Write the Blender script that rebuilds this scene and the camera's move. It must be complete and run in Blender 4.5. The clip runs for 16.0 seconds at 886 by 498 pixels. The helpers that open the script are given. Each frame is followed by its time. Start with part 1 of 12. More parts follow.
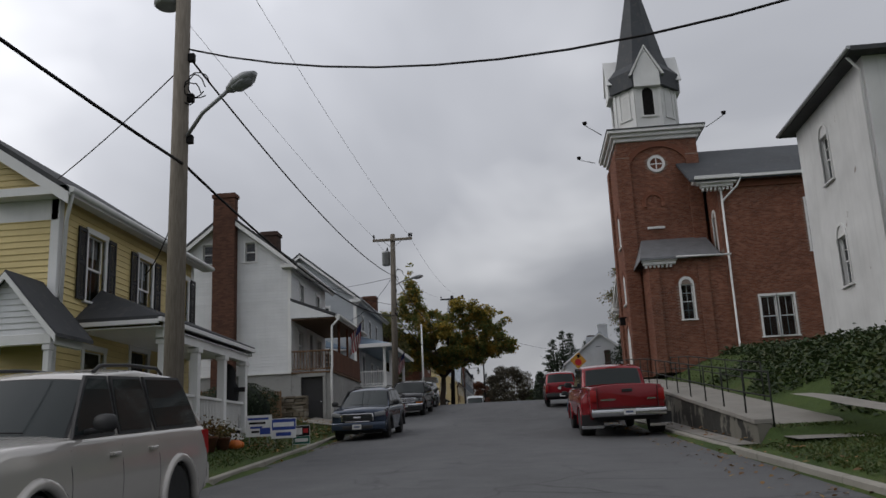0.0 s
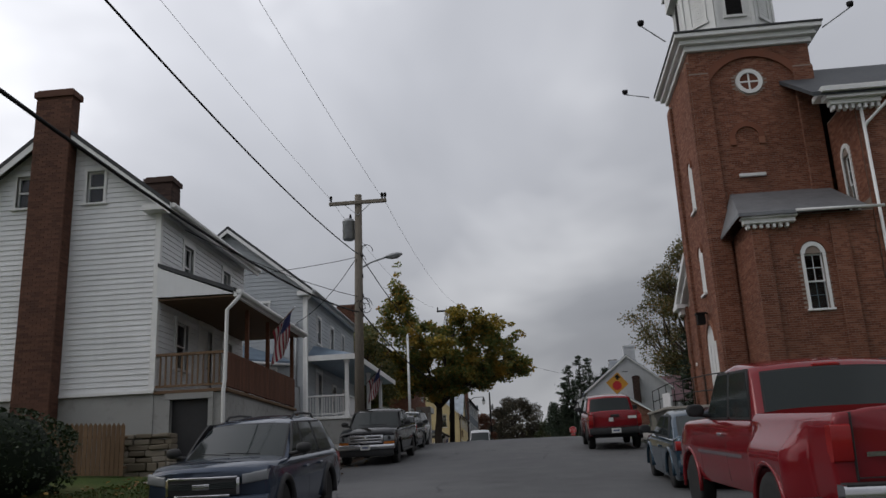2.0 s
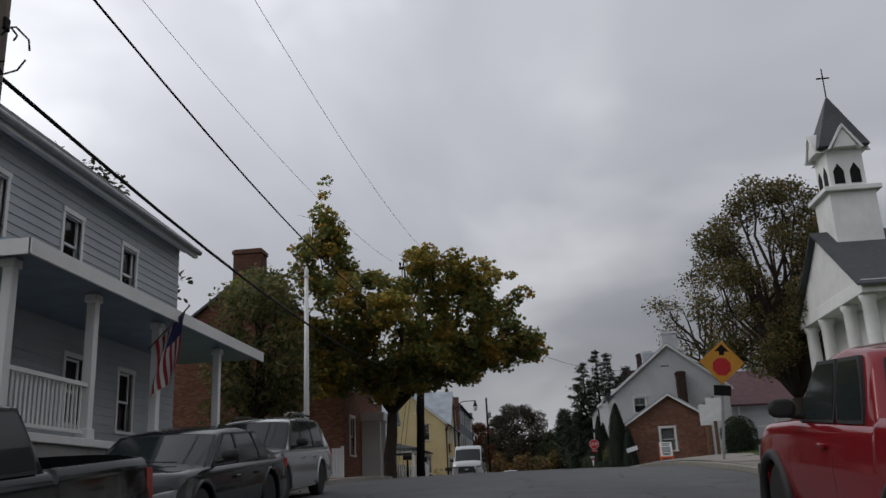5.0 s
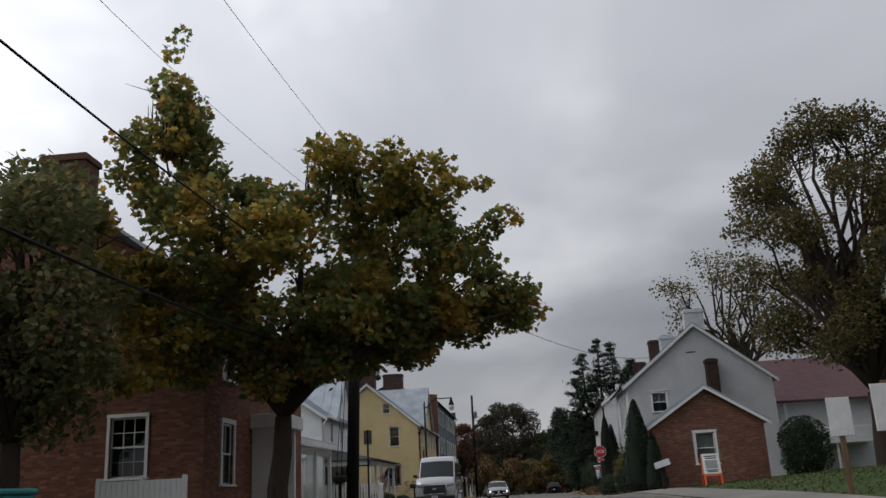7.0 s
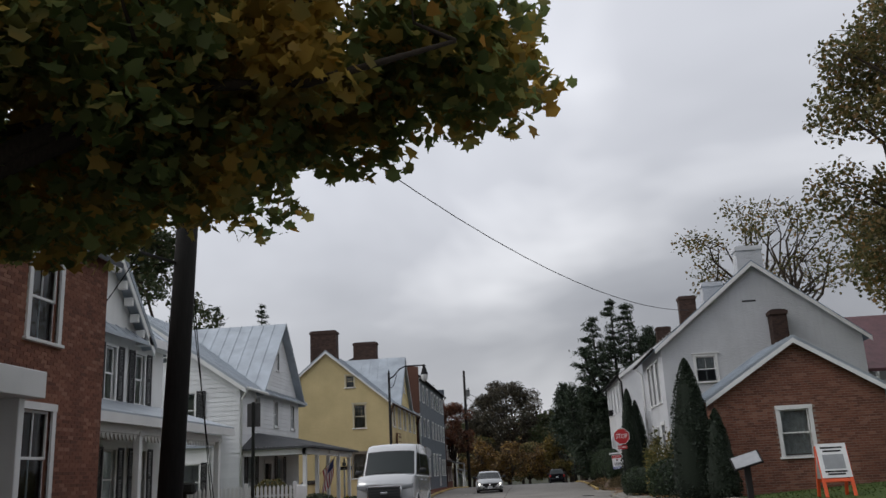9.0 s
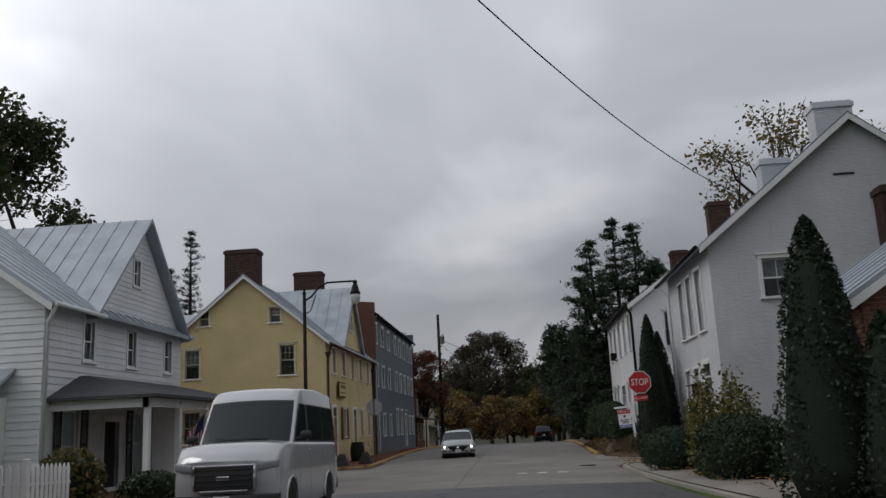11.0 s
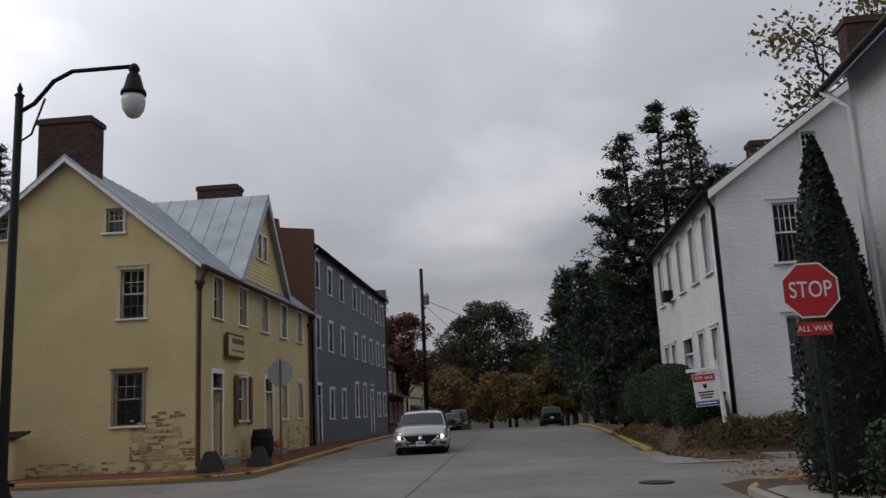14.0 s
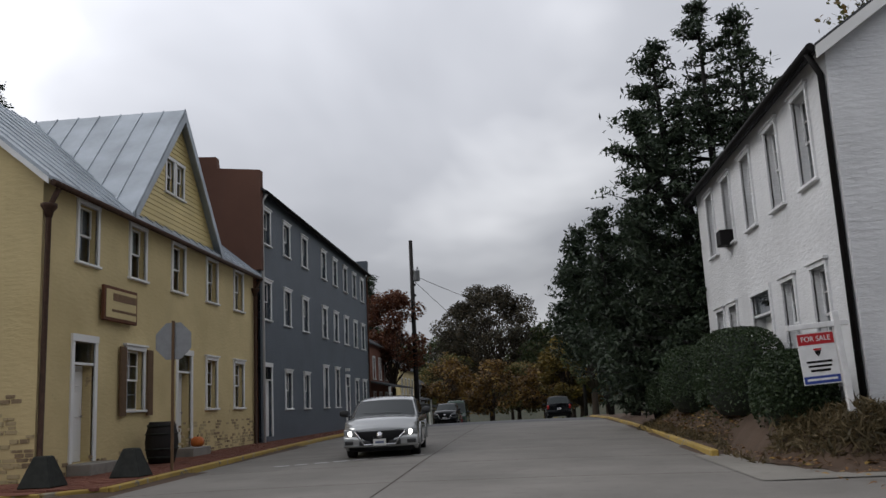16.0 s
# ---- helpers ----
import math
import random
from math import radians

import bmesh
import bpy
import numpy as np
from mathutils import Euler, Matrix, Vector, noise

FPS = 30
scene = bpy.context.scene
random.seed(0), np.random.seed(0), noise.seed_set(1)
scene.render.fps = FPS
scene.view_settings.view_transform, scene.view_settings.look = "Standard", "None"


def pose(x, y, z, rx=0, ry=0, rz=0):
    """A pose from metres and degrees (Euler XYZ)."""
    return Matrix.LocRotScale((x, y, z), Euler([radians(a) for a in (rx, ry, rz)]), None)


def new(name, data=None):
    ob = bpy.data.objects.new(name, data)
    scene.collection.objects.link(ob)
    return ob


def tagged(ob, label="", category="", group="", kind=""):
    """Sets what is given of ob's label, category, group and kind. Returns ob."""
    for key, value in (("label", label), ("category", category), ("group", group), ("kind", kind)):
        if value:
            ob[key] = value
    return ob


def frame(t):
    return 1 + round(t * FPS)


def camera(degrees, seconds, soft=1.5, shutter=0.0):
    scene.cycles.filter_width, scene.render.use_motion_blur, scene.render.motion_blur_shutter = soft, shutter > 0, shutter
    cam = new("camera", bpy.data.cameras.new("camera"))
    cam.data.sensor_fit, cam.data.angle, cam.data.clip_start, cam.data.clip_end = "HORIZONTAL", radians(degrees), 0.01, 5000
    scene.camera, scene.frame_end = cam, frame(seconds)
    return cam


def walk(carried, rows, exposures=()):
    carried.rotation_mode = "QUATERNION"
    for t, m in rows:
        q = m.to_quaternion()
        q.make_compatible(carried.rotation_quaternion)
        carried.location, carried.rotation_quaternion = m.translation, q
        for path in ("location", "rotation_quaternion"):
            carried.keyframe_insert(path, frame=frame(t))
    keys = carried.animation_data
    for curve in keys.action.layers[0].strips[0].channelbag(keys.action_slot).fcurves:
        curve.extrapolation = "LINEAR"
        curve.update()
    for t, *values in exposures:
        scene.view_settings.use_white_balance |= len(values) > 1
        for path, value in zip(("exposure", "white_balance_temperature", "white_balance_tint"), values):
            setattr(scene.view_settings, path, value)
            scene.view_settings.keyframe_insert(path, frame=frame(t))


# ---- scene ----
cam = camera(54.6, 16.0)
METRES, EYE, TILT, LEAN, TURN = 110.0, 1.4, 0.0, 0.0, 5.1
ROWS = [
    (0.0, 0.0, 0.0, 0.0, 0.6, 13.24, 2.56),
    (0.5, 0.0014, 0.0354, 0.0022, 0.7, 13.93, 2.5),
    (1.0, 0.0025, 0.071, 0.0046, 0.75, 14.71, 2.54),
    (1.5, 0.0036, 0.1075, 0.007, 0.84, 15.22, 2.54),
    (2.0, 0.0049, 0.1438, 0.0094, 0.94, 15.4, 2.53),
    (2.5, 0.0065, 0.1799, 0.0115, 0.95, 15.28, 2.55),
    (3.0, 0.0085, 0.2164, 0.014, 1.06, 15.14, 2.53),
    (3.5, 0.0109, 0.2529, 0.0166, 1.14, 15.17, 2.52),
    (4.0, 0.0131, 0.2892, 0.0195, 1.16, 15.56, 2.47),
    (6.5, 0.029, 0.4615, 0.0352, 0.59, 16.1, 2.84),
    (7.0, 0.0325, 0.4942, 0.0378, 0.52, 15.92, 2.88),
    (7.5, 0.0358, 0.5272, 0.04, 0.59, 15.82, 2.88),
    (8.0, 0.0393, 0.5602, 0.0419, 0.65, 15.66, 2.86),
    (8.5, 0.0428, 0.5938, 0.0436, 0.76, 15.52, 2.8),
    (9.0, 0.0463, 0.6276, 0.0445, 0.62, 14.74, 2.77),
    (9.5, 0.0501, 0.6603, 0.045, 0.26, 13.55, 2.69),
    (10.0, 0.0541, 0.6934, 0.0454, -0.21, 12.7, 2.74),
    (12.5, 0.069, 0.839, 0.0463, -0.13, 11.66, 2.78),
    (13.0, 0.0719, 0.8657, 0.046, -0.07, 11.54, 2.75),
    (13.5, 0.0745, 0.8918, 0.0453, 0.01, 11.02, 2.71),
    (14.0, 0.077, 0.9166, 0.0447, 0.12, 10.73, 2.72),
    (14.5, 0.0791, 0.9396, 0.0442, 0.16, 10.57, 2.73),
    (15.0, 0.081, 0.9602, 0.0437, 0.25, 10.44, 2.7),
    (15.5, 0.0828, 0.979, 0.0432, 0.34, 10.33, 2.72),
    (16.0, 0.0843, 0.9944, 0.0428, 0.37, 10.27, 2.76),
]
walk(cam, [(t, pose(0, 0, EYE, TILT, LEAN, TURN) @ pose(METRES * x, METRES * y, METRES * z, 90 + pitch, roll, yaw)) for t, x, y, z, yaw, pitch, roll in ROWS],
     exposures=[(0.0, 0.05), (4.0, 0.0), (6.5, 0.1), (7.5, 0.3), (8.0, 0.5), (9.0, 0.5), (10.0, 0.22), (12.5, 0.05), (13.5, 0.1), (16.0, 0.38)])

# ---------------------------------------------------------------- sky and light
world = bpy.data.worlds.new("overcast_sky")
scene.world = world
world.use_nodes = True


def build_sky(w):
    nt = w.node_tree
    nt.nodes.clear()
    n, l = nt.nodes, nt.links
    out = n.new("ShaderNodeOutputWorld")
    bg = n.new("ShaderNodeBackground")
    sky = n.new("ShaderNodeTexSky")
    sky.sky_type = "NISHITA"
    sky.sun_disc = False
    sky.sun_elevation, sky.sun_rotation = radians(38), radians(-70)
    sky.air_density, sky.dust_density = 1.0, 4.0
    tc = n.new("ShaderNodeTexCoord")
    sep = n.new("ShaderNodeSeparateXYZ")
    l.new(tc.outputs["Generated"], sep.inputs[0])
    # cloud deck seen in perspective: direction over height
    up = n.new("ShaderNodeMath"); up.operation = "MAXIMUM"; up.inputs[1].default_value = 0.0
    l.new(sep.outputs[2], up.inputs[0])
    add = n.new("ShaderNodeMath"); add.operation = "ADD"; add.inputs[1].default_value = 0.42
    l.new(up.outputs[0], add.inputs[0])
    dx = n.new("ShaderNodeMath"); dx.operation = "DIVIDE"
    dy = n.new("ShaderNodeMath"); dy.operation = "DIVIDE"
    l.new(sep.outputs[0], dx.inputs[0]); l.new(add.outputs[0], dx.inputs[1])
    l.new(sep.outputs[1], dy.inputs[0]); l.new(add.outputs[0], dy.inputs[1])
    com = n.new("ShaderNodeCombineXYZ")
    l.new(dx.outputs[0], com.inputs[0]); l.new(dy.outputs[0], com.inputs[1])
    big = n.new("ShaderNodeTexNoise")
    big.inputs["Scale"].default_value, big.inputs["Detail"].default_value = 1.5, 4
    big.inputs["Roughness"].default_value, big.inputs["Distortion"].default_value = 0.5, 0.35
    mp = n.new("ShaderNodeMapping"); mp.inputs["Location"].default_value = CLOUD_SHIFT
    l.new(com.outputs[0], mp.inputs[0]); l.new(mp.outputs[0], big.inputs["Vector"])
    ramp = n.new("ShaderNodeValToRGB")
    e = ramp.color_ramp.elements
    e[0].position, e[0].color = 0.28, (0.40, 0.412, 0.45, 1)
    e[1].position, e[1].color = 0.72, (0.88, 0.89, 0.93, 1)
    m = ramp.color_ramp.elements.new(0.5); m.color = (0.52, 0.532, 0.575, 1)
    l.new(big.outputs["Fac"], ramp.inputs[0])
    # overcast gradient: zenith brighter than the horizon
    grad = n.new("ShaderNodeValToRGB")
    ge = grad.color_ramp.elements
    ge[0].position, ge[0].color = 0.0, (0.66, 0.66, 0.66, 1)
    ge[1].position, ge[1].color = 0.45, (1.2, 1.2, 1.2, 1)
    for gp, gv in ((0.06, 0.66), (0.14, 0.6), (0.22, 0.74), (0.34, 1.04)):
        ge.new(gp).color = (gv, gv, gv, 1)
    l.new(up.outputs[0], grad.inputs[0])
    mul = n.new("ShaderNodeMix"); mul.data_type = "RGBA"; mul.blend_type = "MULTIPLY"; mul.inputs[0].default_value = 1
    l.new(ramp.outputs[0], mul.inputs[6]); l.new(grad.outputs[0], mul.inputs[7])
    # the hidden sun whitens the western half of the deck
    side = n.new("ShaderNodeMapRange")
    side.inputs[1].default_value, side.inputs[2].default_value = -0.42, 0.14
    side.inputs[3].default_value, side.inputs[4].default_value = 1.27, 0.82
    l.new(sep.outputs[0], side.inputs[0])
    mul2 = n.new("ShaderNodeMix"); mul2.data_type = "RGBA"; mul2.blend_type = "MULTIPLY"; mul2.inputs[0].default_value = 1
    l.new(mul.outputs[2], mul2.inputs[6]); l.new(side.outputs[0], mul2.inputs[7])
    # the clear sky above the deck shines through a little
    dim = n.new("ShaderNodeMix"); dim.data_type = "RGBA"; dim.blend_type = "MULTIPLY"; dim.inputs[0].default_value = 1
    dim.inputs[7].default_value = (0.08, 0.08, 0.08, 1)
    l.new(sky.outputs[0], dim.inputs[6])
    mix = n.new("ShaderNodeMix"); mix.data_type = "RGBA"; mix.inputs[0].default_value = 0.9
    l.new(dim.outputs[2], mix.inputs[6]); l.new(mul2.outputs[2], mix.inputs[7])
    l.new(mix.outputs[2], bg.inputs[0])
    bg.inputs[1].default_value = SKY_STRENGTH
    l.new(bg.outputs[0], out.inputs[0])


CLOUD_SHIFT = (3.1, 0.4, 0.0)
SKY_STRENGTH = 1.0
build_sky(world)
sun = new("sun", bpy.data.lights.new("sun", "SUN"))
sun.data.energy, sun.data.angle, sun.data.color = 0.5, radians(25), (1.0, 0.97, 0.92)
sun.matrix_world = pose(0, 0, 60, 50, 0, -70)

# ---------------------------------------------------------------- materials


class Mat:
    """A small node-graph writer for one Principled material."""

    def __init__(self, name, rough=0.7, metal=0.0, spec=0.4):
        self.m = bpy.data.materials.new(name)
        self.m.use_nodes = True
        self.nt = self.m.node_tree
        self.b = self.nt.nodes["Principled BSDF"]
        self.b.inputs["Roughness"].default_value = rough
        self.b.inputs["Metallic"].default_value = metal
        self.b.inputs["Specular IOR Level"].default_value = spec
        self.co = None

    def node(self, kind):
        return self.nt.nodes.new(kind)

    def link(self, a, b):
        self.nt.links.new(a, b)

    def coords(self, world=True, scale=(1, 1, 1)):
        if world:
            c = self.node("ShaderNodeNewGeometry").outputs["Position"]
        else:
            c = self.node("ShaderNodeTexCoord").outputs["Object"]
        mp = self.node("ShaderNodeMapping")
        mp.inputs["Scale"].default_value = scale
        self.link(c, mp.inputs[0])
        return mp.outputs[0]

    def noise(self, scale, detail=4, world=True, stretch=(1, 1, 1), rough=0.55):
        t = self.node("ShaderNodeTexNoise")
        t.inputs["Scale"].default_value, t.inputs["Detail"].default_value = scale, detail
        t.inputs["Roughness"].default_value = rough
        self.link(self.coords(world, stretch), t.inputs["Vector"])
        return t.outputs["Fac"]

    def ramp(self, fac, stops):
        r = self.node("ShaderNodeValToRGB")
        e = r.color_ramp.elements
        while len(e) < len(stops):
            e.new(0.5)
        for k, (p, c) in zip(e, stops):
            k.position, k.color = p, (*c, 1)
        self.link(fac, r.inputs[0])
        return r.outputs[0]

    def mix(self, fac, a, b, mode="MIX"):
        x = self.node("ShaderNodeMix")
        x.data_type, x.blend_type = "RGBA", mode
        for k, v in ((0, fac), (6, a), (7, b)):
            if isinstance(v, (int, float)):
                x.inputs[k].default_value = v
            elif isinstance(v, tuple):
                x.inputs[k].default_value = (*v, 1)
            else:
                self.link(v, x.inputs[k])
        return x.outputs[2]

    def color(self, c):
        if isinstance(c, tuple):
            self.b.inputs["Base Color"].default_value = (*c, 1)
        else:
            self.link(c, self.b.inputs["Base Color"])
        return self

    def bump(self, fac, strength=0.3, dist=0.01):
        bp = self.node("ShaderNodeBump")
        bp.inputs["Strength"].default_value, bp.inputs["Distance"].default_value = strength, dist
        self.link(fac, bp.inputs["Height"])
        self.link(bp.outputs[0], self.b.inputs["Normal"])
        return self

    def rough(self, fac, lo, hi):
        r = self.node("ShaderNodeMapRange")
        r.inputs[3].default_value, r.inputs[4].default_value = lo, hi
        self.link(fac, r.inputs[0])
        self.link(r.outputs[0], self.b.inputs["Roughness"])
        return self

    def random(self):
        return self.node("ShaderNodeObjectInfo").outputs["Random"]

    def island(self):
        return self.node("ShaderNodeNewGeometry").outputs["Random Per Island"]


def shade(c, k):
    return tuple(min(1.0, v * k) for v in c)


def painted(name, c, dirt=0.25, rough=0.55, fine=18, per_object=True, streak=True, courses=False):
    """Weathered paint: broad stains, vertical streaks, fine grain."""
    m = Mat(name, rough)
    a = m.ramp(m.noise(0.7, 5), [(0.3, shade(c, 1 - dirt)), (0.7, shade(c, 1.04))])
    if streak:
        s = m.noise(3.0, 4, stretch=(2.2, 2.2, 0.18))
        a = m.mix(m.ramp(s, [(0.5, (0, 0, 0)), (0.85, (0.4, 0.4, 0.4))]), a, shade(c, 1 - dirt * 1.6))
    if per_object:
        a = m.mix(1.0, a, m.ramp(m.random(), [(0, (0.93, 0.93, 0.93)), (1, (1, 1, 1))]), "MULTIPLY")
    if courses:
        m.color(a).bump(m.noise(1.0, 4, stretch=(5.5, 5.5, 15)), 0.8, 0.025)
    else:
        m.color(a).bump(m.noise(fine, 4), 0.12, 0.006)
    return m.m


def plain(name, c, rough=0.5, metal=0.0, var=0.12, scale=6, bump=0.05, world=False, spec=0.4):
    m = Mat(name, rough, metal, spec)
    f = m.noise(scale, 4, world)
    m.color(m.ramp(f, [(0.3, shade(c, 1 - var)), (0.7, shade(c, 1 + var * 0.5))]))
    m.rough(m.noise(scale * 3, 3, world), max(0.02, rough - 0.08), min(1, rough + 0.1))
    if bump:
        m.bump(m.noise(scale * 6, 3, world), bump, 0.004)
    return m.m


def car_paint(name, c, metal=0.3, spec=0.4):
    m = Mat(name, 0.2, metal, spec)
    dust = m.noise(2.2, 5)
    m.color(m.mix(m.ramp(dust, [(0.4, (0, 0, 0)), (0.85, (0.05, 0.05, 0.05))]), c, (0.12, 0.115, 0.11)))
    m.rough(m.noise(5, 4), 0.06, 0.15)
    m.b.inputs["Coat Weight"].default_value = 0.12
    m.b.inputs["Coat Roughness"].default_value = 0.03
    return m.m


def pane_glass(name, tint, gloss=0.02, f_ior=1.5):
    """Window glass: clear sheet that mirrors the sky by its Fresnel gloss."""
    m = Mat(name)
    nt = m.nt
    tr = m.node("ShaderNodeBsdfTransparent"); tr.inputs[0].default_value = (*tint, 1)
    gl = m.node("ShaderNodeBsdfGlossy"); gl.inputs["Roughness"].default_value = gloss
    gl.inputs[0].default_value = (0.95, 0.97, 1, 1)
    fr = m.node("ShaderNodeFresnel"); fr.inputs[0].default_value = f_ior
    bp = m.node("ShaderNodeBump"); bp.inputs["Strength"].default_value, bp.inputs["Distance"].default_value = 0.06, 0.02
    m.link(m.noise(1.7, 2), bp.inputs["Height"]); m.link(bp.outputs[0], gl.inputs["Normal"])
    mx = m.node("ShaderNodeMixShader")
    m.link(fr.outputs[0], mx.inputs[0]); m.link(tr.outputs[0], mx.inputs[1]); m.link(gl.outputs[0], mx.inputs[2])
    m.link(mx.outputs[0], nt.nodes["Material Output"].inputs[0])
    nt.nodes.remove(m.b)
    return m.m


def leaf_mat(name, stops, trans=0.35, turned=None):
    m = Mat(name, 0.55, 0, 0.3)
    c = m.ramp(m.island(), stops)
    big = m.noise(0.45, 3)
    if turned:
        # whole boughs that have turned colour
        c = m.mix(m.ramp(m.noise(turned[1], 3), [(0.52, (0, 0, 0)), (0.64, (0.75, 0.75, 0.75))]), c, turned[0])
    c = m.mix(1.0, c, m.ramp(big, [(0.3, (0.75, 0.75, 0.75)), (0.7, (1.2, 1.2, 1.2))]), "MULTIPLY")
    m.color(c)
    tl = m.node("ShaderNodeBsdfTranslucent"); m.link(c, tl.inputs[0])
    mx = m.node("ShaderNodeMixShader"); mx.inputs[0].default_value = trans
    m.link(m.b.outputs[0], mx.inputs[1]); m.link(tl.outputs[0], mx.inputs[2])
    m.link(mx.outputs[0], m.nt.nodes["Material Output"].inputs[0])
    return m.m


def brick_mat(name, stops, rough=0.85, island=False):
    m = Mat(name, rough, 0, 0.25)
    c = m.ramp(m.island() if island else m.random(), stops)
    c = m.mix(1.0, c, m.ramp(m.noise(0.35, 4), [(0.3, (0.8, 0.8, 0.8)), (0.7, (1.1, 1.08, 1.06))]), "MULTIPLY")
    s = m.noise(2.0, 4, stretch=(1.6, 1.6, 0.16))
    c = m.mix(m.ramp(s, [(0.55, (0, 0, 0)), (0.9, (0.35, 0.35, 0.35))]), c, (0.1, 0.07, 0.06))
    m.color(c).bump(m.noise(60, 4), 0.35, 0.004)
    return m.m


def asphalt_mat():
    m = Mat("worn_asphalt", 0.8, 0, 0.35)
    a = m.ramp(m.noise(0.22, 6, stretch=(1, 0.35, 1)), [(0.3, (0.045, 0.046, 0.049)), (0.7, (0.098, 0.099, 0.103))])
    a = m.mix(m.ramp(m.noise(90, 3), [(0.4, (0, 0, 0)), (0.75, (0.5, 0.5, 0.5))]), a, (0.16, 0.16, 0.155))
    v = m.node("ShaderNodeTexVoronoi"); v.feature = "DISTANCE_TO_EDGE"; v.inputs["Scale"].default_value = 0.55
    wob = m.node("ShaderNodeTexNoise"); wob.inputs["Scale"].default_value, wob.inputs["Detail"].default_value = 1.2, 6
    co = m.coords()
    m.link(co, wob.inputs["Vector"])
    m.link(m.mix(0.35, co, wob.outputs["Color"]), v.inputs["Vector"])
    crack = m.ramp(v.outputs["Distance"], [(0.0, (1, 1, 1)), (0.012, (0, 0, 0))])
    zone = m.ramp(m.noise(0.11, 3), [(0.45, (0, 0, 0)), (0.6, (1, 1, 1))])
    a = m.mix(m.mix(1.0, crack, zone, "MULTIPLY"), a, (0.02, 0.02, 0.022))
    stain = m.ramp(m.noise(0.9, 5), [(0.62, (0, 0, 0)), (0.75, (0.55, 0.55, 0.55))])
    a = m.mix(stain, a, (0.035, 0.035, 0.037))
    m.color(a).rough(m.noise(1.4, 4), 0.62, 0.9).bump(m.noise(120, 3), 0.5, 0.006)
    return m.m


def concrete_mat(name, c, rough=0.85, spots=(0.12, 0.11, 0.1)):
    m = Mat(name, rough, 0, 0.3)
    a = m.ramp(m.noise(0.5, 6), [(0.3, shade(c, 0.75)), (0.7, shade(c, 1.1))])
    a = m.mix(m.ramp(m.noise(3.5, 6), [(0.55, (0, 0, 0)), (0.75, (0.5, 0.5, 0.5))]), a, spots)
    a = m.mix(m.ramp(m.noise(70, 3), [(0.45, (0, 0, 0)), (0.8, (0.35, 0.35, 0.35))]), a, shade(c, 1.25))
    m.color(a).bump(m.noise(45, 5), 0.35, 0.006)
    return m.m


def peeling_mat(name, paint, under, amount, scale=1.3, streak=0.4, courses=False):
    """Paint that has flaked off in patches and shows what lies under it."""
    m = Mat(name, 0.75, 0, 0.3)
    a = m.ramp(m.noise(0.6, 5), [(0.3, shade(paint, 0.82)), (0.7, shade(paint, 1.05))])
    b = m.ramp(m.noise(4.5, 4), [(0.3, shade(under, 0.6)), (0.7, shade(under, 1.3))])
    f = m.noise(scale, 8, rough=0.65)
    mask = m.ramp(f, [(amount, (0, 0, 0)), (amount + 0.03, (1, 1, 1))])
    s = m.noise(3.0, 4, stretch=(2.0, 2.0, 0.15))
    a = m.mix(m.ramp(s, [(0.5, (0, 0, 0)), (0.9, (streak, streak, streak))]), a, shade(paint, 0.6))
    a = m.mix(1.0, a, m.ramp(m.random(), [(0, (0.9, 0.9, 0.9)), (1, (1, 1, 1))]), "MULTIPLY")
    if courses:
        # rows of brick telling through the paint, and grime in broad blotches
        rows = m.noise(1.0, 4, stretch=(5.0, 5.0, 14))
        a = m.mix(m.ramp(rows, [(0.3, (0.35, 0.35, 0.35)), (0.55, (0, 0, 0))]), a, shade(paint, 0.84))
        a = m.mix(m.ramp(m.noise(0.33, 6, rough=0.6), [(0.52, (0, 0, 0)), (0.72, (0.4, 0.4, 0.4))]), a, (paint[0] * 0.72, paint[1] * 0.68, paint[2] * 0.6))
        m.color(m.mix(mask, a, b)).bump(rows, 0.7, 0.02)
        return m.m
    m.color(m.mix(mask, a, b)).bump(m.mix(0.5, f, m.noise(40, 4)), 0.4, 0.012)
    return m.m


def wood_mat(name, c, rough=0.75):
    m = Mat(name, rough, 0, 0.25)
    g = m.noise(7, 6, world=True, stretch=(6, 6, 0.5))
    a = m.ramp(g, [(0.25, shade(c, 0.6)), (0.75, shade(c, 1.2))])
    a = m.mix(1.0, a, m.ramp(m.random(), [(0, (0.75, 0.75, 0.75)), (1, (1.1, 1.1, 1.1))]), "MULTIPLY")
    m.color(a).bump(g, 0.3, 0.006)
    return m.m


def grass_mat(name, stops):
    m = Mat(name, 0.85, 0, 0.2)
    a = m.ramp(m.noise(0.6, 6), stops)
    a = m.mix(m.ramp(m.noise(14, 4), [(0.4, (0, 0, 0)), (0.7, (0.55, 0.55, 0.55))]), a, shade(stops[0][1], 0.5))
    m.color(a).bump(m.noise(30, 4), 0.8, 0.03)
    return m.m


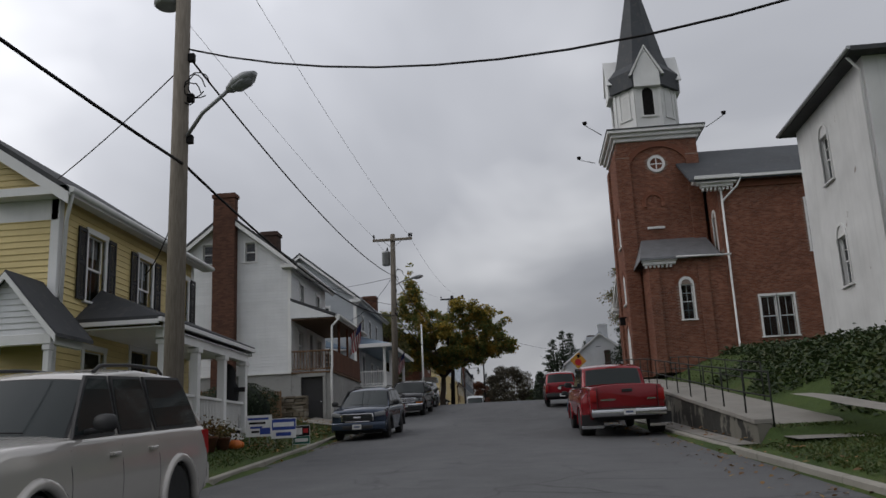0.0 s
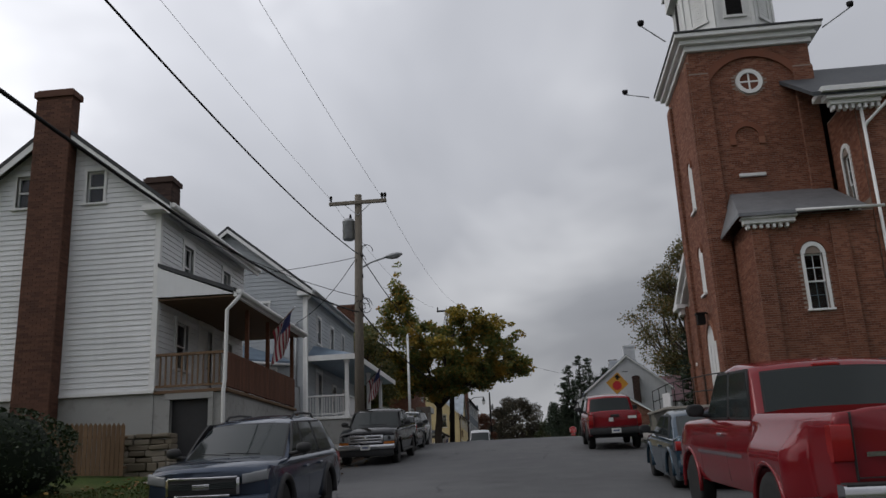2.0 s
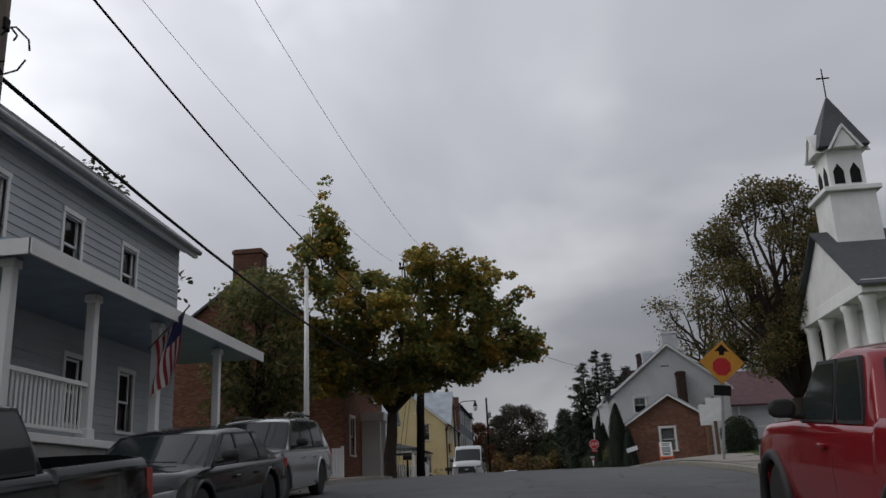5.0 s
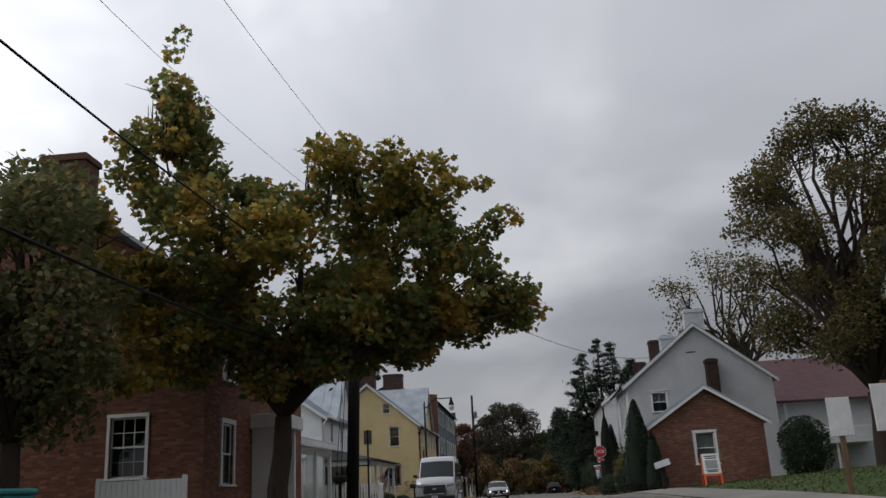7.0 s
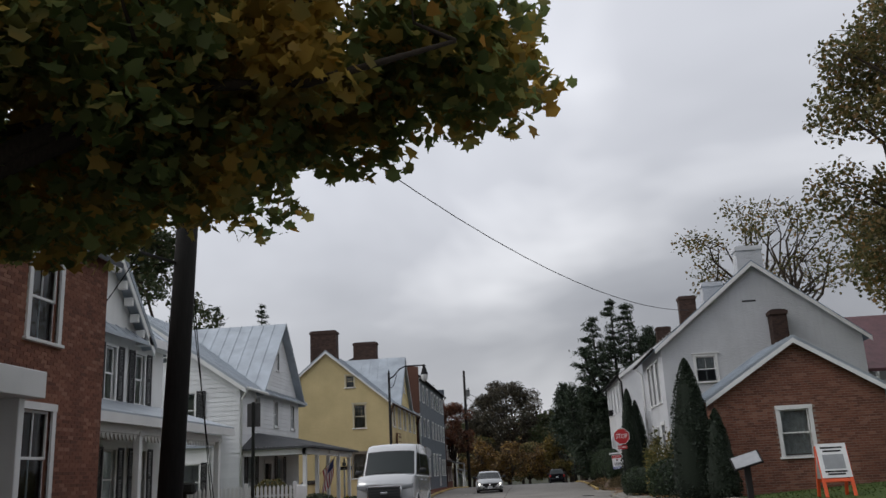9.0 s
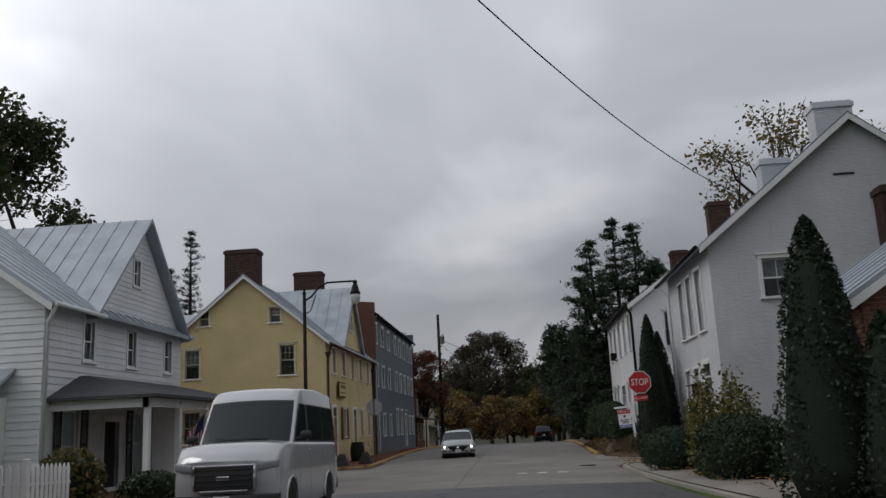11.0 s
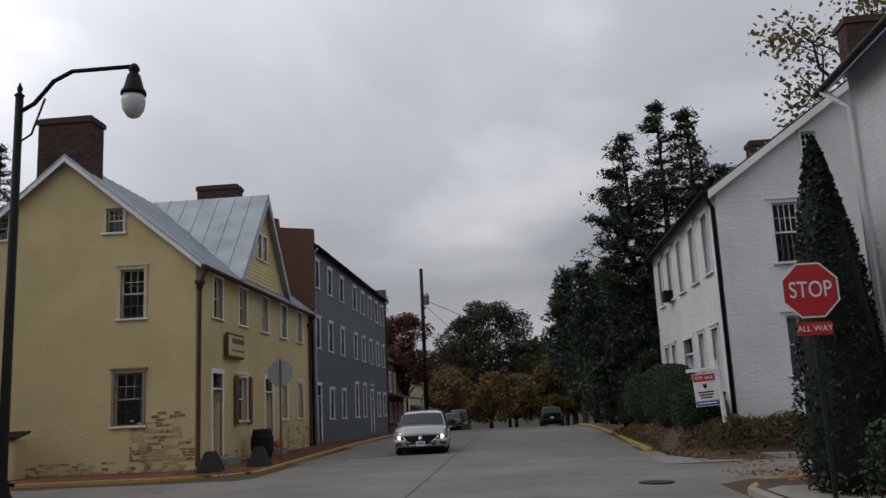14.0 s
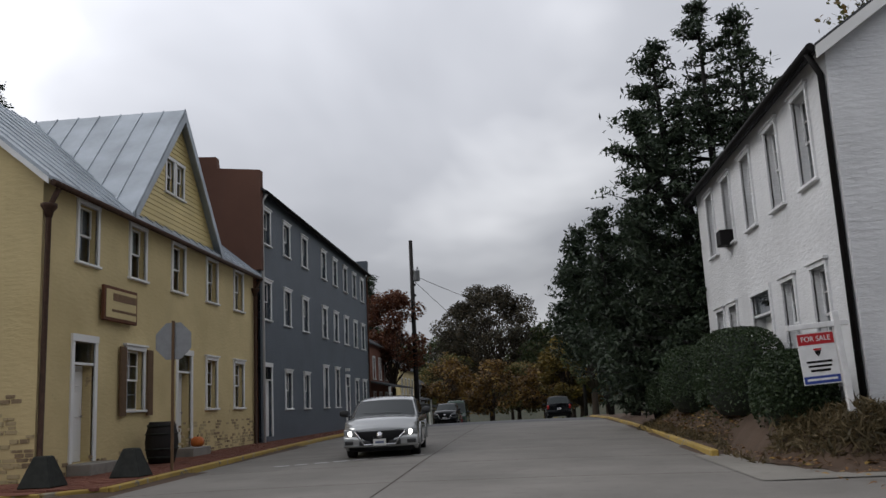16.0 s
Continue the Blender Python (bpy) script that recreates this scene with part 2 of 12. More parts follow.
M_ASPHALT = asphalt_mat()
M_SLAB = concrete_mat("concrete_roadway", (0.2, 0.187, 0.17))
M_CONC = concrete_mat("pavement_concrete", (0.24, 0.225, 0.2))
M_KERB = concrete_mat("kerb_concrete", (0.27, 0.255, 0.22))
M_KERB_Y = peeling_mat("kerb_yellow_paint", (0.42, 0.29, 0.075), (0.25, 0.22, 0.17), 0.56, 3)
M_WALLC = peeling_mat("retaining_wall_render", (0.16, 0.152, 0.125), (0.028, 0.027, 0.023), 0.46, 0.8)
M_BLOCK = concrete_mat("block_wall", (0.3, 0.3, 0.29))
M_GRASS = grass_mat("grass", [(0.3, (0.035, 0.06, 0.014)), (0.55, (0.06, 0.09, 0.02)), (0.8, (0.1, 0.085, 0.035))])
M_IVY = leaf_mat("ivy_leaf", [(0, (0.022, 0.042, 0.014)), (0.6, (0.04, 0.062, 0.022)), (1, (0.075, 0.085, 0.032))], 0.15)
M_EARTH = concrete_mat("earth", (0.085, 0.057, 0.04), 0.95, (0.045, 0.035, 0.022))
M_WHITE = painted("white_siding", (0.72, 0.73, 0.74), 0.15)
M_TRIM = painted("white_trim", (0.76, 0.76, 0.75), 0.14, 0.45)
M_CREAM = painted("cream_window_paint", (0.6, 0.54, 0.38), 0.2, 0.5)
M_YELLOW = painted("yellow_siding", (0.66, 0.53, 0.24), 0.14)
M_GREY = painted("grey_siding", (0.40, 0.425, 0.45), 0.12)
M_STUCCO = peeling_mat("white_lime_wash", (0.66, 0.66, 0.65), (0.2, 0.17, 0.14), 0.66, 0.9)
M_YBRICK = peeling_mat("yellow_painted_brick", (0.6, 0.485, 0.255), (0.32, 0.24, 0.145), 0.67, 0.55, 0.1, True)
M_STONEY = peeling_mat("worn_yellow_stone", (0.46, 0.37, 0.21), (0.24, 0.175, 0.105), 0.5, 1.6)
M_WBRICK = painted("white_painted_brick", (0.68, 0.685, 0.695), 0.14, courses=True)
M_WBRICK2 = painted("grey_white_painted_brick", (0.57, 0.58, 0.6), 0.16, courses=True)
M_BLUE = painted("slate_blue_painted_brick", (0.088, 0.108, 0.132), 0.2, courses=True)
M_BRICK = brick_mat("church_brick", [(0, (0.14, 0.055, 0.036)), (0.35, (0.185, 0.075, 0.047)), (0.7, (0.215, 0.09, 0.056)), (1, (0.275, 0.13, 0.085))], island=True)
M_BRICK_P = brick_mat("church_brick_near", [(0, (0.14, 0.055, 0.036)), (0.35, (0.185, 0.075, 0.047)), (0.7, (0.215, 0.09, 0.056)), (1, (0.275, 0.13, 0.085))])
M_MORTAR = concrete_mat("mortar", (0.27, 0.215, 0.18))
M_BRICK2 = brick_mat("house_brick", [(0, (0.13, 0.058, 0.042)), (0.5, (0.19, 0.082, 0.055)), (0.85, (0.225, 0.105, 0.07)), (1, (0.265, 0.14, 0.1))], island=True)
M_CHIMNEY = brick_mat("chimney_brick", [(0, (0.085, 0.043, 0.031)), (1, (0.145, 0.071, 0.049))], island=True)
M_SOOT = brick_mat("sooty_chimney_brick", [(0, (0.045, 0.03, 0.026)), (1, (0.09, 0.056, 0.045))], island=True)
M_PAVER = brick_mat("paver_brick", [(0, (0.12, 0.045, 0.03)), (1, (0.2, 0.085, 0.06))], island=True)
M_SHUTTER = plain("shutter_paint", (0.022, 0.022, 0.024), 0.5)
M_GLASS = pane_glass("window_glass", (0.55, 0.6, 0.62))
M_DARK = plain("dark_interior", (0.03, 0.03, 0.032), 0.9)
M_CURTAIN = plain("curtain_cloth", (0.5, 0.5, 0.48), 0.9, var=0.3, scale=9)
M_BLACK = plain("black_metal", (0.009, 0.008, 0.008), 0.6, 0.0, spec=0.15)
M_IRON = plain("rail_iron", (0.022, 0.024, 0.021), 0.7, 0.0, 0.4, 8, spec=0.2)
M_RUBBER = plain("tyre_rubber", (0.018, 0.018, 0.018), 0.85)
M_PLASTIC = plain("black_plastic", (0.025, 0.025, 0.026), 0.6)
M_CHROME = plain("chrome", (0.6, 0.6, 0.62), 0.15, 1.0, 0.05)
M_ALLOY = plain("alloy", (0.42, 0.42, 0.43), 0.35, 0.8)
M_GALV = plain("galvanised_steel", (0.36, 0.37, 0.38), 0.5, 0.6, 0.2)
M_LAMPGREY = plain("lamp_housing_grey", (0.3, 0.31, 0.32), 0.5, 0.3)
M_GRILLE = plain("black_grille", (0.008, 0.008, 0.009), 0.5, spec=0.2)
M_PLATE = plain("plate_white", (0.62, 0.62, 0.6), 0.5)
M_BAR = plain("plate_bar", (0.1, 0.12, 0.2), 0.6)
M_REDLENS = plain("red_lens", (0.28, 0.012, 0.012), 0.15)
M_CLEARLENS = plain("clear_lens", (0.24, 0.25, 0.26), 0.08)
M_POLE = wood_mat("weathered_pole", (0.19, 0.165, 0.135))
M_POLED = wood_mat("tarred_pole", (0.017, 0.015, 0.014))
M_WOODB = wood_mat("stained_deck_wood", (0.12, 0.05, 0.028))
M_WOODG = wood_mat("weathered_fence_wood", (0.17, 0.105, 0.06))
M_FADEDWOOD = wood_mat("faded_window_wood", (0.3, 0.26, 0.21))
M_BARK = wood_mat("bark", (0.055, 0.042, 0.032), 0.95)
M_SHINGLE = concrete_mat("asphalt_shingle", (0.06, 0.062, 0.066))
M_SLATE = concrete_mat("slate_roof", (0.05, 0.055, 0.062), 0.6)
M_TIN = plain("standing_seam_tin", (0.36, 0.4, 0.44), 0.42, 0.35, 0.22, 1.2, 0.05, True)
M_TINB = plain("blue_grey_tin", (0.18, 0.24, 0.31), 0.4, 0.3, 0.2, 2, 0.05, True)
M_TING = plain("dull_grey_tin", (0.17, 0.175, 0.185), 0.5, 0.25, 0.2, 2, 0.05, True)
M_TINR = plain("maroon_tin_roof", (0.1, 0.045, 0.05), 0.5, 0.2, 0.3, 2, 0.05, True)
M_RUST = plain("rusty_downpipe", (0.06, 0.03, 0.018), 0.75, 0.2, 0.4, 12)
M_SIGNBACK = plain("dull_sign_back", (0.1, 0.1, 0.1), 0.6, 0.2)
M_SIGNRED = plain("sign_red", (0.42, 0.02, 0.025), 0.4)
M_SIGNWHITE = plain("sign_white", (0.72, 0.72, 0.72), 0.45)
M_SIGNYEL = plain("sign_amber", (0.5, 0.24, 0.03), 0.45)
M_SIGNBLUE = plain("sign_blue", (0.03, 0.06, 0.28), 0.5)
M_SIGNGREEN = plain("sign_green", (0.02, 0.12, 0.09), 0.5)
M_ORANGE = plain("orange_plastic", (0.72, 0.1, 0.03), 0.5)
M_TEAL = plain("teal_bin_plastic", (0.02, 0.19, 0.18), 0.5)
M_FLAGR = plain("flag_red", (0.3, 0.03, 0.045), 0.85)
M_FLAGW = plain("flag_white", (0.6, 0.58, 0.56), 0.85)
M_FLAGB = plain("flag_blue", (0.03, 0.035, 0.1), 0.85)
M_HYDRANT = plain("hydrant_yellow", (0.62, 0.42, 0.02), 0.4)
M_PUMPKIN = plain("pumpkin_skin", (0.5, 0.13, 0.02), 0.5)
M_BOOT = plain("dark_cloth", (0.012, 0.012, 0.013), 0.9)
M_BUSH = leaf_mat("bush_leaf", [(0, (0.016, 0.03, 0.012)), (0.6, (0.026, 0.044, 0.017)), (1, (0.036, 0.054, 0.02))], 0.15)
M_CYPRESS = leaf_mat("cypress_leaf", [(0, (0.012, 0.022, 0.013)), (1, (0.024, 0.037, 0.019))], 0.1)
M_MAPLE = leaf_mat("maple_leaf", [(0, (0.12, 0.165, 0.058)), (0.55, (0.18, 0.21, 0.072)), (0.82, (0.28, 0.235, 0.072)), (0.94, (0.4, 0.26, 0.065)), (1, (0.42, 0.21, 0.05))], 0.72, ((0.46, 0.28, 0.055), 0.75))
M_GOLDLEAF = leaf_mat("golden_maple_leaf", [(0, (0.13, 0.14, 0.04)), (0.4, (0.26, 0.22, 0.05)), (0.8, (0.42, 0.31, 0.06)), (1, (0.46, 0.28, 0.05))], 0.45)
M_OAK = leaf_mat("oak_leaf", [(0, (0.065, 0.075, 0.03)), (0.6, (0.125, 0.115, 0.045)), (0.85, (0.2, 0.14, 0.055)), (1, (0.24, 0.14, 0.055))], 0.5)
M_GREENTREE = leaf_mat("green_tree_leaf", [(0, (0.034, 0.05, 0.022)), (0.7, (0.058, 0.073, 0.032)), (1, (0.1, 0.093, 0.042))])
M_AUTUMN = leaf_mat("autumn_leaf", [(0, (0.055, 0.042, 0.022)), (0.35, (0.1, 0.06, 0.026)), (0.7, (0.17, 0.095, 0.03)), (1, (0.27, 0.18, 0.045))])
M_HEDGETREE = leaf_mat("garden_tree_leaf", [(0, (0.085, 0.105, 0.045)), (0.6, (0.14, 0.15, 0.065)), (1, (0.26, 0.2, 0.075))], 0.5)
M_YELLOWTREE = leaf_mat("yellow_tree_leaf", [(0, (0.07, 0.06, 0.02)), (0.6, (0.15, 0.11, 0.03)), (1, (0.24, 0.17, 0.04))])
M_DOME = leaf_mat("dome_tree_leaf", [(0, (0.034, 0.033, 0.024)), (0.6, (0.058, 0.05, 0.034)), (1, (0.095, 0.075, 0.045))], 0.3)
M_RUSTY = leaf_mat("rusty_leaf", [(0, (0.07, 0.028, 0.018)), (0.6, (0.12, 0.045, 0.025)), (1, (0.16, 0.07, 0.03))])
M_PINE = leaf_mat("pine_needle", [(0, (0.014, 0.026, 0.015)), (1, (0.042, 0.06, 0.032))], 0.15)
M_LITTER = leaf_mat("fallen_leaf", [(0, (0.12, 0.06, 0.025)), (0.6, (0.22, 0.11, 0.035)), (1, (0.34, 0.22, 0.06))], 0.2)

# ---------------------------------------------------------------- geometry helpers
RNG = random.Random(7)


def mesh_of(bm, name, mats):
    me = bpy.data.meshes.new(name)
    bm.normal_update()
    bm.to_mesh(me)
    bm.free()
    for m in mats if isinstance(mats, (list, tuple)) else [mats]:
        me.materials.append(m)
    return me


def part(name, bm, material, parent=None, label="", m=None):
    """Links a bmesh or a mesh as one object under a thing or a part."""
    me = mesh_of(bm, name, material) if isinstance(bm, bmesh.types.BMesh) else bm
    ob = new(name, me)
    if parent is not None:
        ob.parent = parent
    if m is not None:
        ob.matrix_basis = m
    if label:
        ob["label"] = label
    if name in ("brickwork", "shoot"):
        ob["kind"] = "stuff"
    return ob


def thing(name, m, label, category, group="", kind=""):
    ob = new(name)
    ob.empty_display_size = 0.3
    ob.matrix_basis = m
    return tagged(ob, label, category, group, kind)


def box(bm, x0, x1, y0, y1, z0, z1, mi=0, m=None):
    v = [bm.verts.new((x, y, z)) for z in (z0, z1) for x, y in ((x0, y0), (x1, y0), (x1, y1), (x0, y1))]
    if m is not None:
        for k in v:
            k.co = m @ k.co
    for q in ((0, 3, 2, 1), (4, 5, 6, 7), (0, 1, 5, 4), (1, 2, 6, 5), (2, 3, 7, 6), (3, 0, 4, 7)):
        f = bm.faces.new([v[i] for i in q])
        f.material_index = mi
    return v


def bevel(bm, w, seg=1):
    bmesh.ops.bevel(bm, geom=list(bm.edges), offset=w, segments=seg, affect="EDGES", profile=0.6, clamp_overlap=True)
    return bm


def boxes(*bs, bev=0.0):
    bm = bmesh.new()
    for b in bs:
        box(bm, *b)
    if bev:
        bevel(bm, bev)
    bm.verts.index_update()
    return bm


def prism(bm, pts, a0, a1, axis="y", mi=0):
    """Extrudes a polygon between a0 and a1 along an axis. pts: (u, v) in the other two axes, anticlockwise seen from the axis' minus side."""
    def at(u, v, a):
        return {"y": (u, a, v), "x": (a, u, v), "z": (u, v, a)}[axis]
    lo = [bm.verts.new(at(u, v, a0)) for u, v in pts]
    hi = [bm.verts.new(at(u, v, a1)) for u, v in pts]
    n = len(pts)
    fs = [bm.faces.new(lo[::-1]), bm.faces.new(hi)]
    for i in range(n):
        fs.append(bm.faces.new((lo[i], lo[(i + 1) % n], hi[(i + 1) % n], hi[i])))
    for f in fs:
        f.material_index = mi
    bmesh.ops.recalc_face_normals(bm, faces=fs)
    return bm


def tube(bm, pts, r, seg=8, mi=0, cap=True, smooth=True):
    """A round bar along points; r is one radius or one for each point."""
    pts = [Vector(p) for p in pts]
    rs = r if isinstance(r, (list, tuple)) else [r] * len(pts)
    rings, side = [], None
    for i, p in enumerate(pts):
        d = (pts[min(i + 1, len(pts) - 1)] - pts[max(i - 1, 0)]).normalized()
        if side is None:
            side = d.orthogonal().normalized()
        side = (side - d * side.dot(d)).normalized()
        b = d.cross(side)
        rings.append([bm.verts.new(p + (side * math.cos(2 * math.pi * k / seg) + b * math.sin(2 * math.pi * k / seg)) * rs[i]) for k in range(seg)])
    for a, b in zip(rings, rings[1:]):
        for k in range(seg):
            f = bm.faces.new((a[k], a[(k + 1) % seg], b[(k + 1) % seg], b[k]))
            f.smooth, f.material_index = smooth, mi
    if cap:
        for rg in (rings[0][::-1], rings[-1]):
            f = bm.faces.new(rg)
            f.material_index = mi
    return bm


def lathe(bm, prof, seg=16, mi=0, m=None, axis="z"):
    """Turns a profile of (radius, height) round an axis."""
    rings = []
    for r, h in prof:
        ring = []
        for k in range(seg):
            a = 2 * math.pi * k / seg
            p = Vector((r * math.cos(a), r * math.sin(a), h))
            if axis == "x":
                p = Vector((h, p.x, p.y))
            elif axis == "y":
                p = Vector((p.x, h, p.y))
            if m is not None:
                p = m @ p
            ring.append(bm.verts.new(p))
        rings.append(ring)
    fs = []
    for a, b in zip(rings, rings[1:]):
        for k in range(seg):
            fs.append(bm.faces.new((a[k], a[(k + 1) % seg], b[(k + 1) % seg], b[k])))
            fs[-1].smooth = True
    fs.append(bm.faces.new(rings[0][::-1]))
    fs.append(bm.faces.new(rings[-1]))
    for f in fs:
        f.material_index = mi
    bmesh.ops.recalc_face_normals(bm, faces=fs)
    return bm


def sag(a, b, drop, n=14):
    a, b = Vector(a), Vector(b)
    return [a.lerp(b, i / n) - Vector((0, 0, drop * 4 * (i / n) * (1 - i / n))) for i in range(n + 1)]


def quads(name, verts, faces, mats):
    me = bpy.data.meshes.new(name)
    me.from_pydata(verts, [], faces)
    me.update()
    for m in mats if isinstance(mats, (list, tuple)) else [mats]:
        me.materials.append(m)
    return me


def text_mesh(s, size, depth=0.004):
    cu = bpy.data.curves.new("lettering", "FONT")
    cu.body, cu.size, cu.extrude, cu.align_x, cu.align_y = s, size, depth, "CENTER", "CENTER"
    ob = bpy.data.objects.new("lettering", cu)
    me = bpy.data.meshes.new_from_object(ob)
    bpy.data.objects.remove(ob)
    return me


# ---------------------------------------------------------------- lie of the land
ROAD_Y = [-60, 0, 23.7, 31.8, 50.8, 57.9, 65.4, 72.7, 76.4, 92.6, 101.1, 109.8, 127.4, 141, 158, 175, 232, 463]
ROAD_Z = [-3.9, 0.0, 1.55, 2.15, 3.88, 4.41, 4.8, 4.97, 5.0, 5.11, 4.93, 4.8, 4.92, 4.99, 5.0, 4.75, 2.4, -5]
KERB_LY = [-60, 0, 12.5, 15.5, 19.6, 30, 44, 60, 100, 112, 125, 140, 152, 165, 180, 232, 463]
KERB_LX = [-6.6, -6.7, -6.8, -5.75, -6.03, -6.6, -7.05, -7.2, -7.3, -7.5, -7.75, -8.35, -8.65, -8.3, -8.5, -11, -20]
KERB_RY = [-60, 0, 10, 25, 40, 46, 70, 100, 112, 128, 134, 145, 165, 232, 463]
KERB_RX = [3.9, 3.95, 4.0, 3.8, 3.25, 3.15, 3.1, 3.1, 2.9, 3.0, 3.2, 3.5, 3.8, 3.3, 2]


def zr(y):
    return float(np.mean([np.interp(y + d, ROAD_Y, ROAD_Z) for d in (-4, -2, 0, 2, 4)]))


def xl(y):
    return float(np.interp(y, KERB_LY, KERB_LX))


def xr(y):
    return float(np.interp(y, KERB_RY, KERB_RX))


def step01(v, a, b):
    t = max(0.0, min(1.0, (v - a) / (b - a)))
    return t * t * (3 - 2 * t)


def terrace(y):
    """Top of the church's retaining wall and its ramp."""
    return float(np.interp(y, [14, 18, 26, 34, 43, 51, 57, 62], [1.0, 1.6, 2.5, 3.45, 4.3, 4.9, 5.1, 5.2]))


def church_level(y):
    return float(np.interp(y, [10, 18, 29, 40, 60], [2.6, 3.4, 4.2, 5.15, 5.3]))


def bank_edge(y):
    """Street-side foot of the planted bank round the white house."""
    return 3.4 if y > 125.2 else 3.4 + 1.3 * ((125.2 - y) / 3.2) ** 1.2


def ground_z(x, y):
    z = zr(y)
    l, r = xl(y), xr(y)
    if x < l:
        d = l - x
        hill = (0.16 * min(d, 2.2) + 0.05 * max(0, min(d - 2.2, 8))) * (1 - step01(y, 56, 68))
        z += (0.1 - 0.07 * step01(y, 60, 66)) * step01(d, 0, 0.3) + hill
    elif x > r:
        d = x - r
        a = z + 0.1 * step01(d, 0, 0.3) + 0.06 * min(d, 12) * (1 - step01(y, 95, 105))
        if 17 < y < 64 and x < 4.75:
            a = z + 0.05
        if 8 < y < 62:
            if x > 4.75:
                t = terrace(y) if y > 17.6 else a
                b = t + (church_level(y) - t) * step01(x, 6.4, 9.2)
                w = step01(y, 10, 17) * (1 - step01(y, 56, 62))
                a = a + (b - a) * (w if x > 6.4 else (w if y > 17.6 else 0))
        z = a
    else:
        z -= 0.06
    cross = (1 - step01(abs(y - 119.5), 3.6, 4.6)) if x < 0 else (1 - step01(abs(y - 122.7), 5.0, 6.0))
    if cross > 0:
        z = z * (1 - cross) + (zr(y) - 0.06) * cross
    if x > 3.3 and 123.1 < y < 142:
        z += 0.56 * step01(min(x - max(3.3, bank_edge(y)), y - 123.15), 0.0, 0.9) * (1 - step01(y, 137, 142))
    far = step01(math.hypot(x, y - 80), 230, 900)
    return z * (1 - far) + far * (-2.0 + 10 * math.sin(x * 0.004) * far)


def build_ground():
    xs = [-2200, -1200, -600, -300, -150, -90, -60, -45, -36, -30, -26, -23, -20, -18, -16, -14.5, -13, -12, -11, -10.2, -9.5, -8.9, -8.3, -7.9, -7.5, -7.2, -6.9, -6.6, -6.3, -6.0, -5.7, -4.5, -2, 0, 1.5,
          2.6, 2.9, 3.1, 3.3, 3.5, 3.7, 3.9, 4.1, 4.3, 4.5, 4.76, 5, 5.5, 6, 6.4, 6.8, 7.2, 7.6, 8, 8.5, 9, 9.6, 10.5, 12, 14, 17, 21, 26, 32, 40, 55, 80, 140, 300, 600, 1200, 2200]
    ys = [-2000, -900, -400, -200, -120, -80] + [-60 + 4 * i for i in range(15)] + [0.75 * i for i in range(int(200 / 0.75))] + [205, 215, 232, 260, 300, 360, 440, 600, 900, 1500, 3000]
    verts, faces = [], []
    for y in ys:
        for x in xs:
            verts.append((x, y, ground_z(x, y) + noise.noise(Vector((x * 0.8, y * 0.8, 0))) * (0.018 if x < xl(y) or x > xr(y) else 0)))
    nx = len(xs)
    for j in range(len(ys) - 1):
        for i in range(nx - 1):
            a = j * nx + i
            faces.append((a, a + 1, a + nx + 1, a + nx))
    me = quads("ground", verts, faces, [M_GRASS, M_EARTH])
    for p in me.polygons:
        p.use_smooth = True
        if (109 < p.center.y < 175 and -20 < p.center.x < 17) or (36 < p.center.y < 60 and -9.6 < p.center.x < -6):
            p.material_index = 1
    tagged(part("ground", me, None), "grassy ground with patches of bare earth", "ground", kind="structure")


def strip(name, y0, y1, step, left, right, height, mats, label, kind="structure", cols=10, crown=0.0, drape=0.0):
    """A paved sheet between two lines that follow the street."""
    n = max(2, int((y1 - y0) / step))
    verts, faces = [], []
    for j in range(n + 1):
        y = y0 + (y1 - y0) * j / n
        a, b = left(y), right(y)
        for i in range(cols + 1):
            t = i / cols
            x = a + (b - a) * t
            verts.append((x, y, ground_z(x, y) + drape if drape else height(y) + crown * (1 - (2 * t - 1) ** 2)))
    for j in range(n):
        for i in range(cols):
            a = j * (cols + 1) + i
            faces.append((a, a + 1, a + cols + 2, a + cols + 1))
    me = quads(name, verts, faces, mats)
    for p in me.polygons:
        p.use_smooth = True
    return tagged(part(name, me, None), label, name.split(".")[0], kind=kind)


build_ground()
strip("road", -60, 108, 1.5, lambda y: xl(y) + 0.02, lambda y: xr(y) - 0.02, lambda y: zr(y) - 0.05, M_ASPHALT, "worn grey asphalt street with cracks and patches", crown=0.06)
strip("road", 156.0, 300, 3, lambda y: xl(y) + 0.02, lambda y: xr(y) - 0.02, lambda y: zr(y) - 0.05, M_ASPHALT, "dark asphalt street beyond the crest", crown=0.06)
# concrete slabs of the crossing
slab_road = tagged(new("road"), "pale concrete street with slab joints", "road", kind="structure")
for j in range(12):
    y0 = 108 + 4 * j
    for side in (0, 1):
        bm = bmesh.new()
        vs = []
        for y in (y0 + 0.02, y0 + 2, y0 + 3.98):
            a, b = xl(y) + 0.02, xr(y) - 0.02
            c = (a + b) / 2 - 0.35
            p, q = (a, c - 0.012) if side == 0 else (c + 0.012, b)
            for t in (0, 0.5, 1):
                x = p + (q - p) * t
                u = (x - a) / (b - a)
                vs.append(bm.verts.new((x, y, zr(y) - 0.05 + 0.06 * (1 - (2 * u - 1) ** 2))))
        for r in (0, 1):
            for i in (0, 1):
                k = r * 3 + i
                bm.faces.new((vs[k], vs[k + 1], vs[k + 4], vs[k + 3]))
        part("slab", bm, M_SLAB, slab_road)
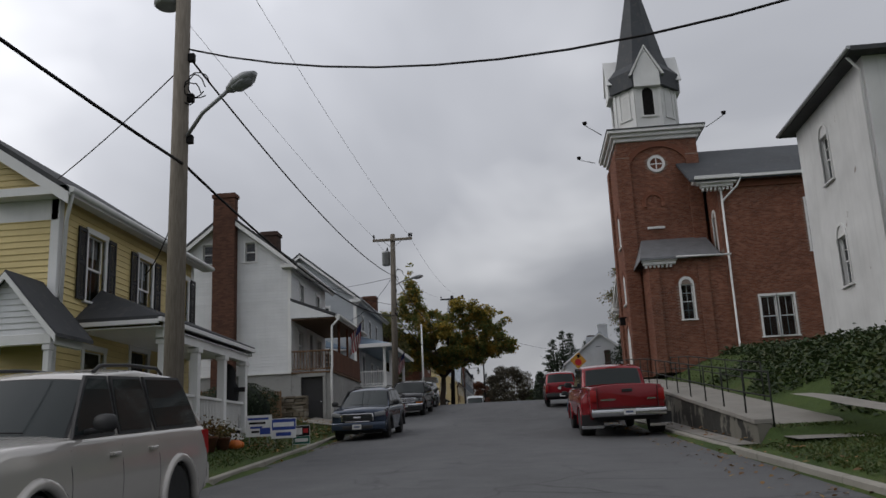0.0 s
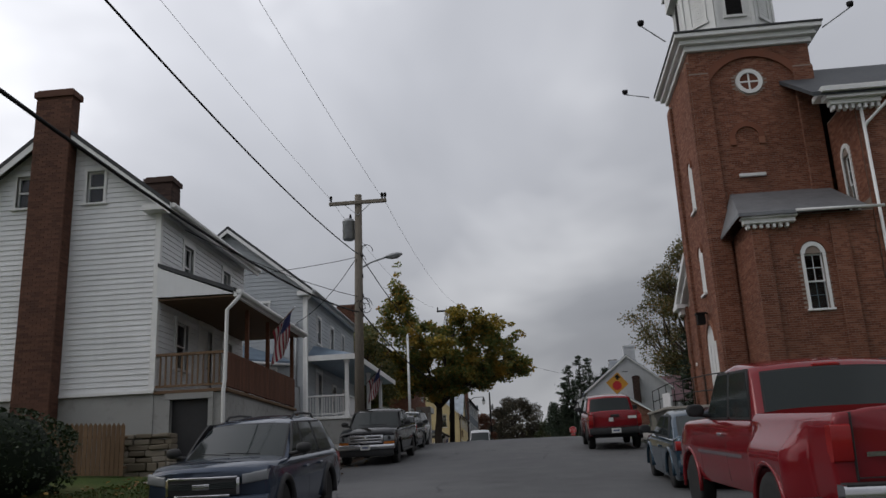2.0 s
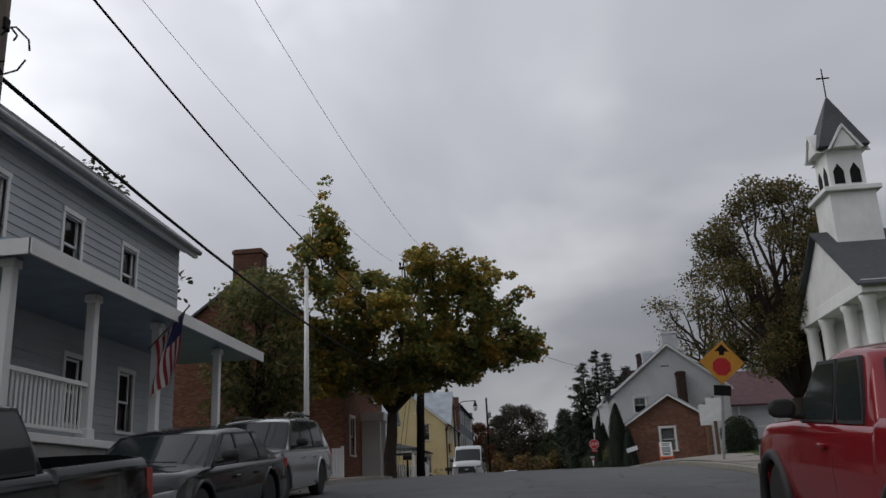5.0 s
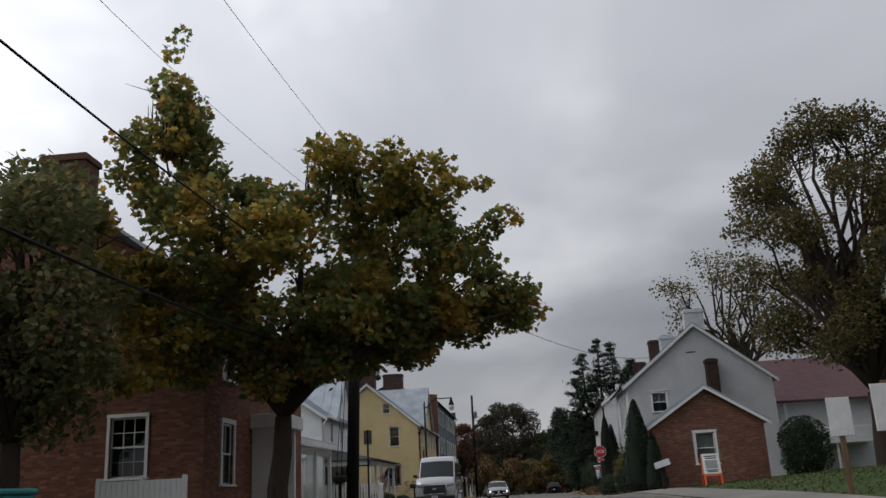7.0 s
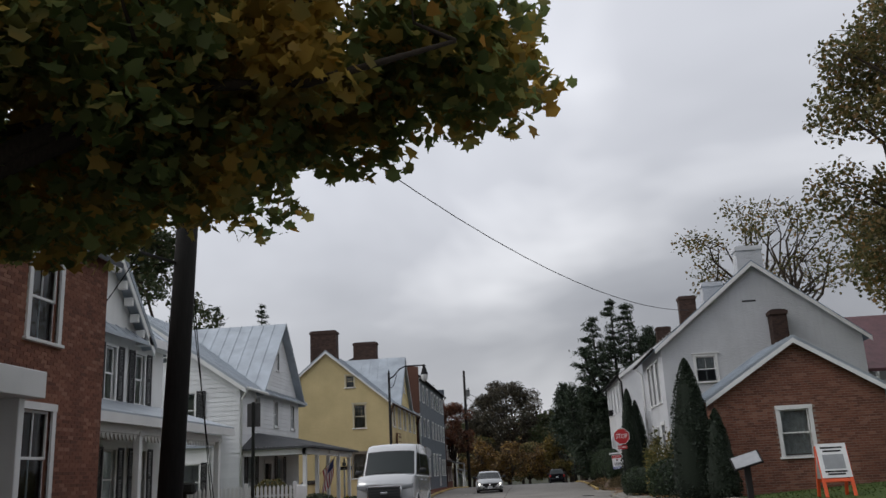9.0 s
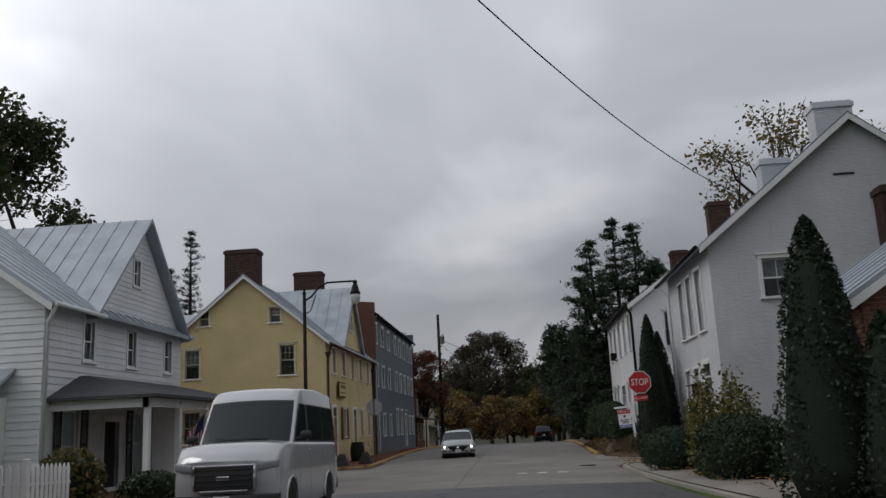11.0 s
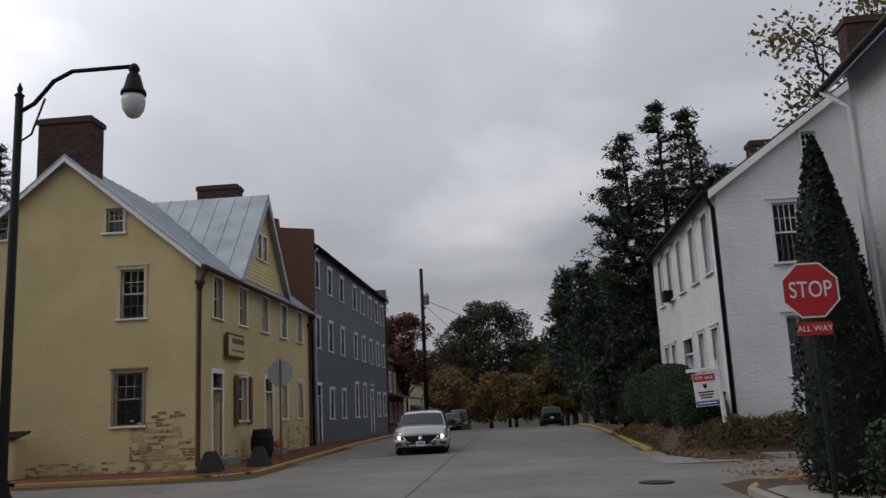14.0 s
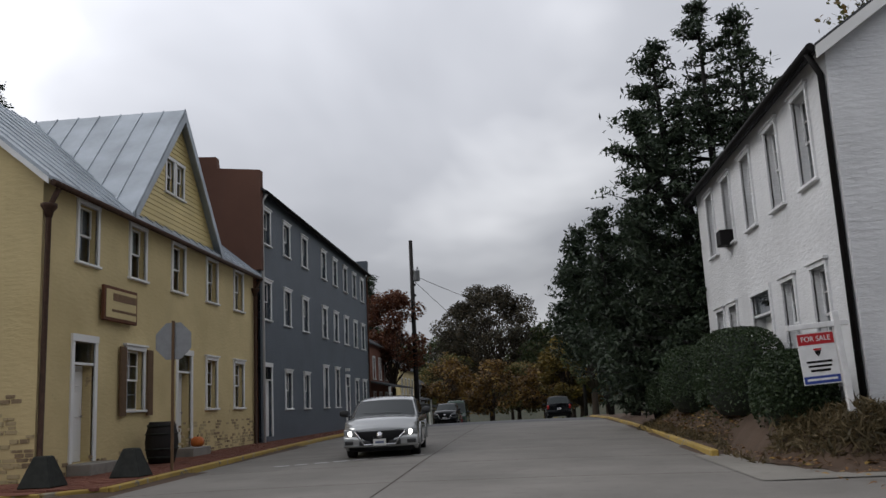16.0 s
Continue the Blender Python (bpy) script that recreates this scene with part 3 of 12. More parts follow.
# side streets at the crossing
for side, x0, x1, y0, y1 in (("l", -60, 0, 115.8, 123.3), ("r", 0, 60, 117.6, 122.85)):
    vs, fs = [], []
    for i in range(31):
        for yy in (y0, (y0 + y1) / 2, y1):
            x = (xl(yy) + 0.03 - (60 + xl(yy)) * i / 30) if side == "l" else (xr(yy) - 0.03 + (60 - xr(yy)) * i / 30)
            vs.append((x, yy, zr(yy) - 0.052))
    for i in range(30):
        for k in (0, 1):
            q = (3 * i + k, 3 * i + k + 1, 3 * i + k + 4, 3 * i + k + 3)
            fs.append(q if side == "l" else q[::-1])
    ob = part("road", quads("road", vs, [f[::-1] for f in fs], M_SLAB), None)
    tagged(ob, "pale concrete side street joining at the crossing", "road", kind="structure")


def kerb_line(label, pts, mat, w=0.15, h=0.14, group="kerbs"):
    """A row of kerb stones along points of the plan."""
    root = tagged(new("kerb"), label, "kerb", group, "structure")
    for (xa, ya), (xb, yb) in zip(pts, pts[1:]):
        d = Vector((xb - xa, yb - ya, zr(yb) - zr(ya)))
        L = d.length - 0.012
        bm = bmesh.new()
        box(bm, 0, L, -w / 2, w / 2, -0.12, h)
        bevel(bm, 0.02)
        yaw = math.degrees(math.atan2(d.y, d.x))
        part("kerb_stone", bm, mat, root, m=Matrix.Translation((xa, ya, zr(ya) - 0.06)) @ Matrix.Rotation(radians(yaw), 4, "Z") @ Matrix.Rotation(-math.asin(d.z / d.length), 4, "Y"))


def along(f, y0, y1, step):
    n = max(1, round((y1 - y0) / step))
    return [(f(y0 + (y1 - y0) * i / n), y0 + (y1 - y0) * i / n) for i in range(n + 1)]


kerb_line("worn concrete kerb along the grass verge", along(lambda y: xl(y) - 0.075, 15.6, 112, 2.0), M_KERB)
kerb_line("worn concrete kerb along the pavement", along(lambda y: xr(y) + 0.075, -4, 115.6, 2.0), M_KERB)
kerb_line("yellow-painted kerb at the crossing", along(lambda y: xl(y) - 0.075, 124.6, 172, 2.0), M_KERB_Y)
kerb_line("yellow-painted kerb beside the hedge", along(lambda y: xr(y) + 0.075, 127.2, 170, 2.0), M_KERB_Y)
kerb_line("curved kerb at the street corner", [(-7.6, 112), (-8.0, 113.6), (-9.0, 114.9), (-10.6, 115.5), (-14, 115.6)], M_KERB)
kerb_line("curved kerb at the street corner", [(-7.85, 124.6), (-8.6, 123.8), (-10, 123.5), (-14, 123.5)], M_KERB_Y)
kerb_line("curved kerb at the street corner", [(3.0, 115.6), (3.5, 116.8), (4.6, 117.4), (9, 117.5)], M_KERB_Y)
kerb_line("curved kerb at the street corner", [(4.5, 124.1), (5.0, 123.4), (5.8, 123.0), (9, 122.9), (20, 122.9)], M_KERB)
strip("pavement", 18.0, 64, 1.5, lambda y: xr(y) + 0.15, lambda y: 4.5, lambda y: zr(y) + 0.085, M_CONC, "narrow concrete pavement below the retaining wall", cols=4)
strip("pavement", -20, 20, 1.5, lambda y: 6.2 - 0.4 * step01(y, 8, 20), lambda y: 7.6 - 1.3 * step01(y, 8, 20), lambda y: max(ground_z(6.0, y), ground_z(7.3, y)) + 0.05, M_CONC, "concrete footpath crossing the sloping lawn", cols=4)
strip("pavement", 62, 115, 1.5, lambda y: xr(y) + 0.15, lambda y: xr(y) + 1.5, None, M_CONC, "concrete pavement beside the lawn", cols=6, drape=0.045)
strip("pavement", 33, 62, 1.5, lambda y: xl(y) - 2.1, lambda y: xl(y) - 0.15, None, M_CONC, "concrete pavement in front of the houses", cols=6, drape=0.045)
strip("pavement", 62, 113, 1.5, lambda y: xl(y) - 1.5, lambda y: xl(y) - 0.15, None, M_PAVER, "brick pavement in front of the white houses", cols=6, drape=0.045)
strip("pavement", 43.2, 47.6, 0.4, lambda y: -19.0, lambda y: xl(y) - 2.05, None, M_CONC, "worn concrete driveway between two houses", cols=24, drape=0.05)


def paver_walk(y0, y1, fa, fb, label):
    """Brick pavers laid in a running bond, one mesh of many."""
    vs, fs = [], []
    y, row = y0, 0
    while y < y1:
        a, b = fa(y), fb(y)
        x = a - (0.1 if row % 2 else 0)
        while x < b:
            x0, x1_, z = max(a, x), min(b, x + 0.2), zr(y) + 0.09 + RNG.uniform(-0.004, 0.004)
            if x1_ - x0 > 0.03:
                k = len(vs)
                g = 0.005
                for zz in (z - 0.05, z):
                    vs += [(x0 + g, y + g, zz), (x1_ - g, y + g, zz), (x1_ - g, y + 0.1 - g, zz), (x0 + g, y + 0.1 - g, zz)]
                fs += [(k + 4, k + 5, k + 6, k + 7), (k, k + 1, k + 5, k + 4), (k + 1, k + 2, k + 6, k + 5), (k + 3, k, k + 4, k + 7)]
            x += 0.2
        y += 0.1
        row += 1
    ob = tagged(part("pavement", quads("pavement", vs, fs, M_PAVER), None), label, "pavement", kind="structure")
    return ob


paver_walk(124.3, 160, lambda y: -10.2 if y < 140.1 else -10.05, lambda y: xl(y) - 0.16, "red brick pavement in front of the yellow inn")
strip("pavement", 122.5, 127.6, 0.4, lambda y: xr(y) - 0.25, lambda y: max(bank_edge(min(y, 127.6)) + 0.35, xr(y) + 0.1), lambda y: zr(y) - 0.035, M_CONC, "worn concrete ramp at the street corner", cols=4)


strip("pavement", 123.62, 126.1, 0.4, lambda y: -19.2, lambda y: -10.22 if y > 124.2 else -8.75, lambda y: zr(y) + 0.082, M_PAVER, "worn brick pavement round the inn corner", cols=6)


def planted_bank():
    """Brown earth bank in front of and beside the white house."""
    vs, fs = [], []
    ys = [123.18 + 0.3 * i for i in range(97)]
    cols = 30
    for y in ys:
        a = max(bank_edge(y), xr(y) + 0.14) + 0.02
        for i in range(cols + 1):
            f = i / cols
            x = a + (16.5 - a) * f ** 2
            h = 0.56 * step01(min(x - a, y - 123.18), 0.0, 0.9) * (1 - step01(y, 137, 142))
            vs.append((x, y, zr(y) - 0.02 + 0.22 * step01(min(x - a, y - 123.18), 0, 0.35) + h + 0.03 * math.sin(x * 5.1 + y * 2.3) * math.sin(y * 4.7 - x)))
    for r in range(len(ys) - 1):
        for c in range(cols):
            k = r * (cols + 1) + c
            fs.append((k, k + 1, k + cols + 2, k + cols + 1))
    tagged(part("verge", quads("verge", vs, fs, M_EARTH), None), "brown leaf-strewn earth bank below the hedge", "verge", kind="structure")


planted_bank()


# worn white lines at the crossing and a dark manhole cover
def paint_line(a, b, w, seed, label):
    rg = random.Random(seed)
    ob = tagged(new("road_marking"), label, "road marking", "road markings", "structure")
    a, b = Vector(a), Vector(b)
    d = (b - a)
    n = max(1, int(d.length / 0.45))
    for i in range(n):
        if n > 1 and rg.random() < 0.25:
            continue
        p, q = a + d * (i / n), a + d * ((i + rg.uniform(0.6, 0.97)) / n)
        nn = Vector((-d.y, d.x)).normalized() * w * rg.uniform(0.35, 0.55)
        vs = []
        for v in (p - nn, q - nn, q + nn, p + nn):
            t = (v.x - xl(v.y)) / (xr(v.y) - xl(v.y))
            vs.append((v.x, v.y, zr(v.y) - 0.05 + 0.06 * (1 - (2 * t - 1) ** 2) + 0.006))
        part("paint_patch", quads("paint_patch", vs, [(0, 1, 2, 3)], M_LINE), None, ob)


M_LINE = painted("worn_road_paint", (0.5, 0.5, 0.48), 0.3)
paint_line((-6.6, 128.9), (-2.95, 130.8), 0.3, 3, "worn white stop line across one lane")
for i in range(3):
    paint_line((-0.85 + i * 0.7, 114.3), (-0.4 + i * 0.7, 114.2), 0.6, 7 + i, "worn white crosswalk bar")
mh = lathe(bmesh.new(), [(0.3, -0.02), (0.33, 0.0), (0.33, 0.012), (0.27, 0.012), (0.26, 0.006)], 24)
tagged(part("manhole_cover", mh, M_DARK, None, m=pose(1.87, 118.0, zr(118) - 0.02)), "round dark iron manhole cover in the street", "manhole cover")

# ---------------------------------------------------------------- house kit
FACE = {"s": 0, "e": 90, "n": 180, "w": -90}


def wedge_mesh(name, mat):
    """One clapboard, a metre long and high and thick, to be scaled: thick at its foot, thin at its head."""
    vs = [(0, 0, 0), (1, 0, 0), (1, 0, 1.12), (0, 0, 1.12), (0, -1, 0), (1, -1, 0), (1, -0.25, 1.12), (0, -0.25, 1.12)]
    fs = [(0, 3, 2, 1), (4, 5, 6, 7), (0, 1, 5, 4), (3, 7, 6, 2), (1, 2, 6, 5), (0, 4, 7, 3)]
    return quads(name, vs, fs, mat)


BOARD = {m.name: wedge_mesh("siding_board", m) for m in (M_WHITE, M_YELLOW, M_GREY)}


class Wall:
    """A wall in its own frame: x along it, y into it, z up. Gable: a peak above the top line."""

    def __init__(self, house, origin, face, width, height, mat, thick=0.2, peak=0.0, peak_at=0.5, name="wall", label=""):
        self.house, self.w, self.h, self.mat, self.t = house, width, height, mat, thick
        self.peak, self.pa = peak, peak_at
        self.m = Matrix.Translation(origin) @ Matrix.Rotation(radians(FACE[face]), 4, "Z")
        self.holes, self.name, self.label = [], name, label
        self.todo = []

    def house_part(self, parent, name, data, mat=None):
        return part(name, data, mat, parent, m=self.m if parent is self.house else None)

    def top(self, x):
        if not self.peak:
            return self.h
        c = self.w * self.pa
        return self.h + self.peak * (x / c if x < c else (self.w - x) / (self.w - c))

    def hole(self, x0, x1, z0, z1):
        self.holes.append((x0, x1, z0, z1))

    def build(self):
        bm = bmesh.new()
        xs = sorted({0.0, self.w, self.w * self.pa, *[v for h in self.holes for v in h[:2]]})
        for a, b in zip(xs, xs[1:]):
            if b - a < 1e-4:
                continue
            zs = sorted({0.0, self.h, *[round(v, 4) for h in self.holes for v in h[2:]]})
            zs = [z for z in zs if z < min(self.top(a), self.top(b)) - 1e-4]
            for i, z0 in enumerate(zs):
                last = i == len(zs) - 1
                z1 = None if last else zs[i + 1]
                mid = z0 + 0.01
                if any(h[0] <= a + 1e-6 and h[1] >= b - 1e-6 and h[2] - 1e-6 <= z0 and mid < h[3] for h in self.holes):
                    continue
                ta, tb = (self.top(a), self.top(b)) if last else (z1, z1)
                v = [bm.verts.new(p) for p in ((a, 0, z0), (b, 0, z0), (b, 0, tb), (a, 0, ta), (a, self.t, z0), (b, self.t, z0), (b, self.t, tb), (a, self.t, ta))]
                qs = [(0, 1, 2, 3), (5, 4, 7, 6), (3, 2, 6, 7), (4, 5, 1, 0)]
                qs += [(1, 5, 6, 2)] if b < self.w - 1e-6 else []
                qs += [(4, 0, 3, 7)] if a > 1e-6 else []
                for q in qs:
                    bm.faces.new([v[k] for k in q])
        bmesh.ops.remove_doubles(bm, verts=list(bm.verts), dist=0.0004)
        self.ob = part(self.name, bm, self.mat, self.house, self.label, m=self.m)
        return self

    def side(self, expo, mat, z0=0.0, thick=0.03):
        """Clapboards, each one its own piece, cut where the openings are."""
        me = BOARD[mat.name]
        z = z0
        topz = self.h + self.peak
        while z < topz - 0.05:
            zc = z + expo
            lo, hi = 0.0, self.w
            if zc > self.h and self.peak:
                f = (zc - self.h) / self.peak
                lo, hi = self.w * self.pa * f, self.w - self.w * (1 - self.pa) * f
            cuts = sorted((h[0], h[1]) for h in self.holes if h[2] < z + expo * 0.6 and h[3] > z + expo * 0.4)
            x = lo
            for a, b in cuts + [(hi, hi)]:
                if a - x > 0.06:
                    part("siding_board", me, None, self.ob, m=Matrix.Translation((x, 0.002, z)) @ Matrix.Diagonal((min(a, hi) - x, thick, expo, 1)))
                x = max(x, b)
            z += expo
        return self


def window(wall, x, z, w, h, rows=2, cols=2, casing=0.11, mat=None, sill=True, arch=False, curtain=0, lintel=False, recess=0.05, shutters=0, both_sashes=True, cas_mat=None, glass=None):
    """A sash window let into a wall: casing, sashes with glazing bars, sill, pane. x, z: lower left corner of the opening."""
    mat = mat or M_TRIM
    wall.hole(x, x + w, z, z + h)

    def later():
        bm = bmesh.new()
        c = casing
        y0 = -0.045
        if c:
            box(bm, x - c, x, y0, 0.03, z - 0.01, z + h)
            box(bm, x + w, x + w + c, y0, 0.03, z - 0.01, z + h)
            if not arch:
                box(bm, x - c - 0.01, x + w + c + 0.01, y0 - 0.012, 0.03, z + h, z + h + c * 1.15)
                if lintel:
                    box(bm, x - c - 0.07, x + w + c + 0.07, y0 - 0.05, 0.03, z + h + c * 1.15, z + h + c * 1.15 + 0.05)
        s = 0.045
        yy = recess
        sashes = []
        for k, (za, zb) in enumerate(((z, z + h / 2 + 0.02), (z + h / 2 - 0.02, z + h))):
            yo = yy + (0.03 if k == 0 else 0.0)
            sb = bmesh.new()
            box(sb, x, x + s, yo, yo + 0.03, za, zb)
            box(sb, x + w - s, x + w, yo, yo + 0.03, za, zb)
            box(sb, x + s, x + w - s, yo, yo + 0.03, za, za + s)
            box(sb, x + s, x + w - s, yo, yo + 0.03, zb - s, zb)
            for i in range(1, cols):
                xx = x + s + (w - 2 * s) * i / cols
                box(sb, xx - 0.01, xx + 0.01, yo + 0.004, yo + 0.026, za + s, zb - s)
            for j in range(1, rows):
                zz = za + s + (zb - za - 2 * s) * j / rows
                box(sb, x + s, x + w - s, yo + 0.005, yo + 0.025, zz - 0.01, zz + 0.01)
            sashes.append(sb)
        if arch:
            n, r0, r1 = 12, w / 2, w / 2 + max(c, 0.06)
            cx, cz = x + w / 2, z + h
            rings = [[bm.verts.new((cx + r * math.cos(math.pi * i / n), yv, cz + r * math.sin(math.pi * i / n))) for i in range(n + 1)] for r, yv in ((r0 - 0.045, y0), (r1, y0), (r1, 0.03), (r0 - 0.045, yy + 0.03))]
            for a, b in ((0, 1), (1, 2), (3, 0)):
                for i in range(n):
                    bm.faces.new((rings[a][i], rings[a][i + 1], rings[b][i + 1], rings[b][i]))
        ob = wall.house_part(wall.house, "window", bm, cas_mat or mat)
        for sb in sashes:
            part("sash", sb, cas_mat or mat, ob)
        pv = [(x + 0.02, yy + 0.03, z + 0.02), (x + w - 0.02, yy + 0.03, z + 0.02), (x + w - 0.02, yy + 0.03, z + h), (x + 0.02, yy + 0.03, z + h)]
        if arch:
            pv = pv[:2] + [(x + w / 2 + (w / 2 - 0.02) * math.cos(math.pi * i / 12), yy + 0.03, z + h + (w / 2 - 0.02) * math.sin(math.pi * i / 12)) for i in range(13)]
        g = wall.house_part(ob, "pane", quads("pane", pv, [tuple(range(len(pv)))], glass or M_GLASS))
        g.visible_shadow = False
        if curtain:
            n = 14
            vs, fs = [], []
            zb = z + h * (1 - curtain)
            for i in range(n + 1):
                xx = x + 0.03 + (w - 0.06) * i / n
                yv = yy + 0.1 + 0.02 * (i % 2)
                vs += [(xx, yv, zb), (xx, yv, z + h - 0.02)]
            for i in range(n):
                fs.append((2 * i, 2 * i + 2, 2 * i + 3, 2 * i + 1))
            wall.house_part(ob, "curtain", quads("curtain", vs, fs, M_CURTAIN))
        if sill:
            wall.house_part(ob, "sill", boxes((x - c - 0.05, x + w + c + 0.05, -0.09, 0.06, z - 0.07, z - 0.01), bev=0.008), mat)
        if shutters:
            sw = shutters
            for a in (x - c - sw - 0.015, x + w + c + 0.015):
                sb = bmesh.new()
                box(sb, a, a + 0.05, -0.075, -0.04, z - 0.03, z + h + 0.06)
                box(sb, a + sw - 0.05, a + sw, -0.075, -0.04, z - 0.03, z + h + 0.06)
                for zz in (z - 0.03, z + h / 2, z + h - 0.02):
                    box(sb, a + 0.05, a + sw - 0.05, -0.074, -0.04, zz, zz + 0.08)
                k = int(h / 0.045)
                for q in range(k):
                    zq = z + 0.06 + (h - 0.1) * q / k
                    box(sb, a + 0.05, a + sw - 0.05, -0.068, -0.045, zq, zq + 0.026)
                wall.house_part(wall.house, "shutter", sb, M_SHUTTER)
    wall.todo.append(later)


def finish(wall, expo=0.0, board=None, z0=0.0):
    wall.build()
    if expo:
        wall.side(expo, board, z0)
    for f in wall.todo:
        f()
    return wall


def door(wall, x, z, w, h, mat, transom=0.0, casing=0.12, panels=True, recess=0.1, label="", trim=None, flat=False):
    wall.hole(x, x + w, z, z + h + transom)

    def later():
        bm = bmesh.new()
        c = casing
        box(bm, x - c, x, -0.04, 0.04, z, z + h + transom)
        box(bm, x + w, x + w + c, -0.04, 0.04, z, z + h + transom)
        box(bm, x - c - 0.01, x + w + c + 0.01, -0.055, 0.04, z + h + transom, z + h + transom + c * 1.3)
        if transom:
            box(bm, x, x + w, 0.0, 0.1, z + h, z + h + 0.05)
        fr = wall.house_part(wall.house, "door_frame", bm, trim or M_TRIM)
        if transom:
            part("pane", quads("pane", [(x, 0.06, z + h + 0.05), (x + w, 0.06, z + h + 0.05), (x + w, 0.06, z + h + transom), (x, 0.06, z + h + transom)], [(0, 1, 2, 3)], M_GLASS), None, fr)
        d = bmesh.new()
        box(d, x + 0.01, x + w - 0.01, recess, recess + 0.05, z + 0.01, z + h)
        dd = wall.house_part(wall.house, "door", d, mat)
        if panels:
            for i in (0, 1):
                for za, zb in ((0.12, 0.4), (0.46, 0.72), (0.78, 0.94)):
                    xa = x + 0.1 + i * (w / 2 - 0.06)
                    part("panel", boxes((xa, xa + w / 2 - 0.16, recess - 0.012, recess + 0.01, z + h * za, z + h * zb), bev=0.006), mat, dd)
        if label:
            dd["label"] = label
        kb = bmesh.new()
        lathe(kb, [(0.012, 0), (0.012, 0.03), (0.03, 0.035), (0.032, 0.06), (0.012, 0.07)], 10, m=Matrix.Translation((x + w - 0.1, recess, z + h * 0.47)) @ Matrix.Rotation(radians(90), 4, "X"))
        part("knob", kb, M_CHROME, dd)
    wall.todo.append(later)


def slope_roof(house, name, x0, x1, y0, y1, zlo, zhi, ridge, mat, over=0.35, thick=0.12, seams=0.0, side=None, label=""):
    """A gable roof over a plan: ridge "x" or "y" names the axis that the ridge follows. side: only that half ("lo" or "hi")."""
    if ridge == "y":
        c = (x0 + x1) / 2
        run = (x1 - x0) / 2
    else:
        c = (y0 + y1) / 2
        run = (y1 - y0) / 2
    k = (zhi - zlo) / run
    objs = []
    for sgn in (-1, 1):
        if side and side != ("lo" if sgn < 0 else "hi"):
            continue
        bm = bmesh.new()
        a, ze = run + over, zhi - k * (run + over)
        prof = [(c, zhi), (c + sgn * a, ze), (c + sgn * a, ze + thick), (c, zhi + thick * 1.15)]
        if ridge == "y":
            prism(bm, prof, y0 - over, y1 + over, "y")
        else:
            prism(bm, prof, x0 - over, x1 + over, "x")
        ob = part("roof", bm, mat, house, label)
        if seams:
            lo, hi = (y0 - over, y1 + over) if ridge == "y" else (x0 - over, x1 + over)
            n = int((hi - lo) / seams)
            sb = bmesh.new()
            for i in range(n + 1):
                s = lo + (hi - lo) * i / n
                for e in (s - 0.012,):
                    pr = [(c, zhi + thick * 1.15), (c + sgn * a, ze + thick), (c + sgn * a, ze + thick + 0.035), (c, zhi + thick * 1.15 + 0.035)]
                    prism(sb, pr, e, e + 0.024, "y" if ridge == "y" else "x")
            part("seam", sb, mat, ob)
        objs.append(ob)
    return objs


def shed(house, name, prof, a0, a1, axis, mat, label=""):
    bm = bmesh.new()
    prism(bm, prof, a0, a1, axis)
    return part(name, bm, mat, house, label)


def rake(house, pts, w, t, mat, name="rake_board"):
    """A board along a sloping gable edge, from a to b in world-like coordinates of the house; faces south."""
    for (xa, za), (xb, zb), y in pts:
        bm = bmesh.new()
        prism(bm, [(xa, za - w), (xb, zb - w), (xb, zb), (xa, za)], y - t, y, "y")
        part(name, bm, mat, house)


def pipe(house, pts, r, mat, name="downpipe", label=""):
    return part(name, tube(bmesh.new(), pts, r, 8), mat, house, label)


def gutter(house, a, b, mat=None, r=0.07):
    return part("gutter", tube(bmesh.new(), [a, b], r, 8), mat or M_TRIM, house)


def brick_stack(bm, x0, x1, y0, y1, z0, z1, L=0.2, H=0.068, W=0.012, faces="swe", joint=0.011, skip=None):
    """Courses of bricks proud of a mortar core, on the named faces. skip(face, u0, u1, z): True leaves a brick out."""
    vs, fs = [], []
    n = int((z1 - z0) / H)
    for r in range(n):
        za, zb = z0 + r * H + joint / 2, z0 + (r + 1) * H - joint / 2
        for f in faces:
            a, b = (x0, x1) if f in "sn" else (y0, y1)
            u = a - (L / 2 if r % 2 else 0)
            while u < b - 0.02:
                ua, ub = max(a, u) + joint / 2, min(b, u + L) - joint / 2
                u += L
                if ub - ua < 0.03 or (skip and skip(f, ua, ub, (za + zb) / 2)):
                    continue
                k = len(vs)
                if f in "sn":
                    p = y0 if f == "s" else y1
                    q = p - W if f == "s" else p + W
                    vs += [(ua, p, za), (ub, p, za), (ub, p, zb), (ua, p, zb), (ua, q, za), (ub, q, za), (ub, q, zb), (ua, q, zb)]
                else:
                    p = x0 if f == "w" else x1
                    q = p - W if f == "w" else p + W
                    vs += [(p, ua, za), (p, ub, za), (p, ub, zb), (p, ua, zb), (q, ua, za), (q, ub, za), (q, ub, zb), (q, ua, zb)]
                flip = f in "nw"
                for c in ((4, 5, 6, 7), (0, 1, 5, 4), (1, 2, 6, 5), (2, 3, 7, 6), (3, 0, 4, 7)):
                    c = c[::-1] if flip else c
                    fs.append(tuple(k + i for i in c))
    return vs, fs


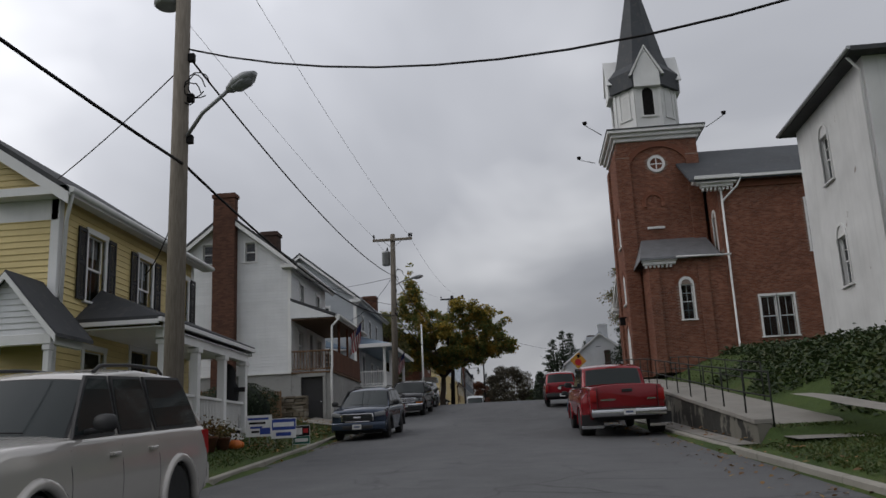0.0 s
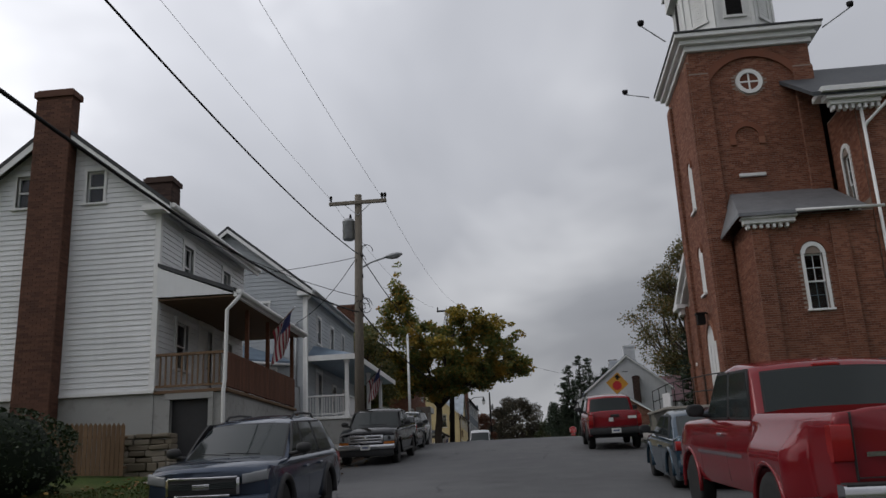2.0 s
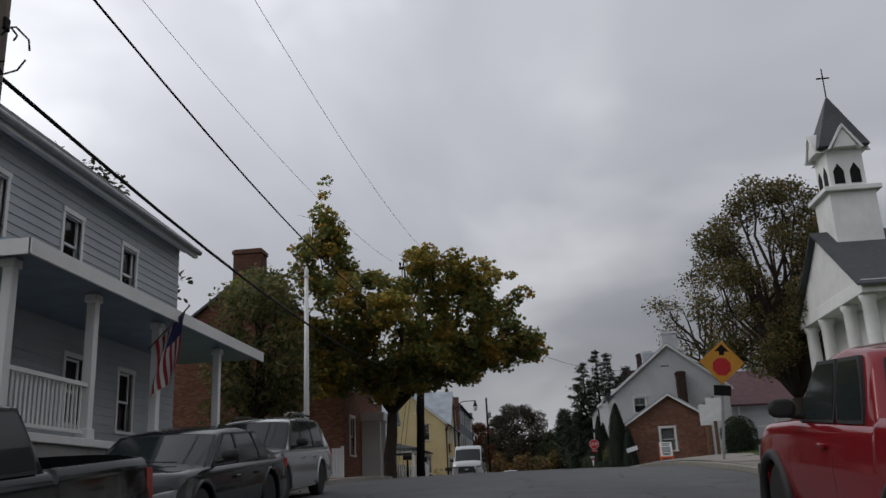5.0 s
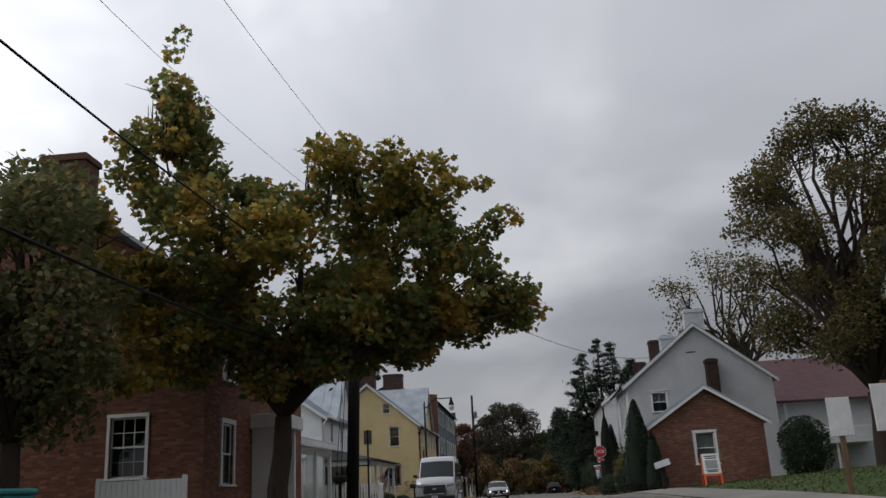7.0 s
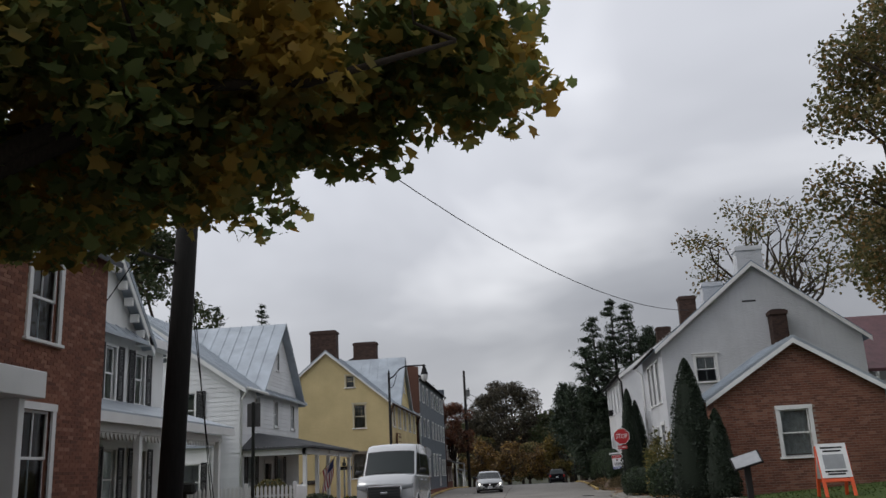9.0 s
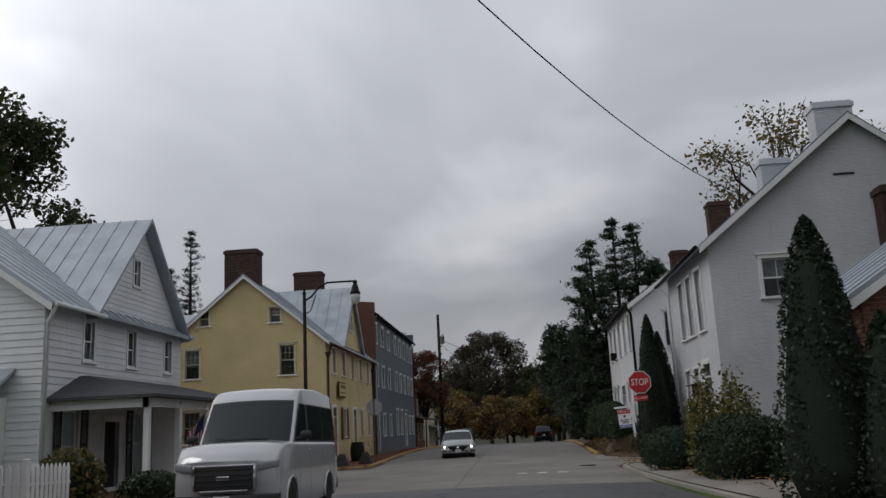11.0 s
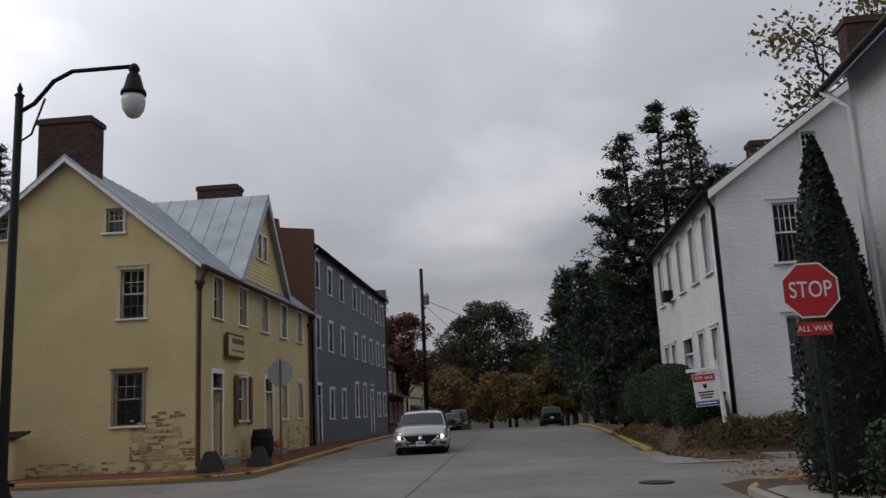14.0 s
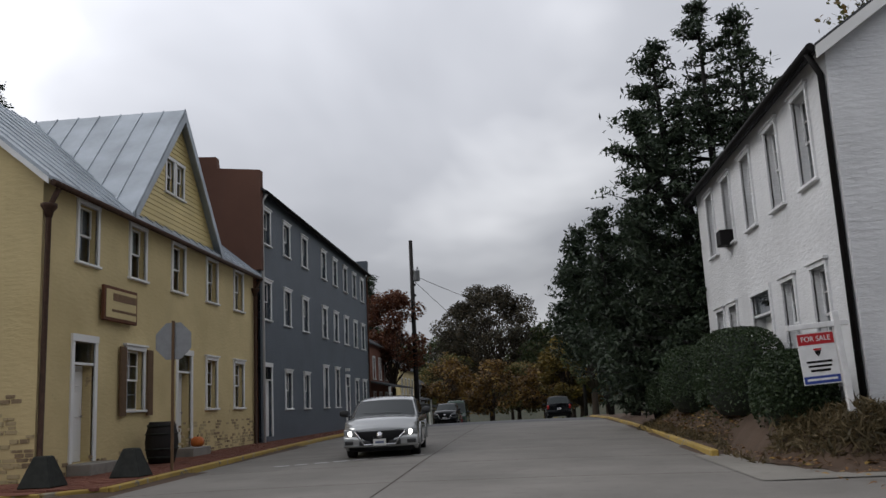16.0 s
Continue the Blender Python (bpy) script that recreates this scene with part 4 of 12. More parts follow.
def chimney(house, x0, x1, y0, y1, z0, z1, mat=None, name="chimney", faces="swe", cap=0.06):
    mat = mat or M_CHIMNEY
    core = part(name, boxes((x0, x1, y0, y1, z0, z1), (x0 - cap, x1 + cap, y0 - cap, y1 + cap, z1 - 0.22, z1 - 0.06)), mat, house)
    vs, fs = brick_stack(None, x0, x1, y0, y1, z0, z1 - 0.24, faces=faces)
    part("brickwork", quads("brickwork", vs, fs, mat), None, core)
    part("flue", boxes((x0 + 0.12, x1 - 0.12, y0 + 0.12, y1 - 0.12, z1 - 0.06, z1 + 0.04)), M_DARK, core)
    return core


def railing(house, a, b, h, mat, gap=0.12, bar=0.025, top=0.05, name="railing", lift=0.08):
    """Balusters between two rails, from a to b."""
    a, b = Vector(a), Vector(b)
    d = b - a
    yaw = math.atan2(d.y, d.x)
    slope = d.z / max(1e-6, math.hypot(d.x, d.y))
    M = Matrix.Translation(a) @ Matrix.Rotation(yaw, 4, "Z")
    hl = math.hypot(d.x, d.y)
    rails = []
    for z0, z1, t in ((h - 0.06, h, top), (lift, lift + 0.05, top * 0.7)):
        rb = bmesh.new()
        for q in box(rb, 0, hl, -t, t, z0, z1):
            q.co.z += q.co.x * slope
        for q in rb.verts:
            q.co = M @ q.co
        rails.append(rb)
    rail = part(name, rails[0], mat, house)
    part("bottom_rail", rails[1], mat, rail)
    me = mesh_of(boxes((-0.5, 0.5, -0.5, 0.5, 0, 1)), "baluster", [mat])
    n = max(1, int(hl / gap))
    for i in range(1, n):
        x = hl * i / n
        part("baluster", me, None, rail, m=M @ Matrix.Translation((x, 0, lift + 0.05 + x * slope)) @ Matrix.Diagonal((bar, bar, h - 0.11 - lift, 1)))
    return rail


def post(house, x, y, z0, z1, w, mat, name="post", cap=True):
    bm = bmesh.new()
    box(bm, x - w / 2, x + w / 2, y - w / 2, y + w / 2, z0, z1)
    if cap:
        box(bm, x - w * 0.7, x + w * 0.7, y - w * 0.7, y + w * 0.7, z1 - 0.14, z1 - 0.02)
        box(bm, x - w * 0.7, x + w * 0.7, y - w * 0.7, y + w * 0.7, z0, z0 + 0.16)
    return part(name, bevel(bm, 0.01), mat, house)

# ---------------------------------------------------------------- yellow house with a porch
def yellow_house():
    h = thing("house", pose(0, 0, 0), "two-storey yellow clapboard house with black shutters and a white porch", "house", "houses along the street")
    x0, xf, y0, y1, zb, ze = -16.5, -9.75, 16.9, 24.4, 2.1, 7.35
    s = Wall(h, (x0, y0, zb), "s", xf - x0, ze - zb, M_YELLOW, peak=2.25)
    finish(s, 0.14, M_YELLOW)
    e = Wall(h, (xf, y0, zb), "e", y1 - y0, ze - zb, M_YELLOW)
    for u in (1.25, 3.85, 6.3):
        window(e, u, 2.95, 0.8, 1.55, rows=1, cols=2, shutters=0.36, curtain=0.3)
    window(e, 1.3, 0.25, 0.9, 1.6, rows=1, cols=1, shutters=0.0)
    window(e, 5.7, 0.25, 0.9, 1.6, rows=1, cols=1)
    door(e, 3.6, 0.02, 0.95, 2.05, M_SHUTTER)
    finish(e, 0.14, M_YELLOW)
    finish(Wall(h, (xf, y1, zb), "n", xf - x0, ze - zb, M_YELLOW, peak=2.25))
    finish(Wall(h, (x0, y1, zb), "w", y1 - y0, ze - zb, M_YELLOW))
    part("corner_board", boxes((xf - 0.16, xf + 0.03, y0 - 0.03, y0 + 0.16, zb, ze), bev=0.008), M_TRIM, h)
    part("corner_board", boxes((xf - 0.16, xf + 0.03, y1 - 0.16, y1 + 0.03, zb, ze), bev=0.008), M_TRIM, h)
    slope_roof(h, "roof", x0, xf, y0, y1, ze, ze + 2.25, "y", M_SHINGLE, 0.42)
    part("fascia", boxes((xf + 0.2, xf + 0.44, y0 - 0.4, y1 + 0.4, ze - 0.34, ze - 0.16), (xf, xf + 0.3, y0 - 0.3, y1 + 0.3, ze - 0.24, ze - 0.19)), M_TRIM, h)
    c = (x0 + xf) / 2
    k = 2.25 / (xf - c)
    rake(h, [((c, ze + 2.25), (xf + 0.42, ze - 0.42 * k), y0 - 0.4), ((x0 - 0.42, ze - 0.42 * k), (c, ze + 2.25), y0 - 0.4)], 0.26, 0.03, M_TRIM)
    # eave return and frieze across the gable
    part("eave_return", boxes((xf - 1.5, xf + 0.4, y0 - 0.42, y0 - 0.02, ze - 0.3, ze - 0.12), (x0, xf, y0 - 0.03, y0 - 0.004, ze - 0.75, ze - 0.3)), M_TRIM, h)
    gutter(h, (xf + 0.47, y0 - 0.4, ze - 0.22), (xf + 0.47, y1 + 0.4, ze - 0.26))
    pipe(h, [(xf + 0.45, y0 - 0.3, ze - 0.3), (xf + 0.12, y0 + 0.1, ze - 0.75), (xf + 0.08, y0 + 0.1, zb + 1.9)], 0.045, M_TRIM)
    # porch
    px, pz = -7.95, 2.12
    part("porch_floor", boxes((xf, px, 18.15, 23.9, pz - 0.16, pz), (px - 0.06, px - 0.02, 18.15, 23.9, pz - 0.42, pz - 0.16)), M_TRIM, h)
    part("porch_skirt", boxes((px - 0.09, px - 0.06, 18.2, 23.8, 0.9, pz - 0.42)), M_DARK, h)
    rf = bmesh.new()
    ring = []
    for dz in (0.0, -0.1):
        ring.append([rf.verts.new((x, y, z + dz)) for x, y, z in ((xf, 18.9, 5.42), (xf, 24.2, 5.42), (px + 0.2, 24.2, 4.54), (px + 0.2, 17.7, 4.54), (xf, 17.7, 4.54))])
    for r_ in ring:
        rf.faces.new(r_[:4]); rf.faces.new((r_[0], r_[3], r_[4]))
    for i, j in ((1, 2), (2, 3), (3, 4)):
        rf.faces.new((ring[0][i], ring[0][j], ring[1][j], ring[1][i]))
    bmesh.ops.recalc_face_normals(rf, faces=list(rf.faces))
    part("porch_roof", rf, M_SHINGLE, h, "dark hipped porch roof")
    pg = bmesh.new()
    prism(pg, [(xf, 4.3), (px + 0.14, 4.3), (px + 0.14, 4.45), (xf, 5.3)], 24.1, 24.14, "y")
    part("porch_gable", pg, M_TRIM, h)
    part("porch_fascia", boxes((px + 0.14, px + 0.22, 17.68, 24.2, 4.4, 4.5), (xf, px + 0.14, 17.68, 17.76, 4.36, 4.46), (xf, px + 0.14, 24.06, 24.15, 4.28, 4.46), (px - 0.1, px + 0.08, 18.1, 23.95, 4.1, 4.32), bev=0.006), M_TRIM, h)
    part("porch_ceiling", boxes((xf, px + 0.14, 17.76, 24.06, 4.3, 4.32)), M_TRIM, h)
    for y in (18.35, 20.2, 22.05, 23.75):
        post(h, px, y, pz, 4.12, 0.2, M_TRIM)
    for a, b in ((18.45, 20.1), (20.3, 21.95), (22.15, 23.65)):
        railing(h, (px, a, pz), (px, b, pz), 0.85, M_TRIM, 0.1)
    part("porch_end_panel", boxes((xf + 0.1, px - 0.1, 23.83, 23.87, pz + 0.08, pz + 0.9)), M_TRIM, h)
    pipe(h, [(px + 0.2, 17.9, 4.36), (px + 0.15, 18.15, 4.0), (px + 0.15, 18.15, 2.2)], 0.04, M_TRIM)
    # gabled hood over the side door
    gx0, gx1, gy, gz = -10.95, -9.05, 15.7, 3.95
    g = Wall(h, (gx0, gy, gz), "s", gx1 - gx0, 0.1, M_WHITE, peak=1.1, name="hood_gable")
    finish(g, 0.12, M_WHITE)
    slope_roof(h, "hood_roof", gx0, gx1, gy, y0 - 0.05, gz + 0.1, gz + 1.2, "y", M_SHINGLE, 0.16, 0.08)
    gc = (gx0 + gx1) / 2
    rake(h, [((gc, gz + 1.24), (gx1 + 0.16, gz - 0.05), gy - 0.16), ((gx0 - 0.16, gz - 0.05), (gc, gz + 1.24), gy - 0.16)], 0.14, 0.03, M_TRIM)
    part("hood_beam", boxes((gx0, gx1, gy - 0.05, gy + 0.1, gz - 0.2, gz), (gx1 - 0.12, gx1, gy + 0.1, y0 - 0.02, gz - 0.2, gz), (gx0, gx0 + 0.12, gy + 0.1, y0 - 0.02, gz - 0.2, gz), bev=0.006), M_TRIM, h)
    for x in (gx0 + 0.1, gx1 - 0.1):
        post(h, x, gy + 0.05, ground_z(x, gy), gz - 0.18, 0.12, M_TRIM)
    return h


yellow_house()


# ---------------------------------------------------------------- white house with the tall chimney
def white_house():
    h = thing("house", pose(0, 0, 0), "white clapboard house with a tall brick chimney and a raised porch", "house", "houses along the street")
    x0, xf, y0, y1, zb, ze = -15.5, -9.9, 35.8, 42.2, 4.95, 9.78
    s = Wall(h, (x0, y0, zb), "s", xf - x0, ze - zb, M_WHITE, peak=2.2)
    window(s, 1.66, 4.9, 0.46, 0.86, rows=1, cols=1, casing=0.07)
    window(s, 3.58, 4.9, 0.46, 0.86, rows=1, cols=1, casing=0.07)
    finish(s, 0.135, M_WHITE)
    e = Wall(h, (xf, y0, zb), "e", y1 - y0, ze - zb, M_WHITE)
    window(e, 1.5, 2.95, 0.62, 1.1, rows=1, cols=2, curtain=0.4)
    window(e, 4.45, 2.95, 0.62, 1.1, rows=1, cols=2, curtain=0.4)
    door(e, 2.8, 0.02, 0.9, 2.05, M_TRIM)
    window(e, 1.2, 0.7, 0.75, 1.2, rows=1, cols=1)
    window(e, 4.6, 0.7, 0.75, 1.2, rows=1, cols=1)
    finish(e, 0.135, M_WHITE)
    finish(Wall(h, (xf, y1, zb), "n", xf - x0, ze - zb, M_WHITE, peak=2.2))
    finish(Wall(h, (x0, y1, zb), "w", y1 - y0, ze - zb, M_WHITE))
    wg = Wall(h, (x0 - 7.0, y0 + 0.9, zb), "s", 7.0, ze - zb + 0.8, M_WHITE, name="wing_wall")
    finish(wg, 0.135, M_WHITE)
    finish(Wall(h, (x0 - 7.0, y0 + 3.4, zb), "w", 2.5, ze - zb + 0.8, M_WHITE, name="wing_wall"))
    finish(Wall(h, (x0, y0 + 3.4, zb), "n", 7.0, ze - zb + 1.4, M_WHITE, name="wing_wall"))
    shed(h, "wing_roof", [(y0 + 0.6, ze + 0.75), (y0 + 3.4, ze + 1.6), (y0 + 3.4, ze + 1.7), (y0 + 0.6, ze + 0.85)], x0 - 7.2, x0 - 0.02, "x", M_TING)
    part("corner_board", boxes((xf - 0.12, xf + 0.03, y0 - 0.03, y0 + 0.1, zb, ze - 0.1), bev=0.006), M_TRIM, h)
    slope_roof(h, "roof", x0, xf, y0, y1, ze, ze + 2.2, "y", M_SHINGLE, 0.38)
    c = (x0 + xf) / 2
    k = 2.2 / (xf - c)
    rake(h, [((c, ze + 2.2), (xf + 0.38, ze - 0.38 * k), y0 - 0.34), ((x0 - 0.38, ze - 0.38 * k), (c, ze + 2.2), y0 - 0.34)], 0.2, 0.03, M_TRIM)
    part("fascia", boxes((xf + 0.3, xf + 0.4, y0 - 0.36, y1 + 0.36, ze - 0.42, ze - 0.2), (xf, xf + 0.32, y0 - 0.3, y1 + 0.3, ze - 0.24, ze - 0.2)), M_TRIM, h)
    part("eave_return", boxes((xf - 0.35, xf + 0.38, y0 - 0.36, y0, ze - 0.36, ze - 0.2)), M_TRIM, h)
    gutter(h, (xf + 0.44, y0 - 0.3, ze - 0.26), (xf + 0.44, y1 + 0.3, ze - 0.28))
    # rubble foundation under the gable, block front under the porch
    part("foundation", boxes((x0, xf, y0 + 0.03, y1, 2.4, zb)), M_BLOCK, h)
    part("water_table", boxes((x0, xf + 0.02, y0 - 0.05, y0 + 0.02, zb - 0.07, zb)), M_TRIM, h)
    chimney(h, -13.25, -12.28, y0 - 0.42, y0 - 0.03, 3.2, 12.95, faces="swe")
    chimney(h, -13.1, -12.2, 41.6, 42.3, 10.0, 12.75, M_SOOT, faces="swe")
    # porch on a block base
    px, py0, py1, pz = -8.15, 35.85, 42.0, 4.92
    bw = Wall(h, (xf, py0, 2.2), "s", px - xf, pz - 2.2, M_BLOCK, name="porch_base")
    door(bw, 0.42, 0.5, 0.95, 2.0, M_SHUTTER, trim=M_BLOCK, panels=False, label="dark wooden cellar door")
    finish(bw)
    bl = part("porch_base", boxes((px - 0.22, px, py0 + 0.2, py1, 2.3, pz - 0.06)), M_BLOCK, h)
    vs, fs = brick_stack(None, px - 0.2, px, py0 + 0.02, py1, 2.4, pz - 0.1, L=0.4, H=0.2, W=0.006, faces="e", joint=0.014)
    part("blockwork", quads("blockwork", vs, fs, M_BLOCK), None, bl)
    part("porch_deck", boxes((xf, px + 0.08, py0 - 0.06, py1, pz - 0.08, pz), bev=0.01), M_WOODG, h)
    shed(h, "porch_roof", [(xf, 8.0), (px + 0.28, 7.22), (px + 0.28, 7.32), (xf, 8.1)], py0 - 0.12, py1 + 0.15, "y", M_SHINGLE)
    # sided cheek of the porch roof
    ck = bmesh.new()
    prism(ck, [(xf, 7.22), (px + 0.2, 7.2), (xf, 7.98)], py0 - 0.1, py0 - 0.04, "y")
    part("porch_cheek", ck, M_WHITE, h)
    part("porch_ceiling", boxes((xf, px + 0.2, py0 - 0.05, py1 + 0.1, 7.14, 7.18)), M_WOODG, h)
    part("porch_fascia", boxes((px + 0.22, px + 0.3, py0 - 0.12, py1 + 0.15, 7.12, 7.3)), M_TRIM, h)
    gutter(h, (px + 0.36, py0 - 0.12, 7.24), (px + 0.36, py1 + 0.15, 7.2), r=0.06)
    pipe(h, [(px + 0.36, py0 - 0.05, 7.2), (px + 0.3, py0 - 0.08, 7.05), (px + 0.06, py0 - 0.1, 6.8), (px + 0.04, py0 - 0.1, 5.1), (px + 0.02, py0 - 0.12, 4.9), (px + 0.02, py0 - 0.1, 2.6)], 0.05, M_TRIM, label="white painted downpipe")
    for y in (37.6, 39.4, 41.9):
        post(h, px - 0.05, y, pz, 7.16, 0.1, M_WOODB, cap=False)
    railing(h, (xf, py0, pz), (px, py0, pz), 0.9, M_WOODG, 0.13, 0.035)
    # close-boarded rail on the street side, one board each
    rail = part("porch_rail", boxes((px - 0.06, px + 0.02, py0, py1, pz + 0.82, pz + 0.9), (px - 0.05, px, py0, py1, pz + 0.05, pz + 0.13), bev=0.006), M_WOODB, h)
    bme = quads("rail_board", *[(lambda b: ([tuple(v.co) for v in b.verts], [tuple(v.index for v in f.verts) for f in b.faces]))(bx) for bx in [boxes((0, 0.022, 0.004, 0.12, 0.06, 0.86))]][0], M_WOODB)
    n = int((py1 - py0) / 0.128)
    for i in range(n):
        part("rail_board", bme, None, rail, m=Matrix.Translation((px - 0.005, py0 + 0.02 + i * 0.128, pz)))
    return h


white_house()


# ---------------------------------------------------------------- grey house
def grey_house():
    h = thing("house", pose(0, 0, 0), "grey clapboard house with white trim and a corner porch", "house", "houses along the street")
    x0, xf, y0, y1, zb, ze = -16.45, -9.85, 49.9, 59.4, 5.2, 10.66
    pk = 2.64
    s = Wall(h, (x0, y0, zb), "s", xf - x0, ze - zb, M_GREY, peak=pk)
    window(s, 4.28, 3.72, 0.72, 1.12, rows=2, cols=3, casing=0.09)
    finish(s, 0.17, M_GREY)
    e = Wall(h, (xf, y0, zb), "e", y1 - y0, ze - zb, M_GREY)
    for u in (1.75, 4.2, 6.55):
        window(e, u, 3.35, 0.62, 1.12, rows=1, cols=1, casing=0.08)
    window(e, 4.6, 0.6, 0.62, 1.2, rows=1, cols=1, casing=0.08)
    window(e, 6.7, 0.6, 0.62, 1.2, rows=1, cols=1, casing=0.08)
    door(e, 1.6, 0.05, 0.9, 2.05, M_TRIM)
    finish(e, 0.17, M_GREY)
    finish(Wall(h, (xf, y1, zb), "n", xf - x0, ze - zb, M_GREY, peak=pk))
    finish(Wall(h, (x0, y1, zb), "w", y1 - y0, ze - zb, M_GREY))
    part("corner_board", boxes((xf - 0.13, xf + 0.03, y0 - 0.03, y0 + 0.13, zb, ze - 0.1), bev=0.006), M_TRIM, h)
    part("foundation", boxes((x0, xf, y0 + 0.03, y1, 3.0, zb)), M_BLOCK, h)
    slope_roof(h, "roof", x0, xf, y0, y1, ze, ze + pk, "y", M_SHINGLE, 0.35)
    c = (x0 + xf) / 2
    k = pk / (xf - c)
    rake(h, [((c, ze + pk), (xf + 0.35, ze - 0.35 * k), y0 - 0.33), ((x0 - 0.35, ze - 0.35 * k), (c, ze + pk), y0 - 0.33)], 0.16, 0.03, M_TRIM)
    part("fascia", boxes((xf + 0.26, xf + 0.36, y0 - 0.34, y1 + 0.34, ze - 0.42, ze - 0.22), (xf, xf + 0.3, y0 - 0.3, y1 + 0.3, ze - 0.26, ze - 0.22), (xf - 0.3, xf + 0.34, y0 - 0.34, y0, ze - 0.42, ze - 0.24)), M_TRIM, h)
    gutter(h, (xf + 0.42, y0 - 0.3, ze - 0.28), (xf + 0.42, y1 + 0.3, ze - 0.3), M_GALV)
    pipe(h, [(xf + 0.42, y0 - 0.2, ze - 0.3), (xf + 0.06, y0 - 0.1, ze - 0.6), (xf + 0.06, y0 - 0.1, 4.4), (xf + 0.25, y0 - 0.2, 4.15)], 0.05, M_TRIM, label="white painted downpipe")
    # canted bay with a blue tin roof
    by0, bh = 48.65, 2.28
    FACE["bay_e"], FACE["bay_w"] = 43.4, -43.4
    for face, org, wd in (("s", (-14.3, by0, 5.25), 2.23), ("bay_e", (-12.07, by0, 5.25), 1.82), ("bay_w", (-15.62, y0, 5.25), 1.82)):
        b = Wall(h, org, face, wd, bh, M_GREY, name="bay_wall", thick=0.15)
        window(b, 0.45, 0.98, wd - 0.9, 1.0, rows=2, cols=3, casing=0.1)
        finish(b, 0.17, M_GREY)
    for bx in (-12.07, -14.3):
        part("corner_board", boxes((bx - 0.07, bx + 0.07, by0 - 0.06, by0 + 0.07, 5.25, 5.25 + bh), bev=0.006), M_TRIM, h)
    bf = bmesh.new()
    prism(bf, [(-15.6, y0), (-14.3, by0 + 0.03), (-12.09, by0 + 0.03), (-10.77, y0)], 3.2, 5.25, "z")
    part("bay_foundation", bf, M_BLOCK, h)
    rb = bmesh.new()
    eave = [(-15.95, y0 - 0.01), (-14.42, by0 - 0.3), (-11.95, by0 - 0.3), (-10.35, y0 - 0.01)]
    lo = [rb.verts.new((x, y, 7.45)) for x, y in eave]
    mi = [rb.verts.new((x, y, 7.56)) for x, y in eave]
    tp = [rb.verts.new((-13.6, y0 - 0.01, 8.42)), rb.verts.new((-12.6, y0 - 0.01, 8.42))]
    for q in ((lo[0], lo[1], mi[1], mi[0]), (lo[1], lo[2], mi[2], mi[1]), (lo[2], lo[3], mi[3], mi[2]), (mi[0], mi[1], tp[0]), (mi[1], mi[2], tp[1], tp[0]), (mi[2], mi[3], tp[1]), (lo[3], lo[2], lo[1], lo[0])):
        rb.faces.new(q)
    part("bay_roof", rb, M_TINB, h, "blue-grey tin roof")
    part("bay_fascia", tube(bmesh.new(), [(x, y, 7.42) for x, y in eave], 0.06, 6), M_TRIM, h)
    # electric meters and the service mast
    mb = part("meter_cabinet", boxes((-10.72, -10.1, y0 - 0.2, y0 - 0.02, 5.42, 6.5), bev=0.015), M_LAMPGREY, h, "grey meter cabinet")
    for dx, dz in ((-0.16, 0.08), (0.1, 0.08), (-0.16, -0.18), (0.1, -0.18)):
        part("meter", lathe(bmesh.new(), [(0.09, 0), (0.09, 0.08), (0.07, 0.12)], 14, m=Matrix.Translation((-10.5 + dx, y0 - 0.2, 5.9 + dz)) @ Matrix.Rotation(radians(90), 4, "X")), M_GALV, mb)
    pipe(h, [(-10.25, y0 - 0.06, 6.4), (-10.25, y0 - 0.06, 9.0)], 0.035, M_GALV, "service_mast")
    part("weatherhead", lathe(bmesh.new(), [(0.05, 0), (0.09, 0.05), (0.07, 0.14), (0.02, 0.18)], 12, m=Matrix.Translation((-10.25, y0 - 0.1, 8.98))), M_GALV, h)
    # porch at the corner
    px, pz = -8.15, 5.3
    part("porch_base", boxes((xf, px, y0 + 0.15, y1, 3.4, pz - 0.12)), M_BLOCK, h)
    part("porch_floor", boxes((xf, px + 0.06, y0 + 0.1, y1 + 0.05, pz - 0.12, pz), bev=0.01), M_TRIM, h)
    rb = bmesh.new()
    za, zb2 = 7.72, 8.35
    vv = [rb.verts.new(p) for p in ((xf, y0 - 0.05, za), (px + 0.35, y0 - 0.05, za), (px + 0.35, y1 + 0.3, za), (xf, y1 + 0.3, za), (xf, y0 + 1.2, zb2), (xf, y1 - 0.9, zb2),
                                  (xf, y0 - 0.05, za - 0.14), (px + 0.35, y0 - 0.05, za - 0.14), (px + 0.35, y1 + 0.3, za - 0.14), (xf, y1 + 0.3, za - 0.14))]
    for q in ((0, 1, 4), (1, 2, 5, 4), (2, 3, 5), (6, 7, 1, 0), (7, 8, 2, 1), (8, 9, 3, 2), (9, 8, 7, 6)):
        rb.faces.new([vv[i] for i in q])
    part("porch_roof", rb, M_TINB, h, "blue-grey tin porch roof")
    part("porch_fascia", boxes((xf, px + 0.38, y0 - 0.09, y0 - 0.055, za - 0.2, za + 0.02), (px + 0.36, px + 0.4, y0 - 0.09, y1 + 0.33, za - 0.2, za + 0.02)), M_TRIM, h)
    for y in (y0 + 0.25, 52.4, 54.8, 57.9):
        post(h, px - 0.08, y, pz, za - 0.14, 0.15, M_TRIM)
    railing(h, (xf, y0 + 0.2, pz), (px - 0.1, y0 + 0.2, pz), 0.85, M_TRIM, 0.11)
